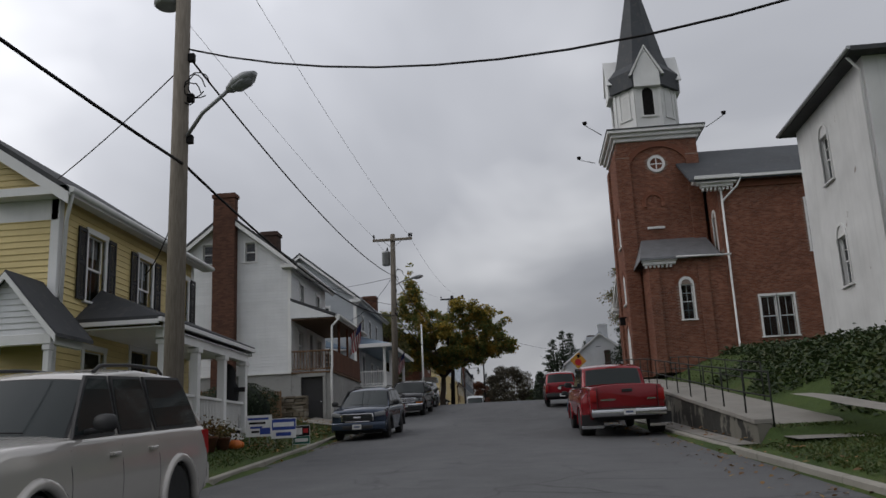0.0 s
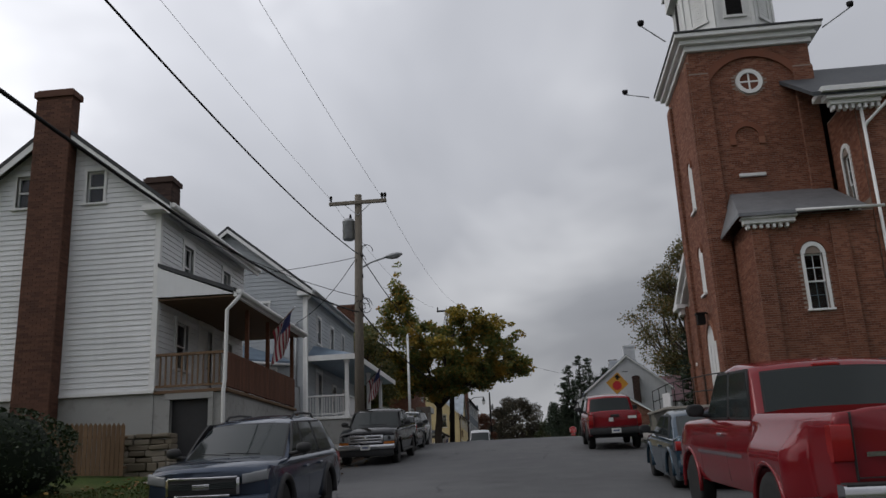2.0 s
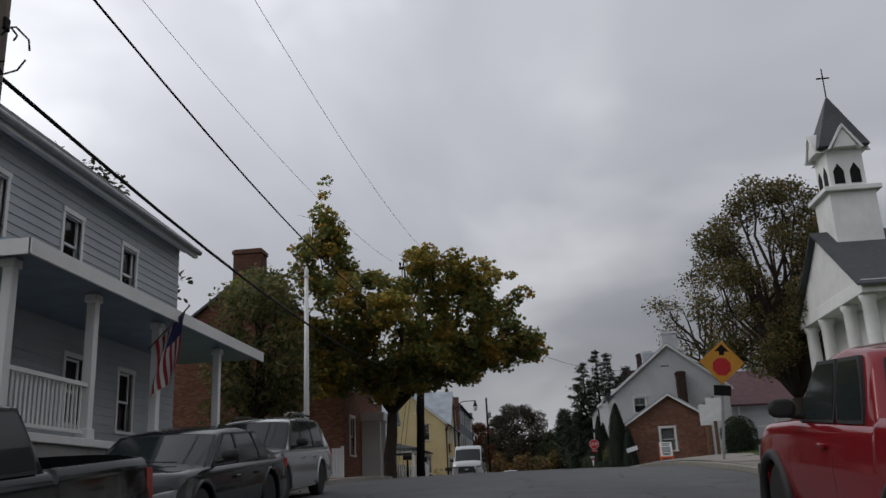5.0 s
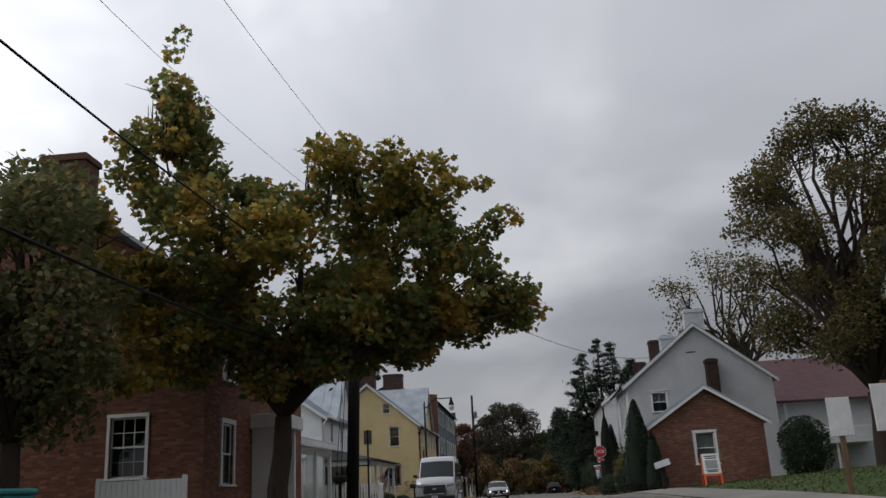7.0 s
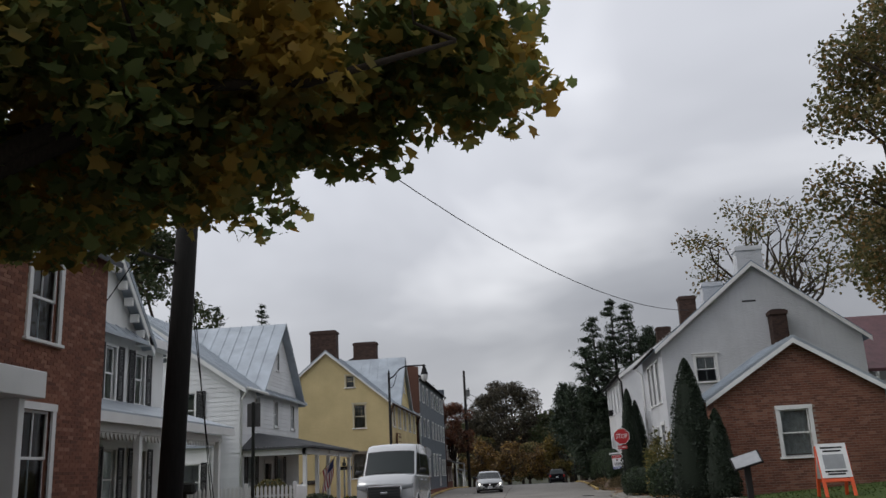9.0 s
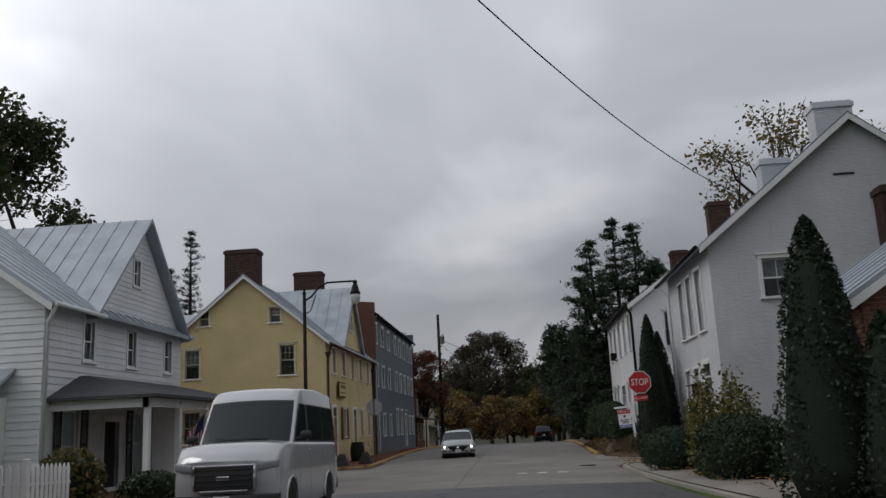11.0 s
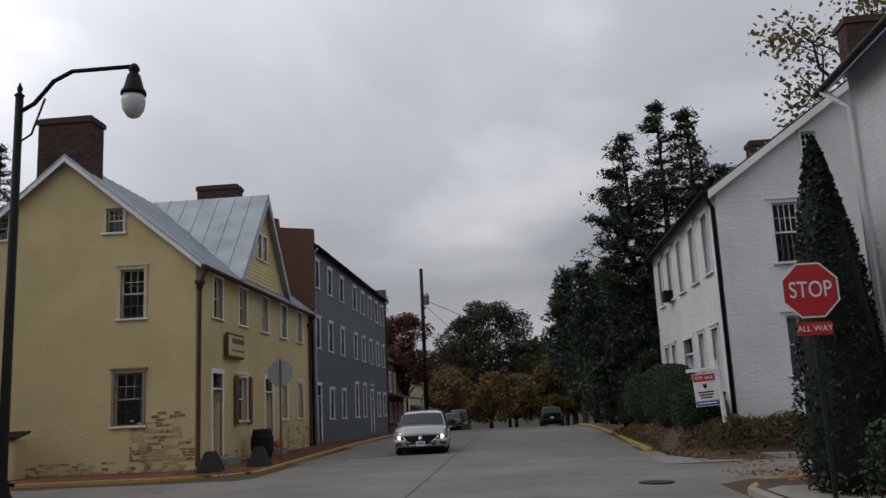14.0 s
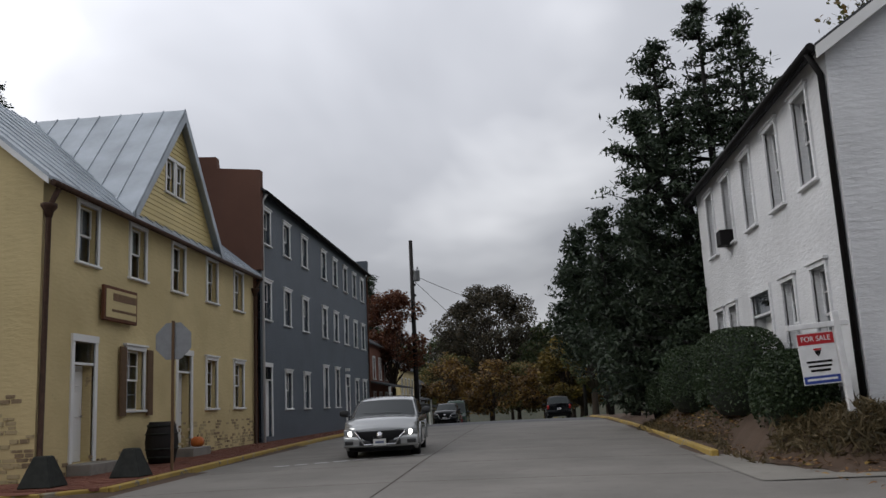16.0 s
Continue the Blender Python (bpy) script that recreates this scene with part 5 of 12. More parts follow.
    railing(h, (px - 0.08, y0 + 0.3, pz), (px - 0.08, 52.3, pz), 0.85, M_TRIM, 0.11)
    return h


grey_house()


# ---------------------------------------------------------------- brick house behind the maple
def brick_house():
    h = thing("house", pose(0, 0, 0), "red brick house half hidden behind a maple", "house", "houses along the street")
    x0, xf, y0, y1, zb, ze, pk = -18.0, -9.4, 76.0, 85.6, 5.0, 10.9, 3.2
    s = Wall(h, (x0, y0, zb), "s", xf - x0, ze - zb, M_BRICK2, peak=pk)
    window(s, 6.12, 1.35, 0.95, 1.5, rows=2, cols=3, casing=0.08)
    finish(s)
    e = Wall(h, (xf, y0, zb), "e", y1 - y0, ze - zb, M_BRICK2)
    for u in (1.3, 6.9):
        window(e, u, 1.1, 0.9, 1.6, rows=1, cols=2)
        window(e, u, 3.9, 0.9, 1.5, rows=1, cols=2)
    door(e, 4.2, 0.2, 1.0, 2.1, M_TRIM, 0.4)
    finish(e)
    finish(Wall(h, (xf, y1, zb), "n", xf - x0, ze - zb, M_BRICK2, peak=pk))
    finish(Wall(h, (x0, y1, zb), "w", y1 - y0, ze - zb, M_BRICK2))

    def gable_skip(f, a, b, z):
        if f == "s":
            u = (a + b) / 2 - x0
            if z > s.zb_top(u):
                return True
            return any(q[0] - 0.1 < u < q[1] + 0.1 and q[2] < z - zb < q[3] + 0.1 for q in s.holes)
        u = (a + b) / 2 - y0
        return any(q[0] - 0.12 < u < q[1] + 0.12 and q[2] < z - zb < q[3] + 0.14 for q in e.holes) or z > ze
    s.zb_top = lambda u: zb + s.top(u)
    vs, fs = brick_stack(None, x0, xf, y0, y1, zb, ze + pk, L=0.21, H=0.07, W=0.008, faces="se", skip=gable_skip)
    part("brickwork", quads("brickwork", vs, fs, M_BRICK2), None, h)
    slope_roof(h, "roof", x0, xf, y0, y1, ze, ze + pk, "y", M_SLATE, 0.22)
    chimney(h, -14.4, -13.1, 76.1, 76.9, ze + 1, 15.4)
    # white entrance surround
    part("entrance", boxes((xf, xf + 0.9, 79.9, 80.05, zb, 7.7), (xf, xf + 0.9, 81.35, 81.5, zb, 7.7), (xf, xf + 1.1, 79.7, 81.7, 7.7, 8.1), bev=0.01), M_TRIM, h)
    return h


brick_house()

# ---------------------------------------------------------------- brick church
def ring_arch(bm, cx, z, r0, r1, y0, y1, n=14, a0=0.0, a1=math.pi):
    for i in range(n):
        t0, t1 = a0 + (a1 - a0) * i / n, a0 + (a1 - a0) * (i + 1) / n
        pts = [(cx + r0 * math.cos(t0), z + r0 * math.sin(t0)), (cx + r1 * math.cos(t0), z + r1 * math.sin(t0)), (cx + r1 * math.cos(t1), z + r1 * math.sin(t1)), (cx + r0 * math.cos(t1), z + r0 * math.sin(t1))]
        prism(bm, pts, y0, y1, "y")
    bmesh.ops.remove_doubles(bm, verts=list(bm.verts), dist=0.0005)
    return bm


def brickwork(parent, x0, x1, y0, y1, z0, z1, faces, skip=None, name="brickwork"):
    vs, fs = brick_stack(None, x0, x1, y0, y1, z0, z1, L=0.205, H=0.0715, W=0.009, faces=faces, skip=skip)
    return tagged(part(name, quads(name, vs, fs, M_BRICK), None, parent), kind="stuff")


def church():
    h = thing("church", pose(0, 0, 0), "red brick church with a white belfry and a dark spire", "church")
    x0, x1, y0, y1, zb, zt = 5.72, 10.0, 45.2, 49.75, 4.6, 17.35
    tower = part("tower", boxes((x0, x1, y0, y1, zb, zt)), M_MORTAR, h)
    cx, cy = (x0 + x1) / 2, (y0 + y1) / 2
    wy = cy - 0.2
    near = []

    def skip(f, a, b, z):
        u = (a + b) / 2
        if f == "w":
            if abs(u - wy) < 0.78 and z < 6.9 + math.sqrt(max(0, 0.78 ** 2 - (u - wy) ** 2)):
                return True
            for za, zc in ((8.75, 10.2), (11.9, 13.5)):
                if abs(u - wy) < 0.36 and za < z < zc + math.sqrt(max(0, 0.36 ** 2 - (u - wy) ** 2)):
                    return True
            if a < 46.75 and 5.0 < z < 8.2:
                near.append((a, b, z))
                return True
        if f == "s" and (u - 7.75) ** 2 + (z - 16.0) ** 2 < 0.3:
            return True
        return False
    brickwork(tower, x0, x1, y0, y1, zb, zt, "sw", skip)
    # the bricks beside the door, each one a piece
    bme = quads("brick", [(-0.009, 0, 0), (-0.009, 1, 0), (-0.009, 1, 1), (-0.009, 0, 1), (0, 0, 0), (0, 1, 0), (0, 1, 1), (0, 0, 1)], [(3, 2, 1, 0), (4, 0, 1, 5), (5, 1, 2, 6), (6, 2, 3, 7), (7, 3, 0, 4)], M_BRICK_P)
    for a, b, z in near[:290]:
        part("brick", bme, None, tower, m=Matrix.Translation((x0, a, z - 0.03)) @ Matrix.Diagonal((1, b - a, 0.0605, 1)))
    if len(near) > 290:
        vs, fs = [], []
        for a, b, z in near[290:]:
            k = len(vs)
            vs += [(x0 - 0.009, a, z - 0.03), (x0 - 0.009, b, z - 0.03), (x0 - 0.009, b, z + 0.03), (x0 - 0.009, a, z + 0.03)]
            fs.append((k + 3, k + 2, k + 1, k))
        tagged(part("brickwork", quads("brickwork", vs, fs, M_BRICK), None, tower), kind="stuff")
    # corner pilasters and the great blind arch on the south face, in brick
    for xa in (x0, x1 - 0.62):
        pl = part("pilaster", boxes((xa - 0.06, xa + 0.62, y0 - 0.12, y0, zb, zt - 0.9)), M_MORTAR, h)
        brickwork(pl, xa - 0.06, xa + 0.62, y0 - 0.12, y0, zb, zt - 0.9, "swe")
    for ya in (y0, y1 - 0.62):
        pl = part("pilaster", boxes((x0 - 0.12, x0, ya - 0.05, ya + 0.62, zb, zt - 0.4)), M_MORTAR, h)
        brickwork(pl, x0 - 0.12, x0, ya - 0.05, ya + 0.62, zb, zt - 0.4, "swn")
    am = ring_arch(bmesh.new(), cx, 15.25, 1.72, 2.0, y0 - 0.1, y0, 22)
    box(am, cx - 2.0, cx - 1.72, y0 - 0.1, y0, 12.0, 15.25)
    box(am, cx + 1.72, cx + 2.0, y0 - 0.1, y0, 12.0, 15.25)
    part("blind_arch", am, M_BRICK, h)
    part("oculus_ring", ring_arch(bmesh.new(), 7.75, 16.0, 0.33, 0.47, y0 - 0.09, y0 + 0.02, 24, 0, 2 * math.pi), M_TRIM, h)
    oc = bmesh.new()
    prism(oc, [(7.75 + 0.34 * math.cos(2 * math.pi * i / 24), 16.0 + 0.34 * math.sin(2 * math.pi * i / 24)) for i in range(24)], y0 - 0.03, y0 - 0.012, "y")
    ow = part("oculus_window", oc, M_BRICK, h)
    part("tracery", boxes((7.72, 7.78, y0 - 0.05, y0 - 0.031, 15.68, 16.32), (7.43, 8.07, y0 - 0.049, y0 - 0.031, 15.97, 16.03)), M_TRIM, ow)
    nb = ring_arch(bmesh.new(), 7.4, 13.85, 0.42, 0.6, y0 - 0.08, y0, 14)
    box(nb, 6.8, 7.0, y0 - 0.08, y0, 13.6, 13.85)
    box(nb, 7.8, 8.0, y0 - 0.08, y0, 13.6, 13.85)
    part("blind_niche", nb, M_BRICK, h)
    part("niche_sill", boxes((6.95, 7.85, y0 - 0.12, y0, 12.38, 12.5), bev=0.01), M_TRIM, h)
    # street face: white arched door and two tall arched windows
    def white_arch(yc, z0, z1, r, name, label=""):
        bm = bmesh.new()
        pts = [(yc - r, z0), (yc + r, z0)] + [(yc + r * math.cos(math.pi * i / 12), z1 + r * math.sin(math.pi * i / 12)) for i in range(13)]
        prism(bm, pts, x0 - 0.004, x0 + 0.05, "x")
        ob = part(name, bm, M_TRIM, h, label)
        ar = bmesh.new()
        n = 12
        for i in range(n):
            t0, t1 = math.pi * i / n, math.pi * (i + 1) / n
            prism(ar, [(yc + q * math.cos(t), z1 + q * math.sin(t)) for q, t in ((r, t0), (r + 0.16, t0), (r + 0.16, t1), (r, t1))], x0 - 0.06, x0, "x")
        bmesh.ops.remove_doubles(ar, verts=list(ar.verts), dist=0.0005)
        part("hood_mould", ar, M_BRICK, ob)
        part("sill", boxes((x0 - 0.1, x0, yc - r - 0.08, yc + r + 0.08, z0 - 0.1, z0), bev=0.01), M_TRIM, ob)
        bars = bmesh.new()
        for k in (-0.33, 0.33):
            box(bars, x0 - 0.03, x0 - 0.004, yc + k * r * 1.2 - 0.02, yc + k * r * 1.2 + 0.02, z0, z1)
        part("rib", bars, M_TRIM, ob)
    white_arch(wy, 4.9, 6.9, 0.7, "church_door", "white arched double door")
    white_arch(wy, 8.75, 10.2, 0.32, "tall_window", "white boarded arched window")
    white_arch(wy, 11.9, 13.5, 0.32, "tall_window", "white boarded arched window")
    ln = part("lantern", boxes((x0 - 0.42, x0 - 0.14, wy - 0.14, wy + 0.14, 7.62, 7.98), (x0 - 0.46, x0 - 0.1, wy - 0.18, wy + 0.18, 7.98, 8.05), (x0 - 0.16, x0, wy - 0.03, wy + 0.03, 8.0, 8.05), bev=0.012), M_BLACK, h)
    # cornice
    part("cornice", boxes((x0 - 0.12, x1 + 0.12, y0 - 0.12, y1 + 0.12, zt, zt + 0.22), (x0 - 0.28, x1 + 0.28, y0 - 0.28, y1 + 0.28, zt + 0.22, zt + 0.42), (x0 - 0.46, x1 + 0.46, y0 - 0.46, y1 + 0.46, zt + 0.42, zt + 0.6), bev=0.02), M_TRIM, h, "white moulded timber cornice")
    part("cornice_roof", boxes((x0 - 0.5, x1 + 0.5, y0 - 0.5, y1 + 0.5, zt + 0.6, zt + 0.66)), M_SHINGLE, h)
    # belfry: eight-sided, louvred arch on each main face
    bz, bt, r = zt + 0.66, 21.25, 1.86
    bx, by = 7.78, 47.5
    oct8 = [(math.cos(math.pi / 8 + math.pi / 4 * k), math.sin(math.pi / 8 + math.pi / 4 * k)) for k in range(8)]
    bm = bmesh.new()
    prism(bm, [(bx + r * a, by + r * b) for a, b in oct8], bz, bt, "z")
    bel = part("belfry", bm, M_TRIM, h, "white boarded belfry")
    for k in range(8):
        ang = math.pi / 4 * k
        M = Matrix.Translation((bx, by, 0)) @ Matrix.Rotation(ang, 4, "Z") @ Matrix.Translation((0, -r * math.cos(math.pi / 8), 0))
        fw = r * math.sin(math.pi / 8)
        fr = bmesh.new()
        ring_arch(fr, 0, 20.4, 0.3, 0.38, -0.05, 0.0, 10)
        box(fr, -0.38, -0.3, -0.05, 0, 19.05, 20.4); box(fr, 0.3, 0.38, -0.05, 0, 19.05, 20.4); box(fr, -0.42, 0.42, -0.08, 0, 18.95, 19.05)
        box(fr, -fw, -fw + 0.12, -0.06, 0, bz, bt); box(fr, fw - 0.12, fw, -0.06, 0, bz, bt)
        box(fr, -fw, fw, -0.05, 0, 20.98, 21.1)
        part("belfry_panel", fr, M_TRIM, bel, m=M)
        op = bmesh.new()
        if k % 2 == 0:
            prism(op, [(-0.3, 19.05), (0.3, 19.05)] + [(0.3 * math.cos(math.pi * i / 10), 20.4 + 0.3 * math.sin(math.pi * i / 10)) for i in range(11)], -0.012, 0.0, "y")
            for q in range(14):
                box(op, -0.29, 0.29, -0.03, -0.012, 19.1 + q * 0.1, 19.15 + q * 0.1)
            part("louvre", op, M_BLACK, bel, m=M)
        else:
            for q in range(13):
                box(op, -0.29, 0.29, -0.02, 0.0, 19.1 + q * 0.105, 19.19 + q * 0.105)
            part("blind_louvre", op, M_TRIM, bel, m=M)
    # flared eaves and spire with gablets
    bm = bmesh.new()
    rings = []
    for rr, z in ((2.12, 20.75), (2.12, 21.75), (1.62, 22.35), (1.36, 23.2), (0.02, 29.3)):
        rings.append([bm.verts.new((bx + rr * a, by + rr * b, z)) for a, b in oct8])
    for a, b in zip(rings, rings[1:]):
        for k in range(8):
            bm.faces.new((a[k], a[(k + 1) % 8], b[(k + 1) % 8], b[k]))
    bm.faces.new(rings[0][::-1])
    part("spire", bm, M_SLATE, h, "dark slate spire")
    for k in range(4):
        M = Matrix.Translation((bx, by, 0)) @ Matrix.Rotation(math.pi / 2 * k, 4, "Z")
        gb = bmesh.new()
        prism(gb, [(-0.72, 20.7), (0.72, 20.7), (0.72, 21.5), (0, 23.0), (-0.72, 21.5)], -2.02, -1.0, "y")
        gg = part("gablet", gb, M_TRIM, h, m=M)
        rf = bmesh.new()
        prism(rf, [(-0.85, 21.35), (0, 23.02), (0, 23.18), (-0.98, 21.35)], -2.1, -0.6, "y")
        prism(rf, [(0.85, 21.35), (0.98, 21.35), (0, 23.18), (0, 23.02)], -2.1, -0.6, "y")
        part("gablet_roof", rf, M_TRIM, gg)
    # flood-light arms on the cornice
    for sx, sy in ((-1, -1), (1, -1), (-1, 1)):
        a = (bx + sx * 2.8, by + sy * 2.4, zt + 0.5)
        b = (bx + sx * 3.7, by + sy * 2.9, zt + 0.95)
        ar = part("floodlight_arm", tube(bmesh.new(), [a, b], 0.025, 6), M_GALV, h)
        part("floodlight", lathe(bmesh.new(), [(0.05, 0), (0.11, 0.05), (0.13, 0.18)], 10, m=Matrix.Translation(b)), M_BLACK, ar)
    # stair annex on the south side
    ax0, ax1, ay, az = 6.45, 10.2, 42.75, 10.2
    aw = Wall(h, (ax0, ay, 4.6), "s", ax1 - ax0, az - 4.6, M_MORTAR, thick=0.3, name="annex_wall")
    window(aw, 1.44, 2.55, 0.56, 1.75, rows=2, cols=2, casing=0.09, arch=True, recess=0.09)
    finish(aw)
    part("annex_wall", boxes((ax0, ax0 + 0.3, ay + 0.3, y0, 4.6, az)), M_MORTAR, h)

    def askip(f, a, b, z):
        u = (a + b) / 2 - ax0
        return f == "s" and abs(u - 1.72) < 0.4 and 7.1 < z < 8.9 + math.sqrt(max(0, 0.4 ** 2 - (u - 1.72) ** 2))
    brickwork(h, ax0, ax1, ay, y0, 4.6, az, "sw", askip)
    for xa in (ax0 - 0.05, ax0 + 2.35):
        pl = part("pilaster", boxes((xa, xa + 0.5, ay - 0.1, ay, 4.6, az - 0.3)), M_MORTAR, h)
        brickwork(pl, xa, xa + 0.5, ay - 0.1, ay, 4.6, az - 0.3, "swe")
    part("window_arch", ring_arch(bmesh.new(), ax0 + 1.72, 8.9, 0.4, 0.56, ay - 0.05, ay, 14), M_BRICK, h)
    rf = bmesh.new()
    vv = [rf.verts.new(p) for p in ((ax0 - 0.45, ay - 0.4, az + 0.05), (ax1 - 0.3, ay - 0.4, az + 0.05), (ax1 - 0.3, y0, az + 1.6), (ax0 + 0.1, y0, az + 1.6), (ax0 - 0.45, y0, az + 0.05),
                                  (ax0 - 0.45, ay - 0.4, az - 0.06), (ax1 - 0.3, ay - 0.4, az - 0.06), (ax0 - 0.45, y0, az - 0.06))]
    for q in ((0, 1, 2, 3), (4, 0, 3), (5, 6, 1, 0), (7, 5, 0, 4)):
        rf.faces.new([vv[i] for i in q])
    part("annex_roof", rf, M_TING, h, "grey metal annex roof")
    co = bmesh.new()
    box(co, ax0 - 0.3, ax0 + 1.3, ay - 0.25, ay, az - 0.28, az - 0.06)
    box(co, ax0 - 0.36, ax0 + 1.36, ay - 0.34, ay, az - 0.12, az - 0.05)
    for i in range(7):
        box(co, ax0 - 0.2 + i * 0.2, ax0 - 0.1 + i * 0.2, ay - 0.2, ay, az - 0.42, az - 0.28)
    part("annex_cornice", bevel(co, 0.012), M_TRIM, h)
    gutter(h, (ax0 + 1.3, ay - 0.42, az + 0.02), (ax1 + 0.2, ay - 0.42, az - 0.02), r=0.05)
    # return wall of the nave with a tall arched window
    rw = Wall(h, (10.2, y0, 4.6), "w", y0 - ay, 9.55, M_MORTAR, thick=0.3, name="return_wall")
    window(rw, 0.85, 5.9, 0.6, 2.0, rows=2, cols=1, casing=0.1, arch=True, recess=0.09)
    finish(rw)
    brickwork(h, 10.2, 11.0, ay, y0, az + 0.4, 14.15, "w", lambda f, a, b, z: abs((a + b) / 2 - (y0 - 1.15)) < 0.42 and 10.4 < z < 12.5 + math.sqrt(max(0, 0.42 ** 2 - ((a + b) / 2 - (y0 - 1.15)) ** 2)))
    # nave
    nx0, nx1, ny0, ny1, nt = 10.2, 24.0, 42.7, 51.6, 14.15
    nw = Wall(h, (nx0, ny0, 4.6), "s", nx1 - nx0, nt - 4.6, M_MORTAR, thick=0.35, name="nave_wall")
    for u, z, hh in ((1.42, 1.5, 1.95), (4.55, 1.5, 1.95), (7.7, 1.5, 1.95), (4.2, 5.6, 2.6), (7.6, 5.6, 2.6)):
        window(nw, u, z, 0.7, hh, rows=1, cols=2, casing=0.1, recess=0.08)
        window(nw, u + 0.84, z, 0.7, hh, rows=1, cols=2, casing=0.1, recess=0.08)
    finish(nw)

    def nskip(f, a, b, z):
        u = (a + b) / 2 - nx0
        return u > 6.5 or any(q[0] - 0.12 < u < q[1] + 0.12 and q[2] - 0.04 < z - 4.6 < q[3] + 0.13 for q in nw.holes)
    brickwork(h, nx0, nx1, ny0, ny1, 4.6, nt, "s", nskip)
    part("nave_end", boxes((nx1 - 0.3, nx1, ny0, ny1, 4.6, nt), (nx0, nx1, ny1 - 0.3, ny1, 4.6, nt)), M_BRICK, h)
    slope_roof(h, "roof", 9.3, nx1, ny0, ny1, nt + 0.1, nt + 2.85, "x", M_SLATE, 0.5, 0.14)
    part("nave_gutter", boxes((11.2, nx1, ny0 - 0.58, ny0 - 0.46, nt - 0.12, nt + 0.02)), M_TRIM, h)
    part("frieze", boxes((10.6, nx1, ny0 - 0.1, ny0 - 0.012, nt - 0.5, nt - 0.2)), M_BRICK, h)
    co = bmesh.new()
    box(co, 9.05, 11.25, ny0 - 0.62, ny0 + 0.4, nt - 0.12, nt + 0.06)
    box(co, 9.2, 11.1, ny0 - 0.46, ny0, nt - 0.3, nt - 0.12)
    box(co, 9.35, 10.95, ny0 - 0.3, ny0, nt - 0.46, nt - 0.3)
    for i in range(8):
        box(co, 9.42 + i * 0.2, 9.52 + i * 0.2, ny0 - 0.24, ny0, nt - 0.62, nt - 0.46)
    part("eave_return", bevel(co, 0.012), M_TRIM, h, "white bracketed eave return")
    # gabled front beyond the tower
    fx, fy0, fy1, fz = 5.97, 49.75, 52.8, 9.25
    fw = bmesh.new()
    prism(fw, [(fy0, 4.6), (fy1, 4.6), (fy1, fz), (fy0, fz + 1.55)], fx, fx + 0.3, "x")
    part("front_wall", fw, M_MORTAR, h)
    part("side_wall", boxes((fx + 0.3, nx0, fy1 - 0.3, fy1, 4.6, fz)), M_BRICK, h)
    wc, wr_, wz0, wz1 = 50.85, 0.5, 6.75, 8.25
    brickwork(h, fx, fx + 0.3, fy0, fy1, 4.6, fz - 0.05, "w", lambda f, a, b, z: abs((a + b) / 2 - wc) < wr_ + 0.05 and wz0 < z < wz1 + math.sqrt(max(0, wr_ ** 2 - ((a + b) / 2 - wc) ** 2)))
    pl = part("pilaster", boxes((fx - 0.1, fx, fy1 - 0.55, fy1 + 0.05, 4.6, fz)), M_MORTAR, h)
    brickwork(pl, fx - 0.1, fx, fy1 - 0.55, fy1 + 0.05, 4.6, fz, "swn")
    fr = bmesh.new()
    prism(fr, [(fy0, 10.95), (53.3, 9.4), (53.3, 9.2), (fy0, 10.7)], fx - 0.42, fx + 0.3, "x")
    prism(fr, [(fy0, 10.72), (53.15, 9.22), (53.15, 9.05), (fy0, 10.42)], fx - 0.26, fx + 0.3, "x")
    prism(fr, [(52.3, 9.2), (53.3, 9.2), (53.3, 9.38), (52.3, 9.38)], fx - 0.45, fx + 0.3, "x")
    prism(fr, [(52.45, 8.95), (53.1, 8.95), (53.1, 9.2), (52.45, 9.2)], fx - 0.28, fx + 0.3, "x")
    part("front_cornice", fr, M_TRIM, h)
    pw = bmesh.new()
    prism(pw, [(wc - wr_, wz0), (wc + wr_, wz0)] + [(wc + wr_ * math.cos(math.pi * i / 12), wz1 + wr_ * math.sin(math.pi * i / 12)) for i in range(13)], fx - 0.004, fx + 0.02, "x")
    fo = part("front_window", pw, M_TRIM, h, "white boarded arched window")
    part("sill", boxes((fx - 0.12, fx, wc - 0.62, wc + 0.62, wz0 - 0.12, wz0), bev=0.01), M_TRIM, fo)
    ar = bmesh.new()
    for i in range(12):
        t0, t1 = math.pi * i / 12, math.pi * (i + 1) / 12
        prism(ar, [(wc + q * math.cos(t), wz1 + q * math.sin(t)) for q, t in ((wr_, t0), (wr_ + 0.18, t0), (wr_ + 0.18, t1), (wr_, t1))], fx - 0.05, fx, "x")
    part("hood_mould", ar, M_BRICK, fo)
    pipe(h, [(11.3, ny0 - 0.5, nt - 0.08), (11.1, ny0 - 0.45, nt - 0.5), (10.45, ny0 - 0.1, nt - 1.1), (10.35, ny0 - 0.1, nt - 1.3)], 0.05, M_TRIM)
    pipe(h, [(10.35, ny0 - 0.1, nt - 0.3), (10.35, ny0 - 0.1, 4.9), (10.4, ny0 - 0.3, 4.72)], 0.055, M_TRIM, label="white painted downpipe")
    return h


church()


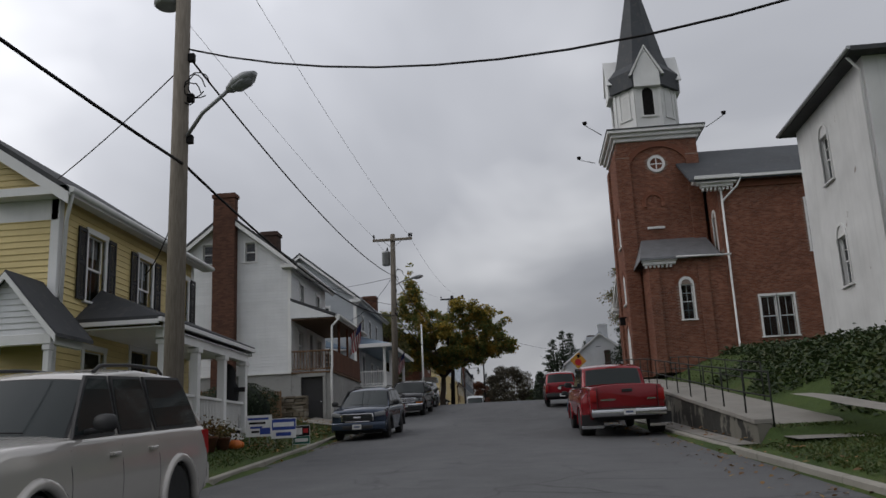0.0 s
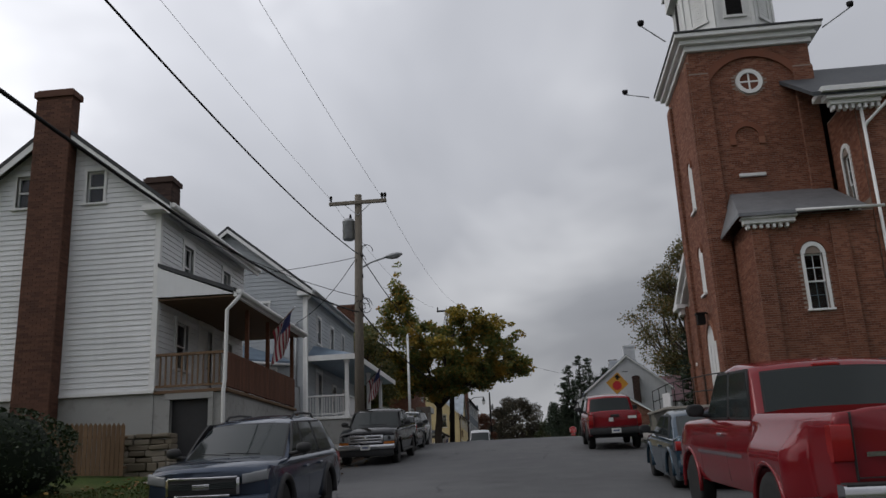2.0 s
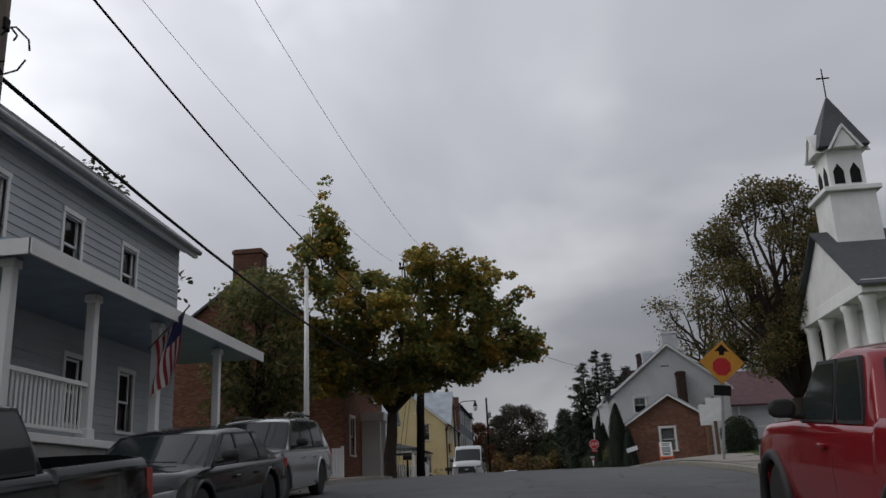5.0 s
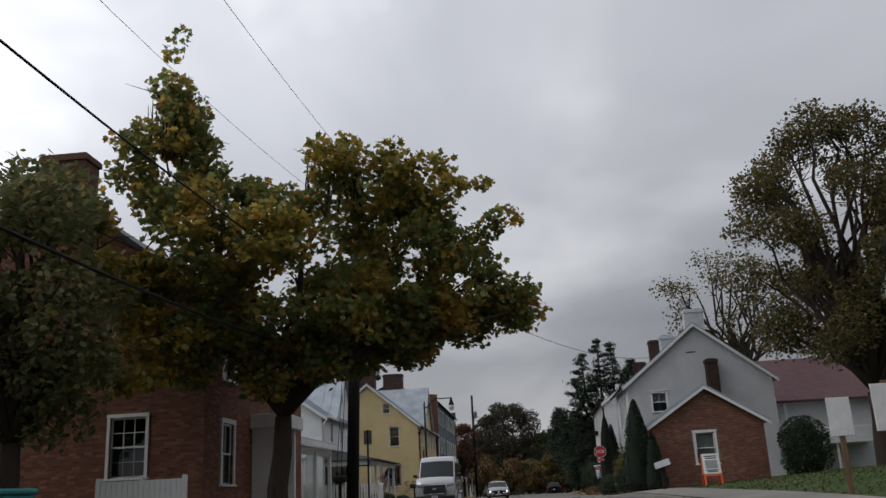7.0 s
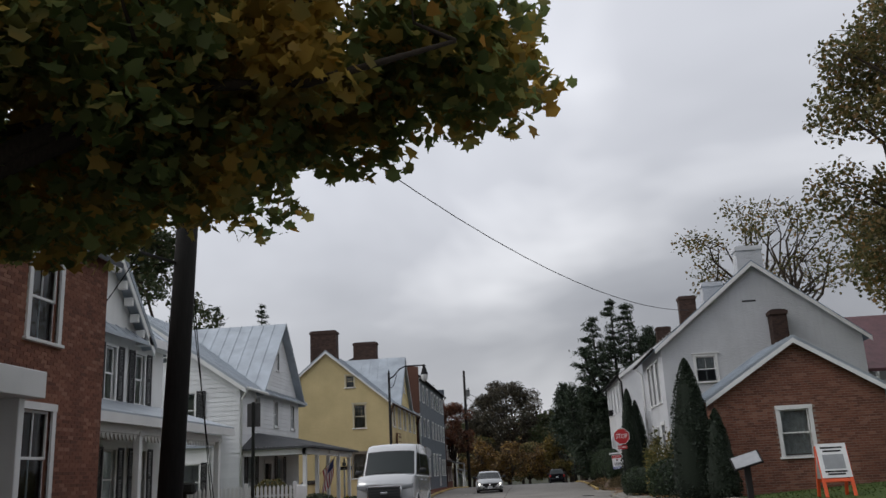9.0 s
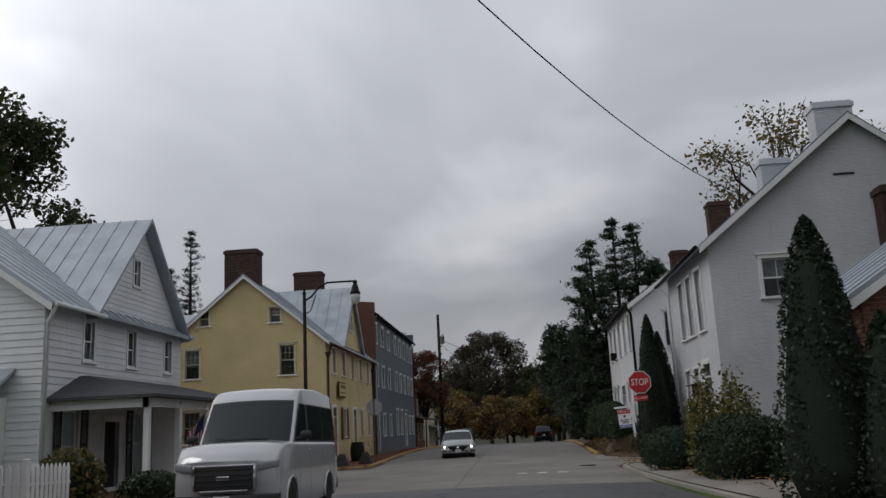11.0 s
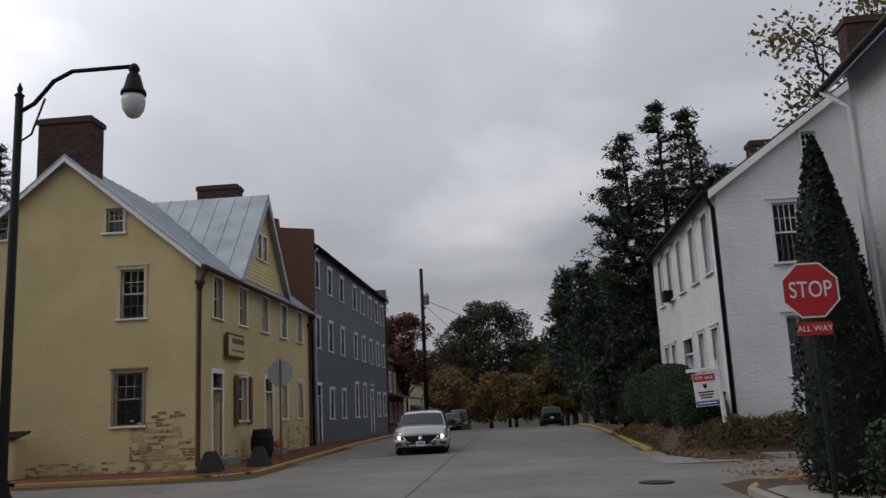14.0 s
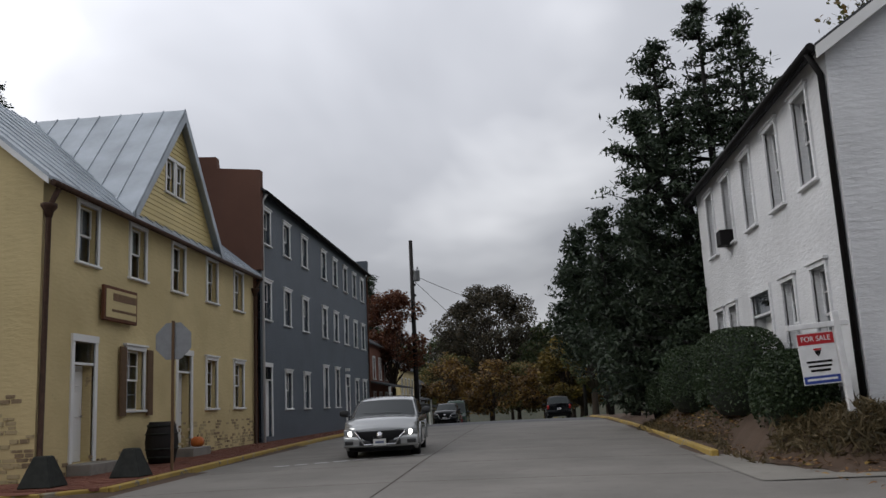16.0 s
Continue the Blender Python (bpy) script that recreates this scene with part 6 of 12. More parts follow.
# ---------------------------------------------------------------- rendered white hall beside the church
def stucco_hall():
    h = thing("hall", pose(0, 0, 0), "white rendered hall with pointed windows and flaking walls", "building")
    x0, x1, y0, y1, zb, ze = 9.9, 19.0, 23.2, 29.3, 3.0, 11.75
    w = Wall(h, (x0, y1, zb), "w", y1 - y0, ze - zb, M_STUCCO, thick=0.3)
    for u, z in ((2.05, 6.1), (2.3, 2.75)):
        window(w, u, z, 0.75, 1.5, rows=2, cols=2, casing=0.05, arch=True, recess=0.12, mat=M_STUCCO)
    finish(w)
    finish(Wall(h, (x0, y0, zb), "s", x1 - x0, ze - zb, M_STUCCO, thick=0.3))
    finish(Wall(h, (x1, y1, zb), "n", x1 - x0, ze - zb, M_STUCCO, thick=0.3))
    finish(Wall(h, (x1, y0, zb), "e", y1 - y0, ze - zb, M_STUCCO, thick=0.3))
    rf = bmesh.new()
    o = 0.45
    vv = [rf.verts.new(p) for p in ((x0 - o, y0 - o, ze), (x1 + o, y0 - o, ze), (x1 + o, y1 + o, ze), (x0 - o, y1 + o, ze), (x0 + 2.6, (y0 + y1) / 2, ze + 1.5), (x1 - 2.6, (y0 + y1) / 2, ze + 1.5),
                                  (x0 - o, y0 - o, ze - 0.14), (x1 + o, y0 - o, ze - 0.14), (x1 + o, y1 + o, ze - 0.14), (x0 - o, y1 + o, ze - 0.14))]
    for q in ((0, 1, 5, 4), (1, 2, 5), (2, 3, 4, 5), (3, 0, 4), (6, 7, 1, 0), (7, 8, 2, 1), (8, 9, 3, 2), (9, 6, 0, 3), (9, 8, 7, 6)):
        rf.faces.new([vv[i] for i in q])
    part("roof", rf, M_SHINGLE, h)
    gutter(h, (x0 - o - 0.05, y0 - o, ze - 0.05), (x0 - o - 0.05, y1 + o, ze - 0.07), M_GALV, 0.06)
    pipe(h, [(x0 - 0.4, y0 + 0.05, ze - 0.1), (x0 - 0.08, y0 + 0.1, ze - 0.5), (x0 - 0.08, y0 + 0.1, zb)], 0.045, M_STUCCO)


stucco_hall()


# ---------------------------------------------------------------- retaining wall, ramp and rails
def retaining_wall():
    w = tagged(new("retaining_wall"), "stained concrete retaining wall with flaking render", "wall", kind="structure")
    ys = [17.9 + (57 - 17.9) * i / 26 for i in range(27)]
    for a, b in zip(ys, ys[1:]):
        bm = bmesh.new()
        v = [bm.verts.new(p) for p in ((4.5, a, zr(a) - 0.3), (4.78, a, zr(a) - 0.3), (4.78, a, terrace(a) + 0.05), (4.5, a, terrace(a) + 0.05), (4.5, b, zr(b) - 0.3), (4.78, b, zr(b) - 0.3), (4.78, b, terrace(b) + 0.05), (4.5, b, terrace(b) + 0.05))]
        for q in ((0, 1, 2, 3), (4, 7, 6, 5), (0, 3, 7, 4), (1, 5, 6, 2), (3, 2, 6, 7)):
            bm.faces.new([v[i] for i in q])
        part("wall_segment", bm, M_WALLC, w)
        bm = bmesh.new()
        v = [bm.verts.new(p) for p in ((4.44, a, terrace(a) + 0.05), (4.84, a, terrace(a) + 0.05), (4.84, a, terrace(a) + 0.15), (4.44, a, terrace(a) + 0.15), (4.44, b, terrace(b) + 0.05), (4.84, b, terrace(b) + 0.05), (4.84, b, terrace(b) + 0.15), (4.44, b, terrace(b) + 0.15))]
        for q in ((0, 1, 2, 3), (4, 7, 6, 5), (0, 3, 7, 4), (1, 5, 6, 2), (3, 2, 6, 7), (0, 4, 5, 1)):
            bm.faces.new([v[i] for i in q])
        part("coping", bevel(bm, 0.012), M_CONC, w)


retaining_wall()
strip("ramp", 16.5, 46, 1.0, lambda y: 4.84, lambda y: 6.3, lambda y: (terrace(y) if y > 17.6 else ground_z(5.5, y)) + 0.05, M_CONC, "pale concrete ramp up to the church door", cols=3)


def pipe_rail(name, ys, x, label, hgt=0.95):
    r = thing(name, pose(x, ys[0], 0), label, "railing", "ramp railings")
    z = lambda y: (terrace(y) if y > 17.6 else terrace(17.6)) + 0.12
    for k in (hgt, hgt * 0.5):
        part("rail", tube(bmesh.new(), [(0, y - ys[0], z(y) + k) for y in ys], 0.019, 8), M_IRON, r)
    for y in ys:
        part("rail_post", tube(bmesh.new(), [(0, y - ys[0], z(y) - 0.1), (0, y - ys[0], z(y) + hgt)], 0.019, 8), M_IRON, r)


pipe_rail("ramp_railing", [17.3 + 2.05 * i for i in range(20)], 4.66, "dark iron pipe railing on the retaining wall")
pipe_rail("ramp_railing", [24.0 + 2.05 * i for i in range(8)], 6.3, "dark iron pipe railing along the ramp")

# ---------------------------------------------------------------- white chapel with columns
def chapel():
    h = thing("church", pose(0, 0, 0), "white wooden chapel with columns and a pointed steeple", "church")
    x0, x1, y0, y1, zb, ze, pk = 18.1, 31.0, 86.0, 96.8, 5.6, 14.2, 4.1
    w = Wall(h, (x0, y1, zb), "w", y1 - y0, ze - zb, M_TRIM, peak=pk)
    door(w, 4.6, 0.2, 1.6, 2.8, M_TRIM)
    finish(w)
    s = Wall(h, (x0, y0, zb), "s", x1 - x0, ze - zb, M_TRIM)
    for u in (2.5, 6.5, 10.5):
        window(s, u, 1.6, 1.1, 3.6, rows=3, cols=3)
    finish(s)
    finish(Wall(h, (x1, y1, zb), "n", x1 - x0, ze - zb, M_TRIM))
    finish(Wall(h, (x1, y0, zb), "e", y1 - y0, ze - zb, M_TRIM, peak=pk))
    c = (y0 + y1) / 2
    slope_roof(h, "roof", x0 - 1.6, x1, y0, y1, ze, ze + pk, "x", M_SLATE, 0.5)
    pg = bmesh.new()
    prism(pg, [(y0, ze), (y1, ze), (c, ze + pk)], x0 - 1.7, x0 - 1.4, "x")
    part("pediment", pg, M_TRIM, h)
    part("entablature", boxes((x0 - 1.8, x0 + 0.2, y0 - 0.2, y1 + 0.2, ze - 0.7, ze), bev=0.02), M_TRIM, h)
    for y in (y0 + 0.5, y0 + 3.4, y1 - 3.4, y1 - 0.5):
        part("column", lathe(bmesh.new(), [(0.52, zb), (0.52, zb + 0.3), (0.42, zb + 0.35), (0.36, ze - 1.1), (0.46, ze - 0.95), (0.46, ze - 0.7)], 18, m=Matrix.Translation((x0 - 1.3, y, 0))), M_TRIM, h)
    part("steps", boxes((x0 - 2.4, x0, y0, y1, zb - 0.6, zb), (x0 - 2.8, x0 - 2.4, y0 + 1, y1 - 1, zb - 0.6, zb - 0.25)), M_CONC, h)
    sx, sr = x0 + 0.3, 1.35
    st = part("steeple", boxes((sx - sr, sx + sr, c - sr, c + sr, ze + 2, 20.5), (sx - sr - 0.3, sx + sr + 0.3, c - sr - 0.3, c + sr + 0.3, 20.5, 20.8), (sx - sr + 0.3, sx + sr - 0.3, c - sr + 0.3, c + sr - 0.3, 20.8, 23.4), bev=0.03), M_TRIM, h, "white boarded steeple")
    def louvre(pts, a0, a1, ax):
        op = bmesh.new()
        prism(op, pts, a0, a1, ax)
        part("louvre", op, M_BLACK, st)
    for q in (-1, 1):
        for u0, ax, f in ((c, "x", sx), (sx, "y", c)):
            u = u0 + q * 0.48
            louvre([(u - 0.3, 21.1), (u + 0.3, 21.1), (u + 0.3, 21.9), (u, 22.4), (u - 0.3, 21.9)], f - sr + 0.27, f - sr + 0.3, ax)
    sp = bmesh.new()
    a = [sp.verts.new((sx + dx * 1.5, c + dy * 1.5, 23.4)) for dx, dy in ((-1, -1), (1, -1), (1, 1), (-1, 1))]
    t = sp.verts.new((sx, c, 27.3))
    for i in range(4):
        sp.faces.new((a[i], a[(i + 1) % 4], t))
    sp.faces.new(a[::-1])
    part("spire", sp, M_SLATE, h)
    for k in range(4):
        M = Matrix.Translation((sx, c, 0)) @ Matrix.Rotation(math.pi / 2 * k, 4, "Z")
        gb = bmesh.new()
        prism(gb, [(-0.7, 23.3), (0.7, 23.3), (0, 24.5)], -1.5, -0.9, "y")
        gg = part("gablet", gb, M_TRIM, h, m=M)
        rf = bmesh.new()
        prism(rf, [(-0.9, 23.15), (0, 24.55), (0, 24.75), (-1.05, 23.15)], -1.62, -0.6, "y")
        prism(rf, [(0.9, 23.15), (1.05, 23.15), (0, 24.75), (0, 24.55)], -1.62, -0.6, "y")
        part("gablet_roof", rf, M_TRIM, gg)
    part("finial_cross", boxes((sx - 0.03, sx + 0.03, c - 0.03, c + 0.03, 27.2, 29.2), (sx - 0.4, sx + 0.4, c - 0.03, c + 0.03, 28.5, 28.58)), M_IRON, h)


chapel()


# ---------------------------------------------------------------- brick shop wing and white house at the corner
def corner_house():
    h = thing("house", pose(0, 0, 0), "white painted corner house with brick chimneys", "house", "houses at the crossing")
    x0, x1, y0, y1, zb, ze, pk = 5.05, 13.75, 108.2, 114.9, 4.7, 11.4, 3.45
    s = Wall(h, (x0, y0, zb), "s", x1 - x0, ze - zb, M_WBRICK2, peak=pk, thick=0.3)
    window(s, 1.45, 5.0, 0.85, 1.1, rows=1, cols=2, casing=0.1, lintel=True, curtain=0.5)
    finish(s)
    w = Wall(h, (x0, y1, zb), "w", y1 - y0, ze - zb, M_WBRICK2, thick=0.3)
    for u in (1.9, 3.2, 4.65):
        window(w, u, 4.3, 0.82, 1.85, rows=2, cols=1, casing=0.07, recess=0.1)
    for u in (1.75, 3.1):
        window(w, u, 1.35, 0.82, 1.9, rows=2, cols=1, casing=0.07, recess=0.1)
    door(w, 4.6, 0.6, 0.95, 2.3, M_BLACK, 0.4, recess=0.15)
    finish(w)
    finish(Wall(h, (x1, y1, zb), "n", x1 - x0, ze - zb, M_WBRICK2, peak=pk, thick=0.3))
    finish(Wall(h, (x1, y0, zb), "e", y1 - y0, ze - zb, M_WBRICK2, thick=0.3))
    slope_roof(h, "roof", x0, x1, y0, y1, ze, ze + pk, "y", M_TINB, 0.3, 0.1)
    c = (x0 + x1) / 2
    k = pk / (x1 - c)
    rake(h, [((c, ze + pk + 0.06), (x1 + 0.3, ze + 0.06 - 0.3 * k), y0 - 0.28), ((x0 - 0.3, ze + 0.06 - 0.3 * k), (c, ze + pk + 0.06), y0 - 0.28)], 0.2, 0.03, M_TRIM)
    part("attic_slot", boxes((8.85, 9.45, y0 - 0.02, y0 - 0.004, 13.12, 13.19)), M_DARK, h)
    gutter(h, (x0 - 0.4, y0 - 0.3, ze - 0.2), (x0 - 0.4, y1 + 0.3, ze - 0.22), M_BLACK, 0.06)
    pipe(h, [(x0 - 0.4, y1 + 0.1, ze - 0.25), (x0 - 0.08, y1 - 0.1, ze - 0.6), (x0 - 0.08, y1 - 0.1, zb + 0.1)], 0.05, M_TRIM)
    chimney(h, 9.85, 10.5, 107.6, 108.17, zb, 12.6, M_SOOT)
    chimney(h, 9.5, 10.7, 110.7, 111.4, ze + 2.0, 16.3, M_WBRICK2)
    chimney(h, 8.0, 8.95, 112.0, 112.6, ze + 1, 14.9, M_WBRICK2)
    ln = part("wall_lantern", boxes((x0 - 0.36, x0 - 0.16, 110.55, 110.75, 7.0, 7.4), (x0 - 0.4, x0 - 0.12, 110.51, 110.79, 7.4, 7.46), (x0 - 0.28, x0, 110.63, 110.67, 7.46, 7.5), bev=0.012), M_BLACK, h)
    # brick wing with its own low gable
    bx0, bx1, by0, by1, be, bp = 4.75, 9.95, 97.2, 100.6, 8.25, 1.65
    b = Wall(h, (bx0, by0, zb), "s", bx1 - bx0, be - zb, M_MORTAR, peak=bp, name="wing_wall")
    window(b, 1.95, 1.62, 0.88, 1.42, rows=1, cols=1, casing=0.11, recess=0.05, curtain=0.95)
    finish(b)

    def sk(f, a, c2, z):
        u = (a + c2) / 2 - bx0
        if f == "s":
            return z > zb + b.top(u) or any(q[0] - 0.12 < u < q[1] + 0.12 and q[2] - 0.05 < z - zb < q[3] + 0.14 for q in b.holes)
        return z > be
    vs, fs = brick_stack(None, bx0, bx1, by0, by1, zb, be + bp, L=0.21, H=0.075, W=0.008, faces="sw", skip=sk)
    tagged(part("brickwork", quads("brickwork", vs, fs, M_BRICK2), None, h), kind="stuff")
    part("wing_wall", boxes((bx0, bx0 + 0.2, by0 + 0.2, by1, zb, be), (bx1 - 0.2, bx1, by0 + 0.2, by1, zb, be), (bx0 + 0.2, bx1 - 0.2, by1 - 0.2, by1, zb, be)), M_BRICK2, h)
    slope_roof(h, "roof", bx0, bx1, by0, by1, be, be + bp, "y", M_TIN, 0.28, 0.08, seams=0.5)
    cc = (bx0 + bx1) / 2
    kk = bp / (bx1 - cc)
    rake(h, [((cc, be + bp + 0.02), (bx1 + 0.28, be + 0.02 - 0.28 * kk), by0 - 0.27), ((bx0 - 0.28, be + 0.02 - 0.28 * kk), (cc, be + bp + 0.02), by0 - 0.27)], 0.15, 0.03, M_TRIM)
    # rear wing with a maroon roof and a deck
    finish(Wall(h, (13.75, 112.0, zb), "s", 8.0, 5.4, M_WBRICK2, name="rear_wall"))
    shed(h, "rear_roof", [(111.4, 10.0), (116.5, 13.2), (116.5, 13.4), (111.4, 10.15)], 13.0, 23.0, "x", M_TINR)
    part("deck", boxes((14.4, 20, 109.2, 112, 7.3, 7.45), (14.5, 14.62, 109.3, 109.42, zb, 9.8), (17.2, 17.32, 109.3, 109.42, zb, 9.8), (19.8, 19.92, 109.3, 109.42, zb, 9.8), (14.4, 20, 109.25, 109.33, 8.2, 8.3)), M_TRIM, h)


corner_house()


def painted_brick_house():
    h = thing("house", pose(0, 0, 0), "long white painted brick house with tall sash windows", "house", "houses at the crossing")
    x0, x1, y0, y1, zb, ze, pk = 5.0, 14.2, 124.3, 135.6, 4.7, 11.9, 3.2
    s = Wall(h, (x0, y0, zb), "s", x1 - x0, ze - zb, M_WBRICK, peak=pk, thick=0.3)
    for u in (1.44, 5.4):
        window(s, u, 5.08, 0.66, 1.6, rows=2, cols=4, casing=0.08, lintel=True, mat=M_WBRICK)
        window(s, u + 0.02, 2.15, 0.62, 1.5, rows=1, cols=2, casing=0.08, lintel=True, mat=M_WBRICK, curtain=1.0)
    window(s, 2.42, 7.8, 0.4, 0.8, rows=2, cols=3, casing=0.06, mat=M_WBRICK)
    finish(s)
    w = Wall(h, (x0, y1, zb), "w", y1 - y0, ze - zb, M_WBRICK, thick=0.3)
    for u in (9.38, 7.41, 5.27, 3.24, 1.24):
        window(w, u, 5.12, 0.8, 1.68, rows=2, cols=3, casing=0.08, lintel=True, mat=M_WBRICK, recess=0.14)
    for u in (9.29, 7.43, 2.66, 1.2):
        window(w, u, 1.85, 0.8, 1.7, rows=2, cols=3, casing=0.08, lintel=True, mat=M_WBRICK, recess=0.14)
    door(w, 4.95, 0.95, 1.5, 2.1, M_TRIM, 0.5, recess=0.25, trim=M_WBRICK)
    finish(w)
    # faint courses of the painted brick
    vs, fs = brick_stack(None, x0, x1, y0, y1, zb, ze + pk, L=0.42, H=0.15, W=0.004, faces="s", joint=0.012, skip=lambda f, a, b, z: z > zb + s.top((a + b) / 2 - x0) or any(q[0] - 0.2 < (a + b) / 2 - x0 < q[1] + 0.2 and q[2] - 0.1 < z - zb < q[3] + 0.2 for q in s.holes))
    tagged(part("brickwork", quads("brickwork", vs, fs, M_WBRICK), None, h), kind="stuff")
    finish(Wall(h, (x1, y1, zb), "n", x1 - x0, ze - zb, M_WBRICK, peak=pk, thick=0.3))
    finish(Wall(h, (x1, y0, zb), "e", y1 - y0, ze - zb, M_WBRICK, thick=0.3))
    slope_roof(h, "roof", x0, x1, y0, y1, ze, ze + pk, "y", M_SHINGLE, 0.22, 0.1)
    c = (x0 + x1) / 2
    k = pk / (x1 - c)
    rake(h, [((c, ze + pk + 0.05), (x1 + 0.22, ze + 0.05 - 0.22 * k), y0 - 0.2), ((x0 - 0.22, ze + 0.05 - 0.22 * k), (c, ze + pk + 0.05), y0 - 0.2)], 0.22, 0.03, M_TRIM)
    gutter(h, (x0 - 0.3, y0 - 0.2, ze - 0.1), (x0 - 0.3, y1 + 0.2, ze - 0.12), M_BLACK, 0.07)
    pipe(h, [(x0 - 0.3, y0 + 0.0, ze - 0.15), (x0 - 0.07, y0 + 0.12, ze - 0.5), (x0 - 0.07, y0 + 0.12, zb + 0.3)], 0.06, M_BLACK, label="black painted downpipe")
    chimney(h, 9.08, 10.1, 124.45, 125.1, ze + 1.8, 16.6, M_SOOT)
    chimney(h, 9.08, 10.1, 134.85, 135.45, ze + 2.0, 16.3, M_SOOT)
    ac = part("air_conditioner", boxes((x0 - 0.32, x0 + 0.1, 131.8, 132.25, 9.75, 10.15), bev=0.02), M_BLACK, h)


painted_brick_house()


# ---------------------------------------------------------------- white houses past the maple
def shutter_house():
    h = thing("house", pose(0, 0, 0), "white house with black shutters, bracketed gable and veranda", "house", "houses along the street")
    x0, xf, y0, y1, zb, ze = -20.5, -12.5, 87.0, 95.6, 5.2, 10.75
    e = Wall(h, (xf, y0, zb), "e", y1 - y0, ze - zb, M_TRIM, peak=0.0)
    for u in (1.2, 2.9, 4.75, 6.6):
        window(e, u, 3.55, 0.62, 1.45, rows=1, cols=1, casing=0.08, shutters=0.34, curtain=0.5)
    for u in (1.0, 4.9, 6.8):
        window(e, u, 0.6, 0.7, 1.6, rows=1, cols=1, casing=0.08, shutters=0.34)
    door(e, 2.9, 0.1, 1.0, 2.1, M_TRIM, 0.4)
    finish(e)
    s = Wall(h, (x0, y0, zb), "s", xf - x0, ze - zb, M_TRIM, peak=3.2)
    finish(s)
    finish(Wall(h, (xf, y1, zb), "n", xf - x0, ze - zb, M_TRIM, peak=3.2))
    slope_roof(h, "roof", x0, xf, y0, y1, ze, ze + 3.2, "y", M_TIN, 0.4, 0.1, seams=0.6)
    # cross gable to the street with its attic window
    gy0, gy1 = 87.4, 93.6
    g = Wall(h, (xf + 0.02, gy0, ze), "e", gy1 - gy0, 0.05, M_TRIM, peak=3.1, name="gable_wall")
    window(g, 2.75, 0.75, 0.62, 1.1, rows=1, cols=2, casing=0.08)
    finish(g)
    slope_roof(h, "roof", -17, xf, gy0, gy1, ze + 0.05, ze + 3.15, "x", M_TIN, 0.45, 0.1, seams=0.6)
    gc = (gy0 + gy1) / 2
    for sg in (-1, 1):
        bm = bmesh.new()
        prism(bm, [(gc, ze + 3.2), (gc + sg * 3.55, ze - 0.4), (gc + sg * 3.55, ze - 0.62), (gc, ze + 2.95)], xf + 0.38, xf + 0.42, "x")
        part("barge_board", bm, M_TRIM, h)
        for i in range(6):
            f = 0.25 + 0.6 * i / 5
            part("bracket", boxes((xf + 0.1, xf + 0.36, gc + sg * 3.4 * f - 0.06, gc + sg * 3.4 * f + 0.06, ze + 3.0 - 3.4 * f - 0.25, ze + 3.0 - 3.4 * f), bev=0.02), M_TRIM, h)
    part("cornice", boxes((xf, xf + 0.42, y0 - 0.4, gy0, ze - 0.3, ze - 0.05), (xf, xf + 0.42, gy1, y1 + 0.4, ze - 0.3, ze - 0.05)), M_TRIM, h)
    # veranda
    px = -10.6
    part("porch_floor", boxes((xf, px, y0, y1, zb - 0.3, zb + 0.05)), M_WOODG, h)
    shed(h, "porch_roof", [(xf, 8.65), (px + 0.35, 7.95), (px + 0.35, 8.05), (xf, 8.75)], y0 - 0.3, y1 + 0.3, "y", M_TIN)
    part("porch_fascia", boxes((px + 0.28, px + 0.38, y0 - 0.3, y1 + 0.3, 7.78, 8.0), (px - 0.08, px + 0.08, y0, y1, 7.6, 7.8)), M_TRIM, h)
    for y in (y0 + 0.2, y0 + 2.9, y0 + 5.6, y1 - 0.2):
        post(h, px, y, zb + 0.05, 7.7, 0.16, M_TRIM)
    br = bmesh.new()
    for i in range(40):
        yy = y0 + 0.2 + i * 0.2
        prism(br, [(yy, 7.6), (yy + 0.2, 7.6), (yy + 0.1, 7.44)], px - 0.02, px + 0.02, "x")
    part("fretwork", br, M_TRIM, h)


shutter_house()


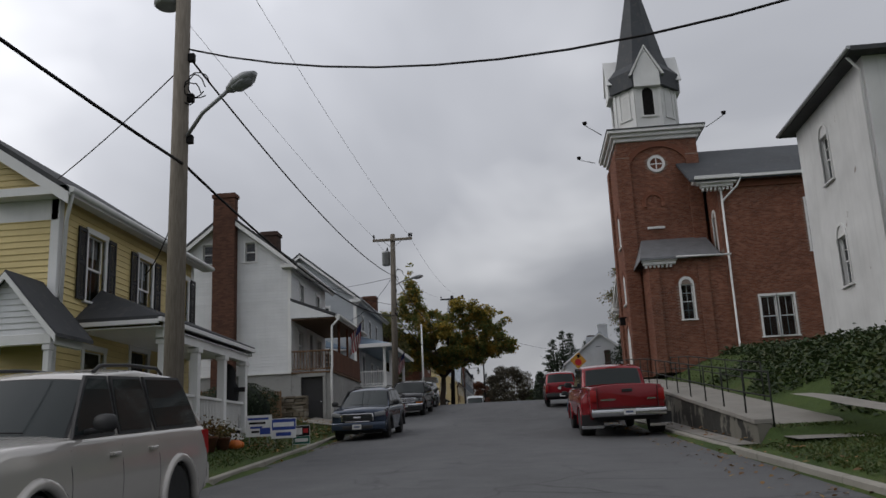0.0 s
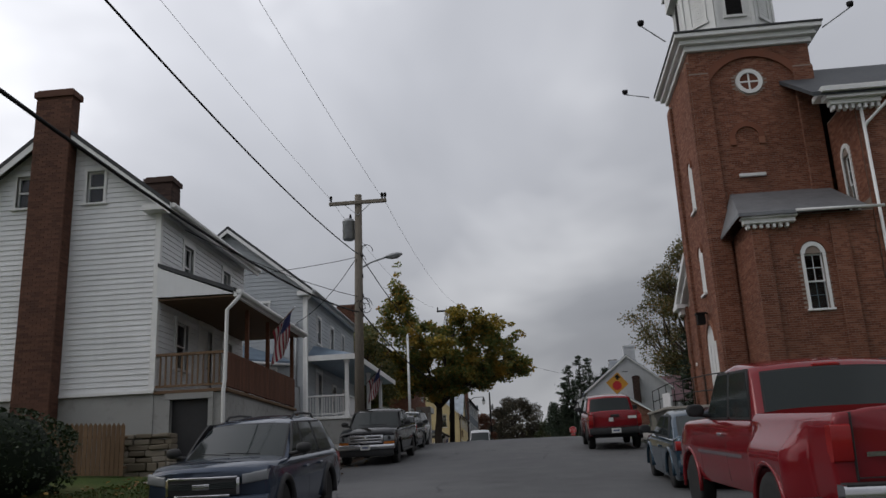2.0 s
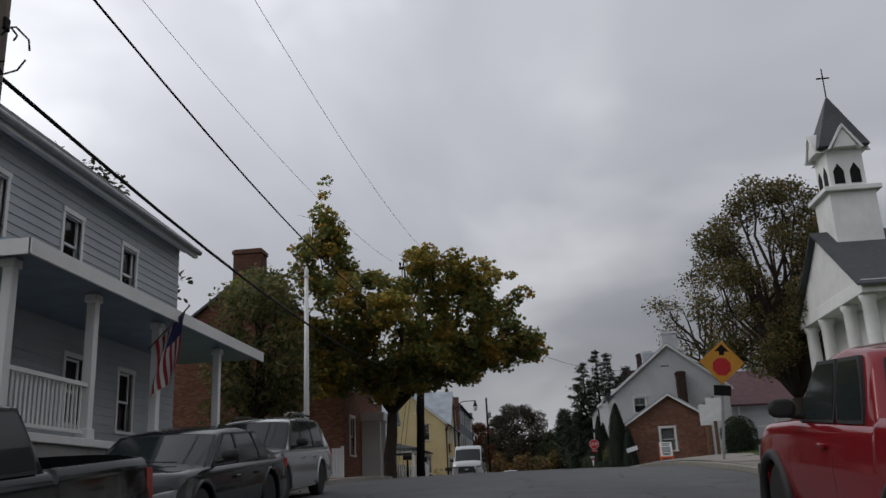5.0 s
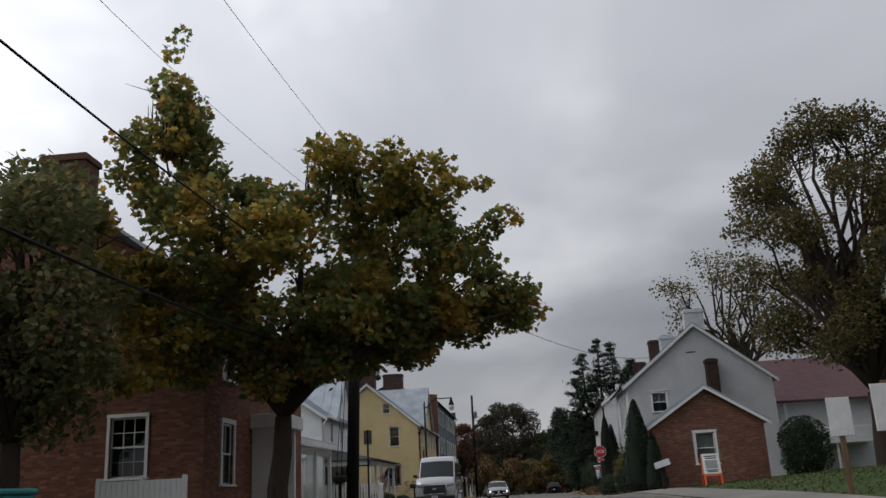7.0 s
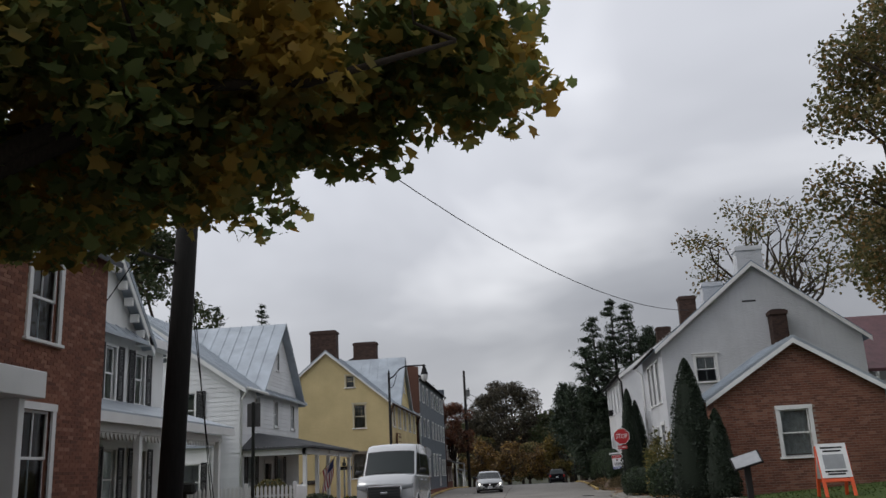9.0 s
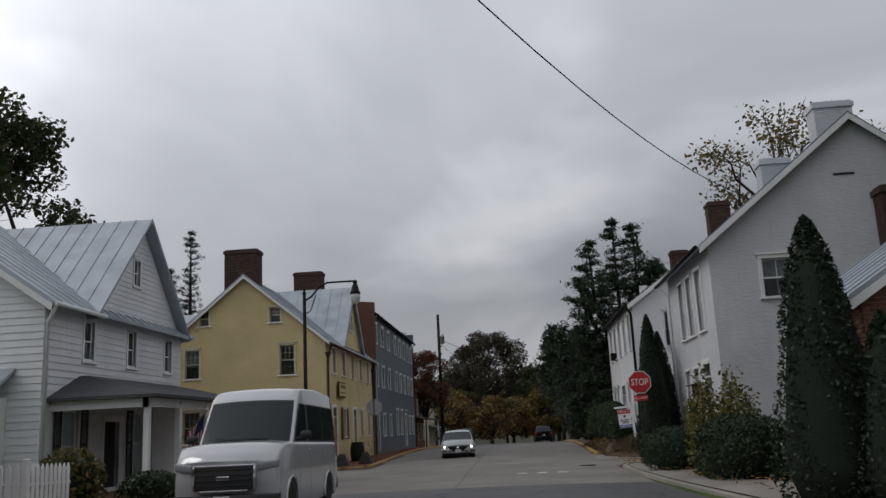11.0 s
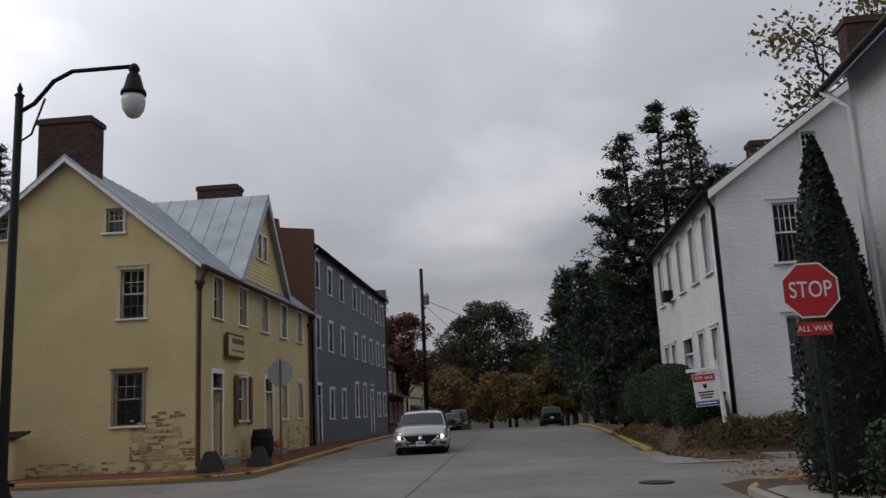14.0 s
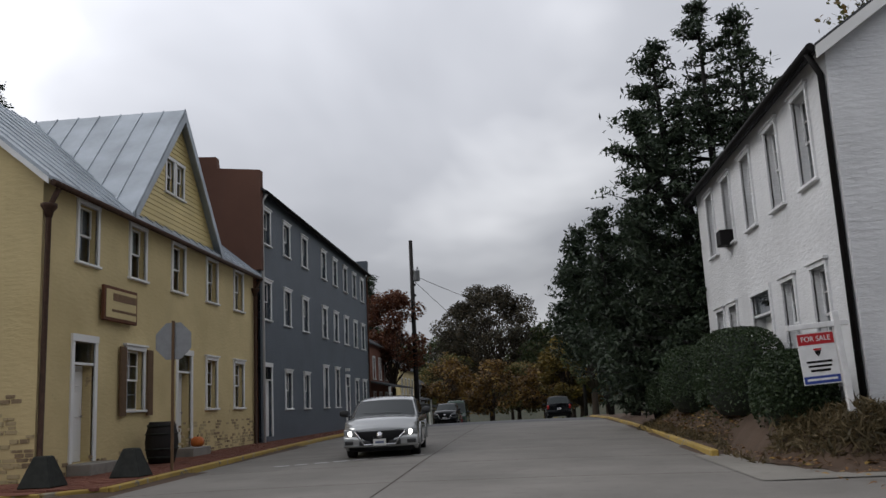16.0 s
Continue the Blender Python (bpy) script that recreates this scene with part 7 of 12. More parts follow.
def gable_house():
    h = thing("house", pose(0, 0, 0), "white clapboard house with a tin roof and side porch", "house", "houses along the street")
    x0, xf, y0, y1, zb, ze, pk = -23.8, -13.35, 105.6, 115.2, 5.0, 10.55, 3.6
    s = Wall(h, (x0, y0, zb), "s", xf - x0, ze - zb, M_WHITE, peak=pk)
    window(s, 6.7, 6.62, 0.44, 0.52, rows=1, cols=2, casing=0.07)
    window(s, 7.7, 3.75, 0.75, 1.5, rows=1, cols=1, casing=0.08, shutters=0.4)
    window(s, 6.4, 0.6, 0.9, 1.5, rows=1, cols=1, casing=0.09, shutters=0.36)
    door(s, 8.4, 0.15, 0.9, 2.05, M_TRIM)
    finish(s, 0.2, M_WHITE)
    e = Wall(h, (xf, y0, zb), "e", y1 - y0, ze - zb, M_WHITE)
    for u in (2.15, 5.06, 8.06):
        window(e, u, 3.95, 0.6, 1.2, rows=1, cols=1, casing=0.08)
    for u in (1.1, 5.6):
        window(e, u, 0.5, 0.9, 2.0, rows=1, cols=1, casing=0.08, shutters=0.4)
    door(e, 3.6, 0.12, 1.0, 2.1, M_DARK)
    finish(e, 0.2, M_WHITE)
    finish(Wall(h, (xf, y1, zb), "n", xf - x0, ze - zb, M_WHITE, peak=pk))
    slope_roof(h, "roof", x0, xf, y0, y1, ze, ze + pk, "y", M_TIN, 0.4, 0.1, seams=0.55)
    gy0, gy1 = 108.2, 114.8
    g = Wall(h, (xf + 0.02, gy0, ze), "e", gy1 - gy0, 0.05, M_WHITE, peak=3.4, name="gable_wall")
    window(g, 2.75, 1.15, 0.45, 0.95, rows=1, cols=1, casing=0.07)
    finish(g, 0.17, M_WHITE)
    slope_roof(h, "roof", -18.4, xf, gy0, gy1, ze + 0.05, ze + 3.45, "x", M_TIN, 0.4, 0.1, seams=0.55)
    c = (x0 + xf) / 2
    k = pk / (xf - c)
    rake(h, [((c, ze + pk), (xf + 0.4, ze - 0.4 * k), y0 - 0.38), ((x0 - 0.4, ze - 0.4 * k), (c, ze + pk), y0 - 0.38)], 0.2, 0.03, M_TRIM)
    gutter(h, (xf + 0.45, y0 - 0.3, ze - 0.25), (xf + 0.45, gy0, ze - 0.27))
    pipe(h, [(xf + 0.42, y0 - 0.2, ze - 0.3), (xf + 0.06, y0 + 0.06, ze - 0.7), (xf + 0.06, y0 + 0.06, zb)], 0.05, M_TRIM)
    # bay on the south side, porch on the street side
    shed(h, "bay_roof", [(y0, 8.55), (y0 - 1.1, 7.85), (y0 - 1.1, 7.95), (y0, 8.65)], -17.2, -14.1, "x", M_TIN)
    bay = Wall(h, (-17.0, y0 - 0.9, zb), "s", 2.7, 7.85 - zb, M_TRIM, name="bay")
    for u in (0.42, 1.55):
        window(bay, u, 0.75, 0.72, 1.45, rows=1, cols=1, casing=0.07, shutters=0.26, sill=True)
    finish(bay)
    part("bay_side", boxes((-17.0, -16.85, y0 - 0.7, y0 - 0.03, zb, 7.85), (-14.45, -14.3, y0 - 0.7, y0 - 0.03, zb, 7.85)), M_TRIM, h)
    px = -10.65
    part("porch_floor", boxes((xf, px, 106.0, 115.5, zb - 0.3, zb + 0.1)), M_WOODG, h)
    hr = bmesh.new()
    prism(hr, [(px + 0.4, 105.75), (px + 0.4, 116.0), (xf, 116.0), (xf, 105.75)], 7.7, 7.78, "z")
    lo = [hr.verts.new(v) for v in ((px + 0.4, 105.75, 7.784), (px + 0.4, 116.0, 7.784), (xf, 116.0, 7.784), (xf, 105.75, 7.784))]
    hi = [hr.verts.new(v) for v in ((xf + 0.25, 107.6, 8.5), (xf + 0.25, 114.2, 8.5), (xf, 114.2, 8.5), (xf, 107.6, 8.5))]
    for i in range(4):
        j = (i + 1) % 4
        hr.faces.new((lo[i], lo[j], hi[j], hi[i]))
    hr.faces.new(hi)
    part("porch_roof", hr, M_SHINGLE, h, "dark hipped porch roof")
    part("porch_fascia", boxes((px - 0.07, px + 0.07, 106.0, 115.8, 7.45, 7.7), (xf, px + 0.07, 106.0, 106.12, 7.45, 7.7)), M_TRIM, h)
    for y in (106.15, 108.3, 110.5, 112.7, 115.3):
        post(h, px, y, zb + 0.1, 7.7, 0.16, M_TRIM)


gable_house()


# ---------------------------------------------------------------- yellow stone inn
def yellow_inn():
    h = thing("house", pose(0, 0, 0), "yellow painted stone inn with a seamed metal roof", "house", "houses at the crossing")
    x0, xf, y0, y1, zb, ze, pk = -18.5, -10.15, 126.2, 140.1, 4.75, 11.25, 3.45
    s = Wall(h, (x0, y0, zb), "s", xf - x0, ze - zb, M_YBRICK, peak=pk, thick=0.35)
    for u, z, w_, hh, rr, cc in ((1.8, 7.5, 0.48, 0.76, 2, 3), (5.48, 7.5, 0.54, 0.76, 2, 3), (1.06, 4.83, 0.74, 1.46, 2, 3), (5.99, 4.8, 0.74, 1.5, 2, 3), (1.0, 1.6, 0.85, 1.55, 2, 3), (5.87, 1.6, 0.86, 1.55, 2, 3)):
        window(s, u, z, w_, hh, rows=rr, cols=cc, casing=0.09, lintel=hh > 1, recess=0.1, curtain=0.6 if u == 1.06 else 0, cas_mat=M_FADEDWOOD if z == 1.6 else M_CREAM)
    finish(s)
    e = Wall(h, (xf, y0, zb), "e", y1 - y0, ze - zb, M_YBRICK, thick=0.35)
    for u in (1.43, 3.99, 6.6, 9.27, 11.81):
        window(e, u, 4.88, 0.84, 1.3, rows=1, cols=2, casing=0.09, recess=0.13, curtain=0.5, lintel=True)
    for u, w_ in ((3.85, 0.95), (9.23, 0.84), (11.77, 0.9)):
        window(e, u, 1.6, w_, 1.45, rows=2, cols=2, casing=0.09, recess=0.13, lintel=True)
    door(e, 1.38, 0.5, 0.9, 2.1, M_TRIM, 0.5, recess=0.26, label="white panelled door")
    door(e, 7.02, 0.5, 0.95, 2.1, M_TRIM, 0.5, recess=0.26, label="white panelled door")
    finish(e)
    for a in (3.42, 4.92):
        sb = bmesh.new()
        box(sb, a, a + 0.32, -0.09, -0.05, 1.45, 3.1)
        for q in range(24):
            box(sb, a + 0.04, a + 0.28, -0.1, -0.09, 1.5 + q * 0.065, 1.54 + q * 0.065)
        part("shutter", sb, M_WOODG, h, "faded grey-brown shutter", m=e.m)
    # rough worn stone at the foot, the corner and the street front
    def rubble(face, n, u0, u1, z0, z1, seed):
        rg = random.Random(seed)
        vs, fs = [], []
        z = z0
        while z < z1:
            hh = rg.uniform(0.075, 0.105)
            u = u0 - rg.uniform(0, 0.3)
            lim = u1 - (z - z0) * rg.uniform(0.2, 0.9) if n else u1
            while u < lim:
                L = rg.uniform(0.18, 0.3)
                a, b = max(u, u0) + 0.012, min(u + L, u1) - 0.012
                if b - a > 0.05 and rg.random() < 1.0 - 0.75 * (z - z0) / (z1 - z0):
                    d = rg.uniform(0.006, 0.022)
                    k = len(vs)
                    zz0, zz1 = z + 0.012, z + hh - 0.012
                    j = lambda: rg.uniform(-0.008, 0.008)
                    if face == "s":
                        pts = [(a, y0, zz0), (b, y0, zz0), (b, y0, zz1), (a, y0, zz1)]
                        pts += [(p[0] + j() + (0.02 if i in (0, 3) else -0.02), y0 - d, p[2] + j()) for i, p in enumerate(pts)]
                    else:
                        pts = [(xf, a, zz0), (xf, b, zz0), (xf, b, zz1), (xf, a, zz1)]
                        pts += [(xf + d, p[1] + j() + (0.02 if i in (0, 3) else -0.02), p[2] + j()) for i, p in enumerate(pts)]
                    vs += pts
                    for c in ((4, 5, 6, 7), (0, 1, 5, 4), (1, 2, 6, 5), (2, 3, 7, 6), (3, 0, 4, 7)):
                        fs.append(tuple(k + i for i in c))
                u += L
            z += hh
        tagged(part("rubble", quads("rubble", vs, fs, M_STONEY), None, h), kind="stuff")
    rubble("s", 0, x0, xf, zb - 0.1, zb + 0.55, 3)
    rubble("s", 1, xf - 2.0, xf, zb + 0.55, zb + 1.9, 4)
    rubble("e", 0, y0, y1 - 9, zb - 0.1, zb + 0.6, 5)
    rubble("e", 0, y1 - 8, y1, zb - 0.1, zb + 1.2, 6)
    finish(Wall(h, (xf, y1, zb), "n", xf - x0, ze - zb, M_YBRICK, peak=pk))
    finish(Wall(h, (x0, y1, zb), "w", y1 - y0, ze - zb, M_YBRICK))
    slope_roof(h, "roof", x0, xf, y0, y1, ze, ze + pk, "y", M_TIN, 0.25, 0.08, seams=0.6)
    c = (x0 + xf) / 2
    k = pk / (xf - c)
    rake(h, [((c, ze + pk + 0.02), (xf + 0.25, ze + 0.02 - 0.25 * k), y0 - 0.24), ((x0 - 0.25, ze + 0.02 - 0.25 * k), (c, ze + pk + 0.02), y0 - 0.24)], 0.14, 0.03, M_TRIM)
    # front gable, clapboarded
    gy0, gy1, gp = 129.95, 136.1, 3.62
    g = Wall(h, (xf + 0.02, gy0, ze - 0.05), "e", gy1 - gy0, 0.05, M_YELLOW, peak=gp, name="gable_wall")
    for u in (2.3, 3.0):
        window(g, u, 1.15, 0.5, 0.95, rows=1, cols=2, casing=0.08)
    finish(g, 0.14, M_YELLOW)
    slope_roof(h, "roof", c, xf + 0.12, gy0, gy1, ze, ze + gp, "x", M_TIN, 0.14, 0.08, seams=0.6)
    gc = (gy0 + gy1) / 2
    for sg in (-1, 1):
        bm = bmesh.new()
        prism(bm, [(gc, ze + gp + 0.06), (gc + sg * 3.15, ze - 0.02), (gc + sg * 3.15, ze - 0.3), (gc, ze + gp - 0.28)], xf + 0.25, xf + 0.29, "x")
        part("barge_board", bm, M_TIN, h)
    gutter(h, (xf + 0.32, y0 - 0.2, ze - 0.28), (xf + 0.32, y1, ze - 0.32), M_RUST, 0.07)
    for y in (y0 + 0.06, y1 - 0.1):
        pipe(h, [(xf + 0.3, y, ze - 0.35), (xf + 0.1, y, ze - 0.75), (xf + 0.08, y, zb + 0.35), (xf + 0.3, y - 0.1, zb + 0.2)], 0.06, M_RUST, label="rusty brown downpipe")
        part("rain_head", lathe(bmesh.new(), [(0.07, 0), (0.1, 0.12), (0.17, 0.22), (0.17, 0.28)], 8, m=Matrix.Translation((xf + 0.1, y, ze - 0.95))), M_RUST, h)
    chimney(h, -15.45, -13.7, y0 + 0.15, y0 + 1.0, ze + 2.2, 16.2, M_SOOT, faces="swe")
    chimney(h, -15.0, -13.1, y1 - 1.2, y1 - 0.4, ze + 2.2, 17.2, M_SOOT, faces="swe")
    # back wing
    finish(Wall(h, (-27.0, 129.5, zb), "s", 7.9, 6.2, M_YBRICK, name="back_wall"))
    shed(h, "back_roof", [(129.2, 10.8), (134.5, 14.0), (134.5, 14.12), (129.2, 10.92)], -27.3, -17.0, "x", M_TIN)
    # hanging sign board on the front
    sg = part("inn_sign", boxes((xf + 0.08, xf + 0.16, 128.6, 130.3, 8.4, 9.22), bev=0.012), M_WOODB, h, "framed green wooden inn sign")
    part("sign_board", boxes((xf + 0.162, xf + 0.17, 128.68, 130.22, 8.48, 9.14)), M_YBRICK, sg)
    for k, (za, zc, m0, m1) in enumerate(((8.88, 9.06, 129.0, 130.2), (8.62, 8.68, 128.95, 130.25))):
        part("lettering_bar", boxes((xf + 0.171, xf + 0.176, m0, m1, za, zc)), M_WOODG, sg)
    return h


yellow_inn()


def blue_row():
    h = thing("house", pose(0, 0, 0), "three-storey slate-blue painted brick building", "house", "houses at the crossing")
    x0, xf, y0, y1, zb, ze = -19.0, -10.0, 140.45, 162.3, 4.8, 14.4
    e = Wall(h, (xf, y0, zb), "e", y1 - y0, ze - zb, M_BLUE, thick=0.3)
    us = [0.42, 3.22, 6.15, 9.85, 12.4, 14.95, 17.5, 19.85]
    for i, u in enumerate(us):
        window(e, u, 7.65, 0.85, 1.28, rows=1, cols=2, casing=0.09, lintel=True, recess=0.1)
        window(e, u, 4.78, 0.85, 1.38, rows=1, cols=2, casing=0.09, lintel=True, recess=0.1)
        if i in (0, 5):
            door(e, u, 0.45, 0.85, 2.05, M_TRIM, 0.5)
        elif i in (3, 4):
            window(e, u, 1.46, 0.85, 1.85, rows=1, cols=2, casing=0.09, lintel=True, recess=0.1)
        else:
            window(e, u, 1.46, 0.85, 1.4, rows=1, cols=2, casing=0.09, lintel=True, recess=0.1)
    finish(e)
    finish(Wall(h, (x0, y0, zb), "s", xf - 0.16 - x0, ze - zb, M_BRICK2, peak=2.0))
    finish(Wall(h, (xf, y1, zb), "n", xf - x0, ze - zb, M_BLUE, peak=2.0))
    slope_roof(h, "roof", x0, xf, y0, y1, ze, ze + 2.0, "y", M_SHINGLE, 0.25, 0.1)
    # brick fire wall with its chimneys between the two roofs
    fw = bmesh.new()
    prism(fw, [(-19.0, 11.0), (xf - 0.2, 11.0), (xf - 0.2, 11.3), (xf + 0.15, 11.3), (xf + 0.15, 15.08), (-11.5, 15.25), (-11.55, 15.7), (-12.4, 15.75), (-13.2, 15.5), (-14.5, 15.7), (-19, 14.3)], y0 - 0.35, y0 - 0.01, "y")
    part("fire_wall", fw, M_CHIMNEY, h)
    part("gable_end_wall", boxes((-13.0, xf + 0.15, y1 - 0.3, y1 + 0.1, ze - 0.1, ze + 0.75)), M_BLUE, h)
    gutter(h, (xf + 0.28, y0, ze - 0.1), (xf + 0.28, y1, ze - 0.12), M_BLACK, 0.07)
    pipe(h, [(xf + 0.28, y0 + 0.15, ze - 0.1), (xf + 0.08, y0 + 0.15, ze - 0.4), (xf + 0.08, y0 + 0.15, zb + 0.2)], 0.05, M_TRIM)
    pipe(h, [(xf + 0.28, y1 - 0.15, ze - 0.1), (xf + 0.08, y1 - 0.15, ze - 0.4), (xf + 0.08, y1 - 0.15, zb + 0.2)], 0.05, M_CHIMNEY)
    part("door_lamp", boxes((xf + 0.02, xf + 0.25, 155.2, 155.4, 8.1, 8.25)), M_PLATE, h)


blue_row()


def small_street_house(x0, xf, y0, y1, zb, ze, pk, mat, label, roof):
    h = thing("house", pose(0, 0, 0), label, "house", "houses down the street")
    e = Wall(h, (xf, y0, zb), "e", y1 - y0, ze - zb, mat)
    n = max(2, int((y1 - y0) / 2.2))
    for i in range(n):
        u = (i + 0.5) * (y1 - y0) / n - 0.4
        window(e, u, (ze - zb) * 0.58, 0.75, 1.4, rows=1, cols=1, casing=0.1)
        window(e, u, 0.8, 0.75, 1.5, rows=1, cols=1, casing=0.1)
    finish(e)
    s = Wall(h, (x0, y0, zb), "s", xf - x0, ze - zb, mat, peak=pk)
    finish(s)
    finish(Wall(h, (xf, y1, zb), "n", xf - x0, ze - zb, mat, peak=pk))
    slope_roof(h, "roof", x0, xf, y0, y1, ze, ze + pk, "y", roof, 0.3)
    chimney(h, (x0 + xf) / 2 - 0.5, (x0 + xf) / 2 + 0.4, y1 - 1.2, y1 - 0.5, ze + pk - 0.6, ze + pk + 1.4)
    shed(h, "porch_roof", [(xf, zb + 3.0), (xf + 1.6, zb + 2.6), (xf + 1.6, zb + 2.7), (xf, zb + 3.1)], y0 + 0.3, y1 - 0.3, "y", roof)
    for y in (y0 + 0.6, y1 - 0.6):
        post(h, xf + 1.5, y, zb, zb + 2.6, 0.14, M_TRIM)


small_street_house(-19, -10.6, 164, 176, 4.8, 10.4, 2.6, M_BRICK2, "small red brick house beyond the blue building", M_SHINGLE)
small_street_house(-19, -11.8, 188, 200, 4.0, 9.6, 2.4, M_YBRICK, "tan rendered house down the street", M_SHINGLE)
small_street_house(-20, -13.0, 208, 220, 3.2, 8.6, 2.4, M_GREY, "grey house far down the street", M_SHINGLE)

# ---------------------------------------------------------------- vehicles
def sharp(bm, deg=35):
    for e in bm.edges:
        if len(e.link_faces) == 2 and e.calc_face_angle(0) > radians(deg):
            e.smooth = False
    for f in bm.faces:
        f.smooth = True
    return bm


def wheel_part(car, x, y, r, w, rim_mat, side, spokes=5):
    wh = part("wheel", lathe(bmesh.new(), [(r * 0.3, -w * 0.3), (r * 0.3, w * 0.3)], 12, axis="x"), M_BLACK, car, m=Matrix.Translation((x, y, r)))
    part("tyre", sharp(lathe(bmesh.new(), [(r * 0.64, -w / 2), (r * 0.9, -w / 2), (r * 0.985, -w * 0.42), (r, -w * 0.25), (r, w * 0.25), (r * 0.985, w * 0.42), (r * 0.9, w / 2), (r * 0.64, w / 2)], 28, axis="x"), 60), M_RUBBER, wh)
    bm = bmesh.new()
    lathe(bm, [(r * 0.56, -w * 0.3), (r * 0.66, -w * 0.42), (r * 0.66, w * 0.44), (r * 0.6, w * 0.46), (r * 0.58, w * 0.3)], 24, axis="x")
    for k in range(spokes):
        M = Matrix.Rotation(2 * math.pi * k / spokes, 4, "X")
        box(bm, w * 0.3, w * 0.42, -r * 0.085, r * 0.085, r * 0.1, r * 0.6, m=M)
    lathe(bm, [(r * 0.17, w * 0.2), (r * 0.17, w * 0.42), (r * 0.1, w * 0.46)], 12, axis="x")
    ob = part("rim", bm, rim_mat, wh)
    if side < 0:
        ob.matrix_basis = Matrix.Rotation(math.pi, 4, "Z")
    return wh


def car(name, m, label, paint, L, W, H, wb, fo, r, clear, belt, hood, nose, tail, wind, roof_f, roof_r, rear, seats, category="car", kind="sedan", bed_floor=None, trim="chrome",
        rim=None, roof_w=0.76, windows=(), mirror_mat=None, grille="bar", dually=False, cladding=None, tyre_w=0.22, spokes=5, roofrack=False, lit=False, pillar=None, bow=0.2, amber=False, skirt=False, win_top=0.135):
    """A vehicle with its nose towards +y, on its wheels at z = 0. belt, hood, nose, tail: heights of the waist, bonnet, front and rear edges;
    wind, roof_f, roof_r, rear: y of the windscreen's foot, roof ends and rear glass's foot, from the nose backwards."""
    c = thing(name, m, label, category, "vehicles along the street")
    y_f, y_r = L / 2, -L / 2
    ax_f, ax_r = L / 2 - fo, L / 2 - fo - wb
    yw, yrf, yrr, yrb = (L / 2 - v for v in (wind, roof_f, roof_r, rear))
    hw = W / 2
    ra = r + 0.07
    rbow = 0.05 if bed_floor else 0.1

    def warp(bm):
        """Rounds the nose and the tail in plan."""
        for v in bm.verts:
            q = min(1.1, abs(v.co.x) / hw)
            if v.co.y > y_f - 0.75:
                v.co.y -= bow * min(1, (v.co.y - (y_f - 0.75)) / 0.75) * q ** 2.4
            elif v.co.y < y_r + 0.4:
                v.co.y += rbow * min(1, (y_r + 0.4 - v.co.y) / 0.4) * q ** 2.4
        return bm

    def bar(x0, x1, y0, y1, z0, z1, bev=0.03, n=10):
        """A bar across the car, cut into slices so that it takes the bow."""
        b2 = bmesh.new()
        pr = [(y0, z0 + bev), (y0 + bev * 0.3, z0), (y1 - bev, z0), (y1 - bev * 0.3, z0 + bev * 0.4), (y1, z0 + bev), (y1, z1 - bev), (y1 - bev * 0.3, z1 - bev * 0.4), (y1 - bev, z1), (y0 + bev * 0.3, z1), (y0, z1 - bev)]
        if y1 < 0:
            pr = [(y0 + y1 - y, z) for y, z in pr][::-1]
        rg = [[b2.verts.new((x0 + (x1 - x0) * i / n, y, z)) for y, z in pr] for i in range(n + 1)]
        for p, q in zip(rg, rg[1:]):
            for k in range(len(pr)):
                b2.faces.new((p[k], p[(k + 1) % len(pr)], q[(k + 1) % len(pr)], q[k]))
        b2.faces.new(rg[0]); b2.faces.new(rg[-1])
        bmesh.ops.recalc_face_normals(b2, faces=list(b2.faces))
        return sharp(warp(b2), 50)

    def width(y):
        t = (y - y_r) / L
        return hw * (1 - 0.05 * max(0, (t - 0.8) / 0.2) ** 2 - 0.04 * max(0, (0.15 - t) / 0.15) ** 2)

    def top(y):
        if y > yw:
            t = (y - yw) / max(0.01, y_f - yw)
            return belt + (hood - belt) * min(1, t * 1.1) - (hood - nose) * max(0, (t - 0.62) / 0.38) ** 2.0
        if y < yrb:
            t = (yrb - y) / max(0.01, yrb - y_r)
            if bed_floor:
                return tail
            return belt + (tail - belt) * t - 0.1 * max(0, (t - 0.8) / 0.2) ** 2
        return belt

    def low(y):
        z = clear + 0.12 * max(0, (abs(y) - L * 0.42) / (L * 0.08))
        for a in (ax_f, ax_r):
            if abs(y - a) < ra:
                z = max(z, r + math.sqrt(ra * ra - (y - a) ** 2) * 0.98)
        return z
    arcs = [math.cos(math.pi * i / 14) for i in range(15)]
    ys = sorted({round(y_r + L * i / 60, 3) for i in range(61)} | {round(a + ra * q, 3) for a in (ax_f, ax_r) for q in arcs} | ({round(yrb, 3), round(yrb - 0.02, 3), round(y_r + 0.07, 3), round(y_r + 0.09, 3)} if bed_floor else set()) | ({round(ax_r + sg * (0.44 + 0.04 * i), 3) for sg in (-1, 1) for i in range(11)} if dually else set()) | {round(y_f - d, 3) for d in (0.015, 0.04, 0.09)} | {round(y_r + d, 3) for d in (0.012, 0.035)})
    ys = [y for y in ys if y_r <= y <= y_f]
    bm = bmesh.new()
    rings = []
    for y in ys:
        w, t, lo = width(y), top(y), low(y)
        # the ends turn in at their edges
        ed = max(0, 1 - (y_f - y) / 0.09, 1 - (y - y_r) / 0.035) ** 2
        w -= 0.03 * ed
        t -= 0.035 * ed
        h = t - clear
        bed = bed_floor and y_r + 0.08 < y < yrb - 0.01
        fl = 0.16 * math.cos(min(1, max(0, (abs(y - ax_r) - 0.46) / 0.36)) * math.pi / 2) ** 0.8 if dually else 0
        m2 = lambda z: max(lo + 0.002 * (z - clear), z)
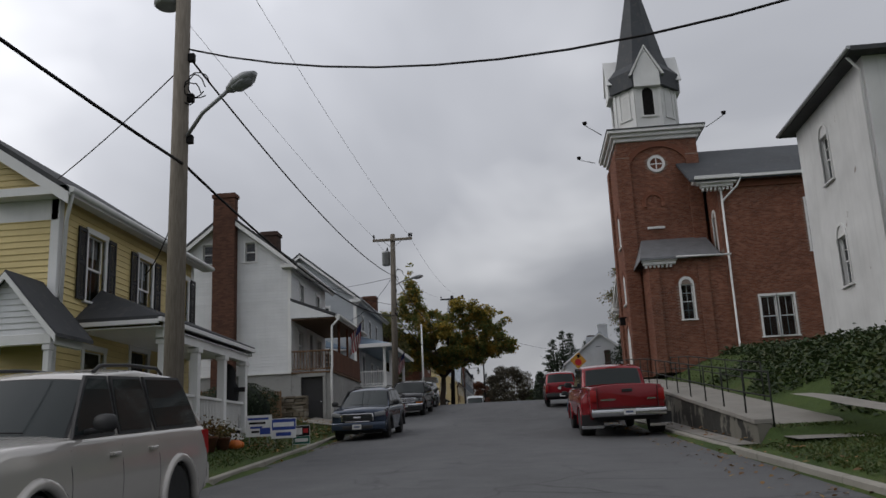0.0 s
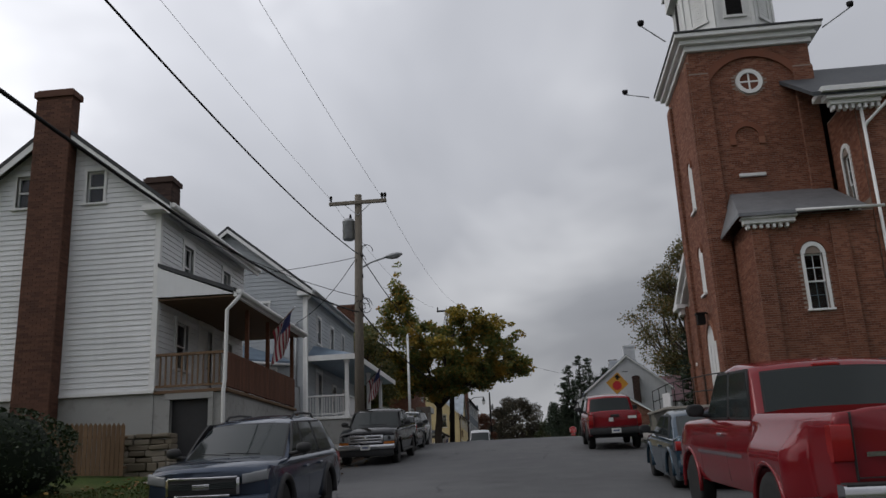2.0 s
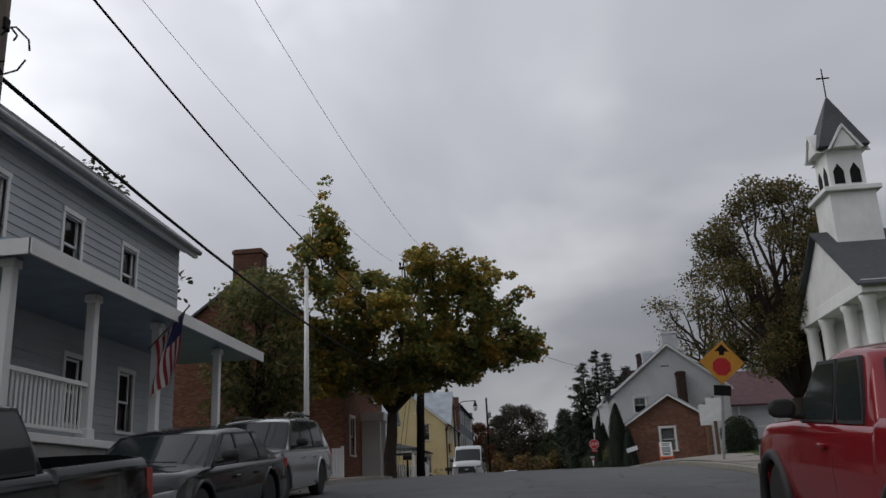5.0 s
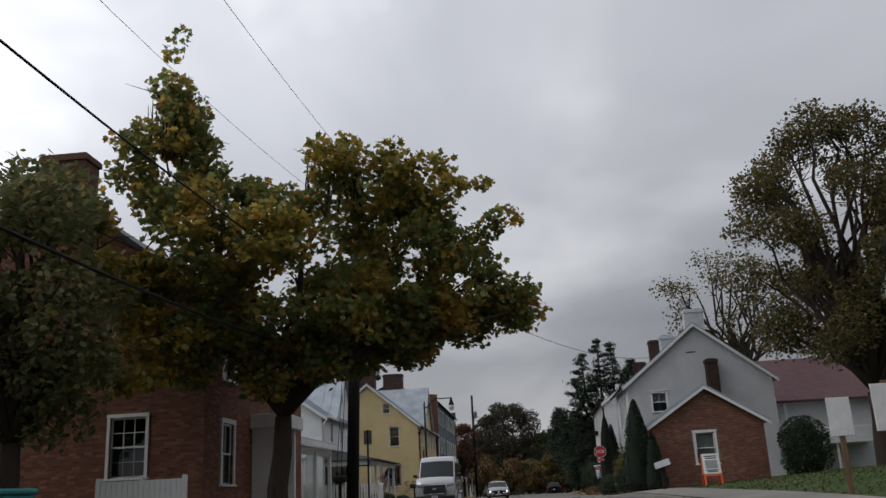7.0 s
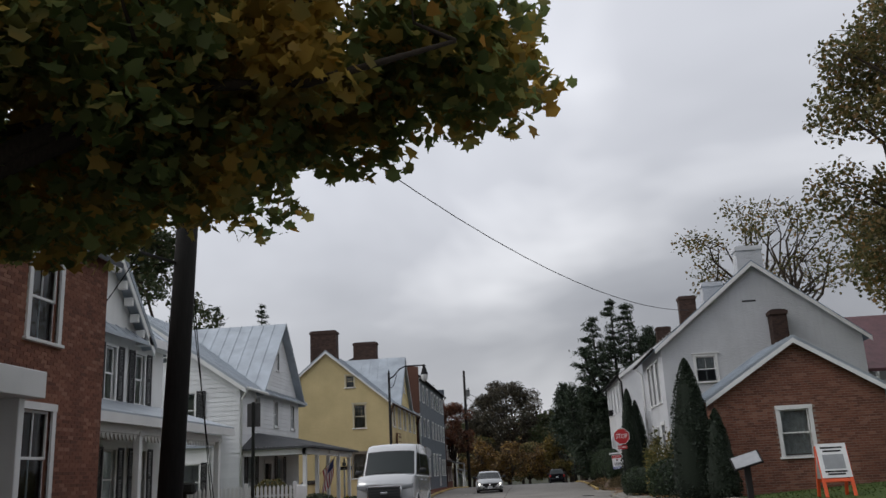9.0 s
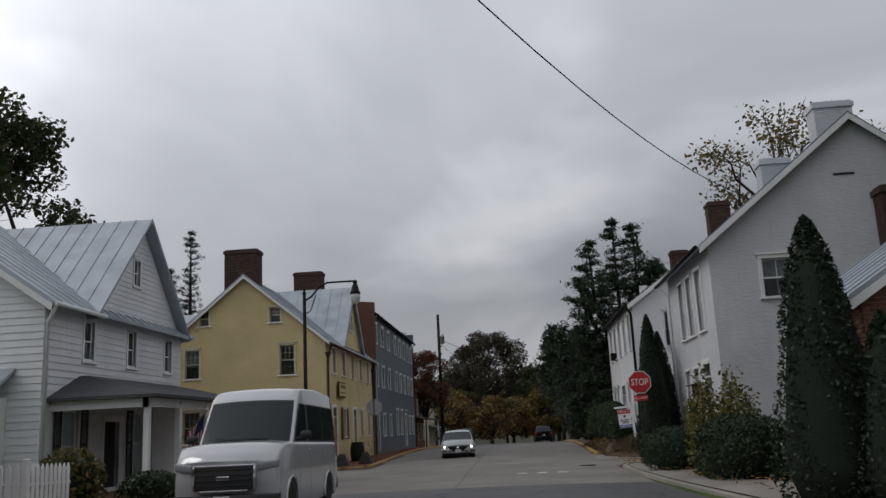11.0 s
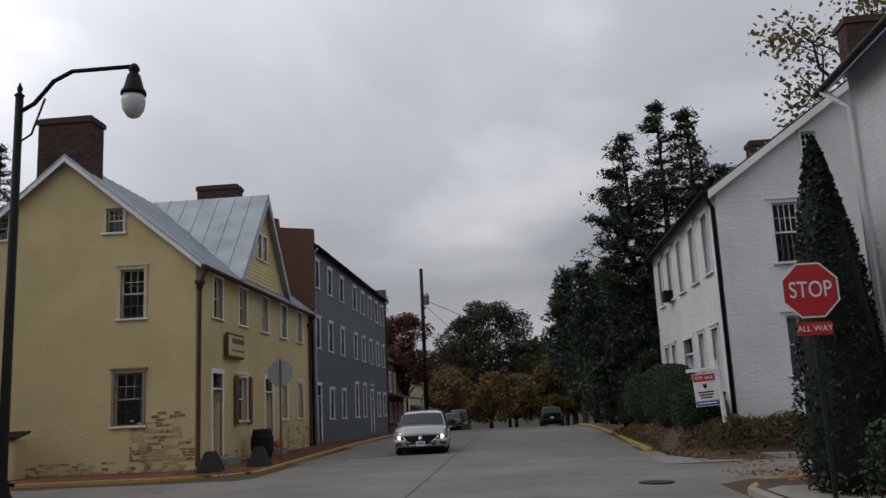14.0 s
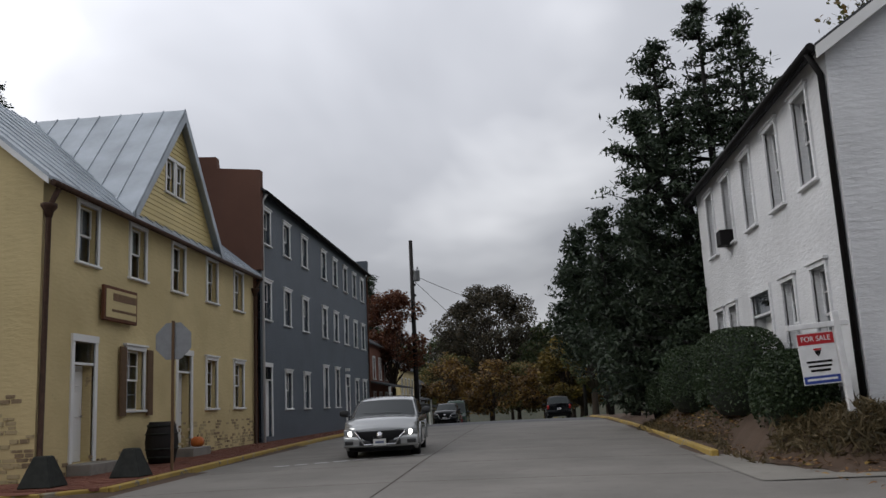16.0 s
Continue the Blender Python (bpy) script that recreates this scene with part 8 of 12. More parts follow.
        sec = [(w * 0.88, lo), (w * 0.945 + fl, m2(clear + 0.02)), (w * 0.972 + fl, m2(clear + 0.1)), (w * 0.99 + fl, m2(clear + h * 0.3)), (w + fl, m2(clear + h * 0.5)), (w * 0.997 + fl * 0.97, m2(clear + h * 0.6)), (w * 0.988 + fl * 0.72, m2(clear + h * 0.69)),
               (w * 0.98, m2(t - 0.13)), (w * 0.968, t - 0.07), (w * 0.945, t - 0.025)]
        if bed:
            sec += [(w * 0.92, t), (w - 0.1, t), (w - 0.11, bed_floor), (0, bed_floor)]
        else:
            sec += [(w * 0.9, t), (w * 0.74, t + 0.016), (w * 0.66, t + 0.03), (w * 0.36, t + 0.045), (0, t + 0.048)]
        if len(sec) == 14:
            sec.insert(-1, (w * 0.3, bed_floor))
        rings.append([bm.verts.new((x, y, z)) for x, z in sec] + [bm.verts.new((-x, y, z)) for x, z in sec[:-1][::-1]])
    n = len(rings[0])
    for a, b in zip(rings, rings[1:]):
        for k in range(n - 1):
            bm.faces.new((a[k], a[k + 1], b[k + 1], b[k]))
    bm.faces.new(rings[0]); bm.faces.new(rings[-1][::-1])
    bmesh.ops.recalc_face_normals(bm, faces=list(bm.faces))
    part("body", sharp(warp(bm), 44), paint, c)
    part("underbody", boxes((-hw * 0.8, hw * 0.8, y_r + 0.25, y_f - 0.4, clear - 0.02, min(belt, bed_floor or 9) - 0.3), bev=0.02), M_DARK, c)
    for a in (ax_f, ax_r):
        for s in (-1, 1):
            fx = 0.15 if dually and a == ax_r else 0
            k = 16
            pts = [(s * (hw * 0.985 + fx), a + (ra + 0.012) * math.cos(math.pi * (i / k * 1.1 - 0.05)), r + (ra + 0.012) * math.sin(math.pi * (i / k * 1.1 - 0.05))) for i in range(k + 1)]
            part("arch_lip", tube(bmesh.new(), pts, 0.03 if cladding is None else 0.055, 7), cladding or paint, c)
    # cabin: one bowed sheet over windscreen, roof and rear, and two leaning sides
    wbx, wr = hw * 0.93, hw * roof_w
    zb_, zr_ = belt - 0.02, H
    core = [Vector((0, y, z)) for y, z in ((yw, zb_), (yrf, zr_ - 0.05), ((yrf + yrr) / 2, zr_ + 0.01), (yrr, zr_ - 0.06), (yrb, zb_))]
    prof = [core[0]]
    for p, q, s2, rr in ((core[0], core[1], core[2], 0.3), (core[2], core[3], core[4], 0.16)):
        d0, d1 = (p - q).normalized() * rr, (s2 - q).normalized() * rr
        for i in range(6):
            f = i / 5
            prof.append((q + d0).lerp(q, f).lerp(q.lerp(q + d1, f), f))
        if q == core[1]:
            prof.append(core[2])
    prof.append(core[4])
    prof = [(p.y, p.z) for p in prof]

    def xat(z):
        f = max(0, min(1, (z - zb_) / (zr_ - zb_)))
        return wbx + (wr - wbx) * (0.75 * f + 0.25 * f * f)

    def skin(u, y, z, off=0.0):
        """u -1..1 across the bowed sheet at the profile's y, z."""
        mid = (yw + yrb) / 2
        q = abs(u) ** 2.2
        k = (1 if y > mid else -0.45) * min(1, abs(y - mid) / abs(yw - mid)) ** 2
        f = (z - zb_) / (zr_ - zb_)
        return Vector((u * (xat(z) - 0.03), y + (0.06 - bow * 0.85 * q) * k + off * (0.5 if y > mid else -0.5), z - 0.045 * q * f + off))
    us = [-1 + 2 * i / 14 for i in range(15)]
    bm = bmesh.new()
    grid = [[bm.verts.new(skin(u, y, z)) for u in us] for y, z in prof]
    for p, q in zip(grid, grid[1:]):
        for k in range(14):
            bm.faces.new((p[k], p[k + 1], q[k + 1], q[k]))
    for e, s in ((0, -1), (14, 1)):
        fan = []
        for g in grid:
            v = g[e].co
            fan.append(bm.verts.new((v.x + s * 0.022, v.y - 0.012 * (1 if v.y > (yrf + yrr) / 2 else -1), v.z - 0.03)))
        for k in range(len(grid) - 1):
            bm.faces.new((grid[k][e], grid[k + 1][e], fan[k + 1], fan[k]))
        foot = [bm.verts.new((s * wbx, f.co.y, zb_ - 0.05)) for f in fan]
        for k in range(len(fan) - 1):
            bm.faces.new((fan[k], fan[k + 1], foot[k + 1], foot[k]))
    bmesh.ops.remove_doubles(bm, verts=list(bm.verts), dist=0.002)
    bmesh.ops.recalc_face_normals(bm, faces=list(bm.faces))
    part("cabin", sharp(bm, 50), paint, c)

    def sheet(nm, i0, p0, i1, p1, f0, f1, wide, mat, off):
        """A pane on the bowed sheet, between two points of the profile."""
        b2 = bmesh.new()
        rows = []
        for k in range(7):
            f = f0 + (f1 - f0) * k / 6
            y, z = p0[0] + (p1[0] - p0[0]) * f, p0[1] + (p1[1] - p0[1]) * f
            rows.append([b2.verts.new(skin(u * wide, y, z, off)) for u in us])
        for p, q in zip(rows, rows[1:]):
            for k in range(14):
                b2.faces.new((p[k], p[k + 1], q[k + 1], q[k]))
        bmesh.ops.recalc_face_normals(b2, faces=list(b2.faces))
        if sum(f.normal.z for f in b2.faces) < 0:
            bmesh.ops.reverse_faces(b2, faces=list(b2.faces))
        return part(nm, sharp(b2, 60), mat, c)
    dark = M_CARDARK
    wf, wr2 = (yw, zb_), (yrf, zr_ - 0.05)
    vt = 0.13 if kind == "van" else 0.0
    sheet("windshield_seal", 0, wf, 1, wr2, 0.0, 0.9 - vt, 0.955, M_PLASTIC, 0.004)
    sheet("windshield", 0, wf, 1, wr2, 0.03, 0.87 - vt, 0.925, dark, 0.009)
    rf, rr2 = (yrb, zb_), (yrr, zr_ - 0.06)
    sheet("rear_window_seal", 0, rf, 1, rr2, 0.1, 0.9, 0.9, M_PLASTIC, 0.004)
    sheet("rear_window", 0, rf, 1, rr2, 0.14, 0.86, 0.87, dark, 0.009)
    wp = part("wiper", tube(tube(bmesh.new(), [skin(-0.55, yw - 0.03, zb_ + 0.06, 0.03), skin(0.1, yw - 0.05, zb_ + 0.09, 0.03)], 0.01, 4), [skin(0.0, yw - 0.03, zb_ + 0.06, 0.03), skin(0.62, yw - 0.05, zb_ + 0.09, 0.03)], 0.01, 4), M_PLASTIC, c)
    zs0, zs1 = zb_ + 0.045, zr_ - win_top

    def side(nm, s, q4, mat, off, grow=0.0):
        (a0, a1, b0, b1) = q4
        b2 = bmesh.new()
        z0, z1 = zs0 - grow, zs1 + grow
        rows = []
        for k in range(6):
            f = k / 5
            z = z0 + (z1 - z0) * f
            ya, yb_ = L / 2 - (a0 + (a1 - a0) * f) + grow, L / 2 - (b0 + (b1 - b0) * f) - grow
            cut = 0.03 if k in (0, 5) else (0.006 if k in (1, 4) else 0)
            xx = s * (xat(z) + off - 0.006)
            rows.append([b2.verts.new((xx, ya - cut, z)), b2.verts.new((xx, yb_ + cut, z))])
        for p, q in zip(rows, rows[1:]):
            b2.faces.new((p[0], p[1], q[1], q[0]))
        ext = bmesh.ops.extrude_face_region(b2, geom=list(b2.faces))
        for v in ext["geom"]:
            if isinstance(v, bmesh.types.BMVert):
                v.co.x -= s * 0.03
        bmesh.ops.recalc_face_normals(b2, faces=list(b2.faces))
        return part(nm, b2, mat, c)
    for q4 in windows:
        for s in (-1, 1):
            side("window_seal", s, q4, M_PLASTIC, 0.012, 0.03)
            side("side_window", s, q4, dark, 0.018)
    if pillar is not None and len(windows) > 1:
        for w0, w1 in zip(windows, windows[1:]):
            for s in (-1, 1):
                side("pillar", s, (w0[2], w0[3], w1[0], w1[1]), pillar, 0.014)
    # seams of the doors, sills and handles
    for a in seats:
        y = L / 2 - a
        for s in (-1, 1):
            zz = [clear + 0.1 + (belt - 0.1 - clear - 0.1) * k / 6 for k in range(7)]

            def xs(z):
                h = top(y) - clear
                return s * width(y) * float(np.interp(z, [clear + 0.1, clear + h * 0.3, clear + h * 0.5, clear + h * 0.62, clear + h * 0.7, top(y) - 0.13, top(y) - 0.07], [0.972, 0.99, 1.0, 0.997, 0.982, 0.98, 0.968]))
            part("door_seam", tube(bmesh.new(), [(xs(z) - s * 0.002, y, z) for z in zz], 0.005, 4), M_PLASTIC, c)
    for a in seats[1:]:
        y = L / 2 - a + 0.18
        for s in (-1, 1):
            xx = s * width(y)
            part("door_handle", boxes((xx - 0.025, xx + 0.025, y - 0.09, y + 0.09, belt - 0.2, belt - 0.165), bev=0.008), paint if trim != "chrome" else M_CHROME, c)
    rm = rim or M_ALLOY
    for s in (-1, 1):
        wheel_part(c, s * (hw - tyre_w / 2 - 0.03), ax_f, r, tyre_w, rm, s, spokes)
        wheel_part(c, s * (hw - tyre_w / 2 - 0.03 + (0.08 if dually else 0)), ax_r, r, tyre_w + (0.18 if dually else 0), rm, s, spokes)
    # front and rear ends
    fw, rw = width(y_f - 0.1), width(y_r + 0.05)
    zn = nose
    dk = cladding or M_PLASTIC
    bmat = {"chrome": M_CHROME, "paint": paint, "black": dk}[trim]
    if trim == "paint":
        part("front_bumper", bar(-fw * 0.985, fw * 0.985, y_f - 0.2, y_f + 0.05, clear + 0.1, clear + 0.36, 0.06), paint, c)
        part("air_intake", bar(-fw * 0.55, fw * 0.55, y_f - 0.1, y_f + 0.058, clear + 0.14, clear + 0.26, 0.02), M_PLASTIC, c)
    else:
        part("front_bumper", bar(-fw * 0.99, fw * 0.99, y_f - 0.12, y_f + 0.1, clear + 0.14, clear + 0.3, 0.035), bmat, c)
        part("air_dam", bar(-fw * 0.93, fw * 0.93, y_f - 0.15, y_f + 0.06, clear - 0.06, clear + 0.14, 0.03), M_PLASTIC, c)
    if bed_floor:
        part("rear_bumper", bar(-rw * 1.0, rw * 1.0, y_r - 0.16, y_r + 0.0, clear + 0.1, clear + 0.3, 0.03), bmat, c)
        part("bumper_step", bar(-rw * 0.97, rw * 0.97, y_r - 0.155, y_r - 0.01, clear + 0.29, clear + 0.312, 0.006), M_PLASTIC, c)
    else:
        part("rear_bumper", bar(-rw * 0.985, rw * 0.985, y_r - 0.05, y_r + 0.1, clear + 0.14, clear + 0.4, 0.05), bmat, c)
    gz0, gz1 = clear + 0.38, zn - 0.07
    gwid = fw * 0.56
    gr = part("grille", bar(-gwid, gwid, y_f - 0.08, y_f + 0.02, gz0, gz1, 0.012), M_PLASTIC, c)
    if grille == "cross":
        zc = (gz0 + gz1) / 2
        for x0, x1, z0, z1 in ((-gwid, gwid, gz1 - 0.03, gz1 + 0.04), (-gwid, gwid, gz0 - 0.04, gz0 + 0.02), (-gwid, gwid, zc - 0.025, zc + 0.025), (-gwid - 0.05, -gwid + 0.02, gz0 - 0.03, gz1 + 0.03), (gwid - 0.02, gwid + 0.05, gz0 - 0.03, gz1 + 0.03), (-0.03, 0.03, gz0, gz1)):
            part("grille_bar", bar(x0, x1, y_f - 0.05, y_f + 0.05, z0, z1, 0.012), M_CHROME, gr)
    elif grille == "v":
        ga, gb = clear + 0.16, zn - 0.05

        def taper(b2):
            for q in b2.verts:
                q.co.x *= 0.66 + 0.34 * (q.co.z - ga) / (gb - ga)
            return b2
        part("grille_mesh", taper(bar(-0.62, 0.62, y_f - 0.06, y_f + 0.066, ga, gb, 0.02)), M_GRILLE, gr)
        for sg in (-1, 1):
            part("grille_bar", tube(bmesh.new(), [(sg * 0.6, y_f + 0.04 - bow * (0.6 / hw) ** 2.4, gb), (sg * 0.47, y_f + 0.055 - bow * (0.47 / hw) ** 2.4, (ga + gb) / 2), (sg * 0.38, y_f + 0.06 - bow * (0.38 / hw) ** 2.4, ga + 0.02)], 0.024, 6), M_CHROME, gr)
            part("fog_lamp_recess", bar(*sorted((sg * fw * 0.72, sg * fw * 0.95)), y_f - 0.1, y_f + 0.062, clear + 0.16, clear + 0.26, 0.02, 4), M_PLASTIC, c)
        part("grille_bar", bar(-0.38, 0.38, y_f, y_f + 0.07, ga - 0.015, ga + 0.02, 0.01), M_CHROME, gr)
        part("badge", lathe(bmesh.new(), [(0.0, 0.0), (0.075, 0.0), (0.075, 0.012), (0.0, 0.015)], 16, axis="y", m=Matrix.Translation((0, y_f + 0.066, gb - 0.09))), M_CHROME, gr)
    elif grille == "frame":
        for x0, x1, z0, z1 in ((-gwid, gwid, gz1 - 0.02, gz1 + 0.02), (-gwid * 0.8, gwid * 0.8, gz0 - 0.03, gz0 + 0.01), (-gwid - 0.03, -gwid + 0.01, gz0, gz1), (gwid - 0.01, gwid + 0.03, gz0, gz1)):
            part("grille_bar", bar(x0, x1, y_f - 0.05, y_f + 0.035, z0, z1, 0.01), M_CHROME, gr)
        for z in np.linspace(gz0 + 0.08, gz1 - 0.08, 4):
            part("grille_bar", bar(-gwid * 0.95, gwid * 0.95, y_f - 0.02, y_f + 0.028, z, z + 0.02, 0.005), M_CARDARK, gr)
        part("badge", bar(-0.12, 0.12, y_f, y_f + 0.04, (gz0 + gz1) / 2 - 0.04, (gz0 + gz1) / 2 + 0.04, 0.01), M_CHROME, gr)
    elif grille == "bar":
        for z in np.linspace(gz0, gz1 - 0.02, 4):
            part("grille_bar", bar(-gwid - 0.02, gwid + 0.02, y_f - 0.02, y_f + 0.04, z, z + 0.025, 0.006), M_CHROME, gr)
    for s in (-1, 1):
        x0, x1 = sorted((s * (gwid + 0.06), s * fw * 0.975))
        z1 = zn - 0.06 if kind == "pickup" else zn - 0.04
        z0 = z1 - (0.17 if kind == "pickup" else 0.14)
        hl = bar(x0, x1, y_f - 0.34, y_f + 0.012, z0, z1, 0.025, 6)
        for v in hl.verts:
            if kind != "pickup":
                v.co.z += 0.05 * (abs(v.co.x) - abs(gwid)) / (fw - gwid)
        lamp = part("headlight", hl, M_CLEARLENS, c)
        xm = (x0 + x1) / 2
        bb = lathe(bmesh.new(), [(0.0, 0.0), (0.05, 0.0), (0.062, 0.02), (0.062, 0.03)], 14, axis="y")
        bow_y = y_f + 0.008 - bow * (abs(xm) / hw) ** 2.4
        if kind == "pickup" or lit:
            part("bulb", bb, M_LIT if lit else M_PLASTIC, lamp, m=Matrix.Translation((xm, bow_y - 0.015, (z0 + z1) / 2 + 0.015)))
        if amber:
            part("indicator", bar(x0, x1, y_f - 0.3, y_f + 0.014, z0 - 0.075, z0 - 0.008, 0.012, 6), M_AMBER, c)
        if kind == "pickup":
            part("taillight", bar(*sorted((s * rw * 0.83, s * rw * 1.0)), y_r - 0.02, y_r + 0.12, tail - 0.42, tail - 0.1, 0.02, 4), M_REDLENS, c)
        elif kind in ("suv", "van"):
            part("taillight", bar(*sorted((s * rw * 0.82, s * rw * 0.995)), y_r - 0.02, y_r + 0.25, belt - 0.36, belt - 0.06, 0.03, 4), M_REDLENS, c)
        else:
            part("taillight", bar(*sorted((s * rw * 0.6, s * rw * 1.0)), y_r - 0.02, y_r + 0.2, tail - 0.27, tail - 0.11, 0.03, 5), M_REDLENS, c)
        mx = s * (hw + 0.12)
        shell = bmesh.new()
        bmesh.ops.create_icosphere(shell, subdivisions=2, radius=1)
        for v in shell.verts:
            x, y, z = v.co
            v.co = (mx + 0.12 * math.copysign(abs(x) ** 0.7, x), yw - 0.34 + 0.075 * max(-0.35, y), belt + 0.12 + 0.085 * math.copysign(abs(z) ** 0.75, z))
        tube(shell, [(s * hw * 0.86, yw - 0.32, belt + 0.03), (mx, yw - 0.32, belt + 0.07)], 0.03, 6)
        part("mirror", sharp(shell, 40), mirror_mat or M_PLASTIC, c)
        if skirt:
            part("running_board", boxes((s * hw * 0.98 - 0.06, s * hw * 0.98 + 0.06, ax_r + ra + 0.05, ax_f - ra - 0.05, clear - 0.02, clear + 0.04), bev=0.015), dk, c)
    for yy, z0, nm in ((y_f + 0.105, clear + 0.14, "front"), (y_r - 0.17 if bed_floor else y_r - 0.03, clear + 0.14 if kind == "pickup" else belt - 0.42, "rear")):
        pl = part("number_plate", boxes((-0.15, 0.15, min(yy, yy + 0.006), max(yy, yy + 0.006), z0, z0 + 0.15), bev=0.002), M_PLATE, c)
        q = 0.008 if nm == "front" else -0.003
        part("plate_bar", boxes((-0.1, 0.1, yy + q - 0.001, yy + q + 0.001, z0 + 0.05, z0 + 0.1)), M_BAR, pl)
    if roofrack:
        for s in (-1, 1):
            part("roof_rail", tube(bmesh.new(), [(s * wr * 0.84, yrf - 0.28, H - 0.06), (s * wr * 0.84, yrf - 0.42, H + 0.01), (s * wr * 0.84, (yrf + yrr) / 2, H + 0.03), (s * wr * 0.84, yrr + 0.32, H + 0.01), (s * wr * 0.84, yrr + 0.18, H - 0.06)], 0.02, 6), M_PLASTIC, c)
    if bed_floor:
        part("tailgate_handle", boxes((-0.14, 0.14, y_r - 0.02, y_r + 0.01, tail - 0.16, tail - 0.08), bev=0.008), M_PLASTIC, c)
        tg = part("tailgate_seam", boxes((-rw * 0.825, -rw * 0.817, y_r - 0.004, y_r + 0.04, clear + 0.32, tail), (rw * 0.817, rw * 0.825, y_r - 0.004, y_r + 0.04, clear + 0.32, tail), (-rw * 0.82, rw * 0.82, y_r - 0.003, y_r + 0.02, clear + 0.34, clear + 0.35)), M_PLASTIC, c)
        part("brake_light", boxes((-0.16, 0.16, yrr - 0.03, yrr + 0.06, H - 0.125, H - 0.085), bev=0.01), M_REDLENS, c)
    return c


def car_dark_glass():
    m = Mat("tinted_car_glass", 0.04, 0, 0.3)
    m.color((0.022, 0.028, 0.028))
    m.rough(m.noise(3, 3), 0.03, 0.1)
    return m.m


def lamp_lens():
    m = Mat("lit_headlamp", 0.1)
    m.color((0.8, 0.8, 0.8))
    m.b.inputs["Emission Color"].default_value = (1, 0.97, 0.9, 1)
    m.b.inputs["Emission Strength"].default_value = 2.5
    return m.m


M_CARDARK = car_dark_glass()
M_LIT = lamp_lens()
M_AMBER = Mat("amber_lens", 0.15)
M_AMBER.color((0.4, 0.12, 0.02))
M_AMBER = M_AMBER.m
P_PEWTER = car_paint("pewter_paint", (0.47, 0.45, 0.42), 0.4)
P_SLATE = car_paint("slate_blue_paint", (0.042, 0.058, 0.09), 0.3)
P_BLACK = car_paint("black_paint", (0.0045, 0.005, 0.0065), 0.0, 0.16)
P_CHARCOAL = car_paint("charcoal_paint", (0.018, 0.021, 0.023), 0.2, 0.25)
P_SILVER = car_paint("silver_paint", (0.42, 0.43, 0.43), 0.5)
P_RED = car_paint("red_paint", (0.19, 0.011, 0.016), 0.1)
P_RED2 = car_paint("bright_red_paint", (0.21, 0.01, 0.016), 0.1)
P_TEAL = car_paint("steel_blue_paint", (0.03, 0.055, 0.08), 0.3)
P_WHITEV = car_paint("silver_white_paint", (0.5, 0.51, 0.52), 0.25)
P_GREEN = car_paint("dark_green_paint", (0.025, 0.05, 0.035), 0.1)


def place(x, y, yaw, dz=0.0):
    """On the road at x, y, tilted with its slope; yaw 0: nose up the street."""
    s = (zr(y + 1.3) - zr(y - 1.3)) / 2.6
    t = (x - xl(y)) / (xr(y) - xl(y))
    z = zr(y) - 0.05 + 0.06 * (1 - (2 * t - 1) ** 2) + dz
    return Matrix.Translation((x, y, z)) @ Matrix.Rotation(math.atan(s), 4, "X") @ Matrix.Rotation(radians(yaw), 4, "Z")


SUVW = ((1.55, 2.0, 2.35, 2.4), (2.45, 2.5, 3.2, 3.15), (3.3, 3.25, 4.5, 4.2))
car("suv", place(-4.95, 8.45, 180), "pewter SUV with dark trim parked at the kerb", P_PEWTER, 4.87, 1.9, 1.86, 2.87, 0.95, 0.38, 0.32, 1.18, 1.13, 1.0, 1.14, 1.45, 2.15, 4.25, 4.78, (1.45, 2.42, 3.28), kind="suv", trim="paint", windows=SUVW, roofrack=True, cladding=P_PEWTER, bow=0.24)
car("suv", place(-5.5, 30.2, 180), "slate-blue estate car with chrome grille parked on the verge", P_SLATE, 4.82, 1.86, 1.68, 2.75, 0.98, 0.345, 0.24, 1.04, 1.0, 0.92, 1.04, 1.2, 2.3, 4.2, 4.78, (1.3, 2.35, 3.25), kind="suv", trim="paint", roof_w=0.72, windows=((1.5, 2.12, 2.25, 2.3), (2.35, 2.38, 3.15, 3.1), (3.25, 3.2, 4.2, 3.85)), roofrack=True, cladding=M_PLASTIC, pillar=M_PLASTIC, bow=0.26, grille="frame")
car("pickup_truck", place(-6.05, 45.4, 180), "black pickup truck with chrome cross-bar grille", P_BLACK, 5.5, 1.86, 1.72, 3.33, 0.9, 0.37, 0.34, 1.12, 1.08, 0.95, 1.14, 1.55, 2.2, 3.45, 3.7, (1.5, 2.7), kind="pickup", bed_floor=0.8, grille="cross", windows=((1.75, 2.15, 2.68, 2.65), (2.78, 2.75, 3.5, 3.35)), category="truck", roof_w=0.8, amber=True, skirt=True)
car("sedan", place(-6.45, 51.9, 180), "charcoal saloon parked behind a pickup", P_CHARCOAL, 4.88, 1.84, 1.44, 2.82, 0.98, 0.335, 0.17, 0.92, 0.86, 0.7, 0.98, 1.25, 2.1, 3.5, 4.25, (1.35, 2.4, 3.3), trim="paint", windows=((1.5, 2.1, 2.35, 2.4), (2.45, 2.5, 3.35, 3.2), (3.42, 3.3, 3.85, 3.5)), grille="v")
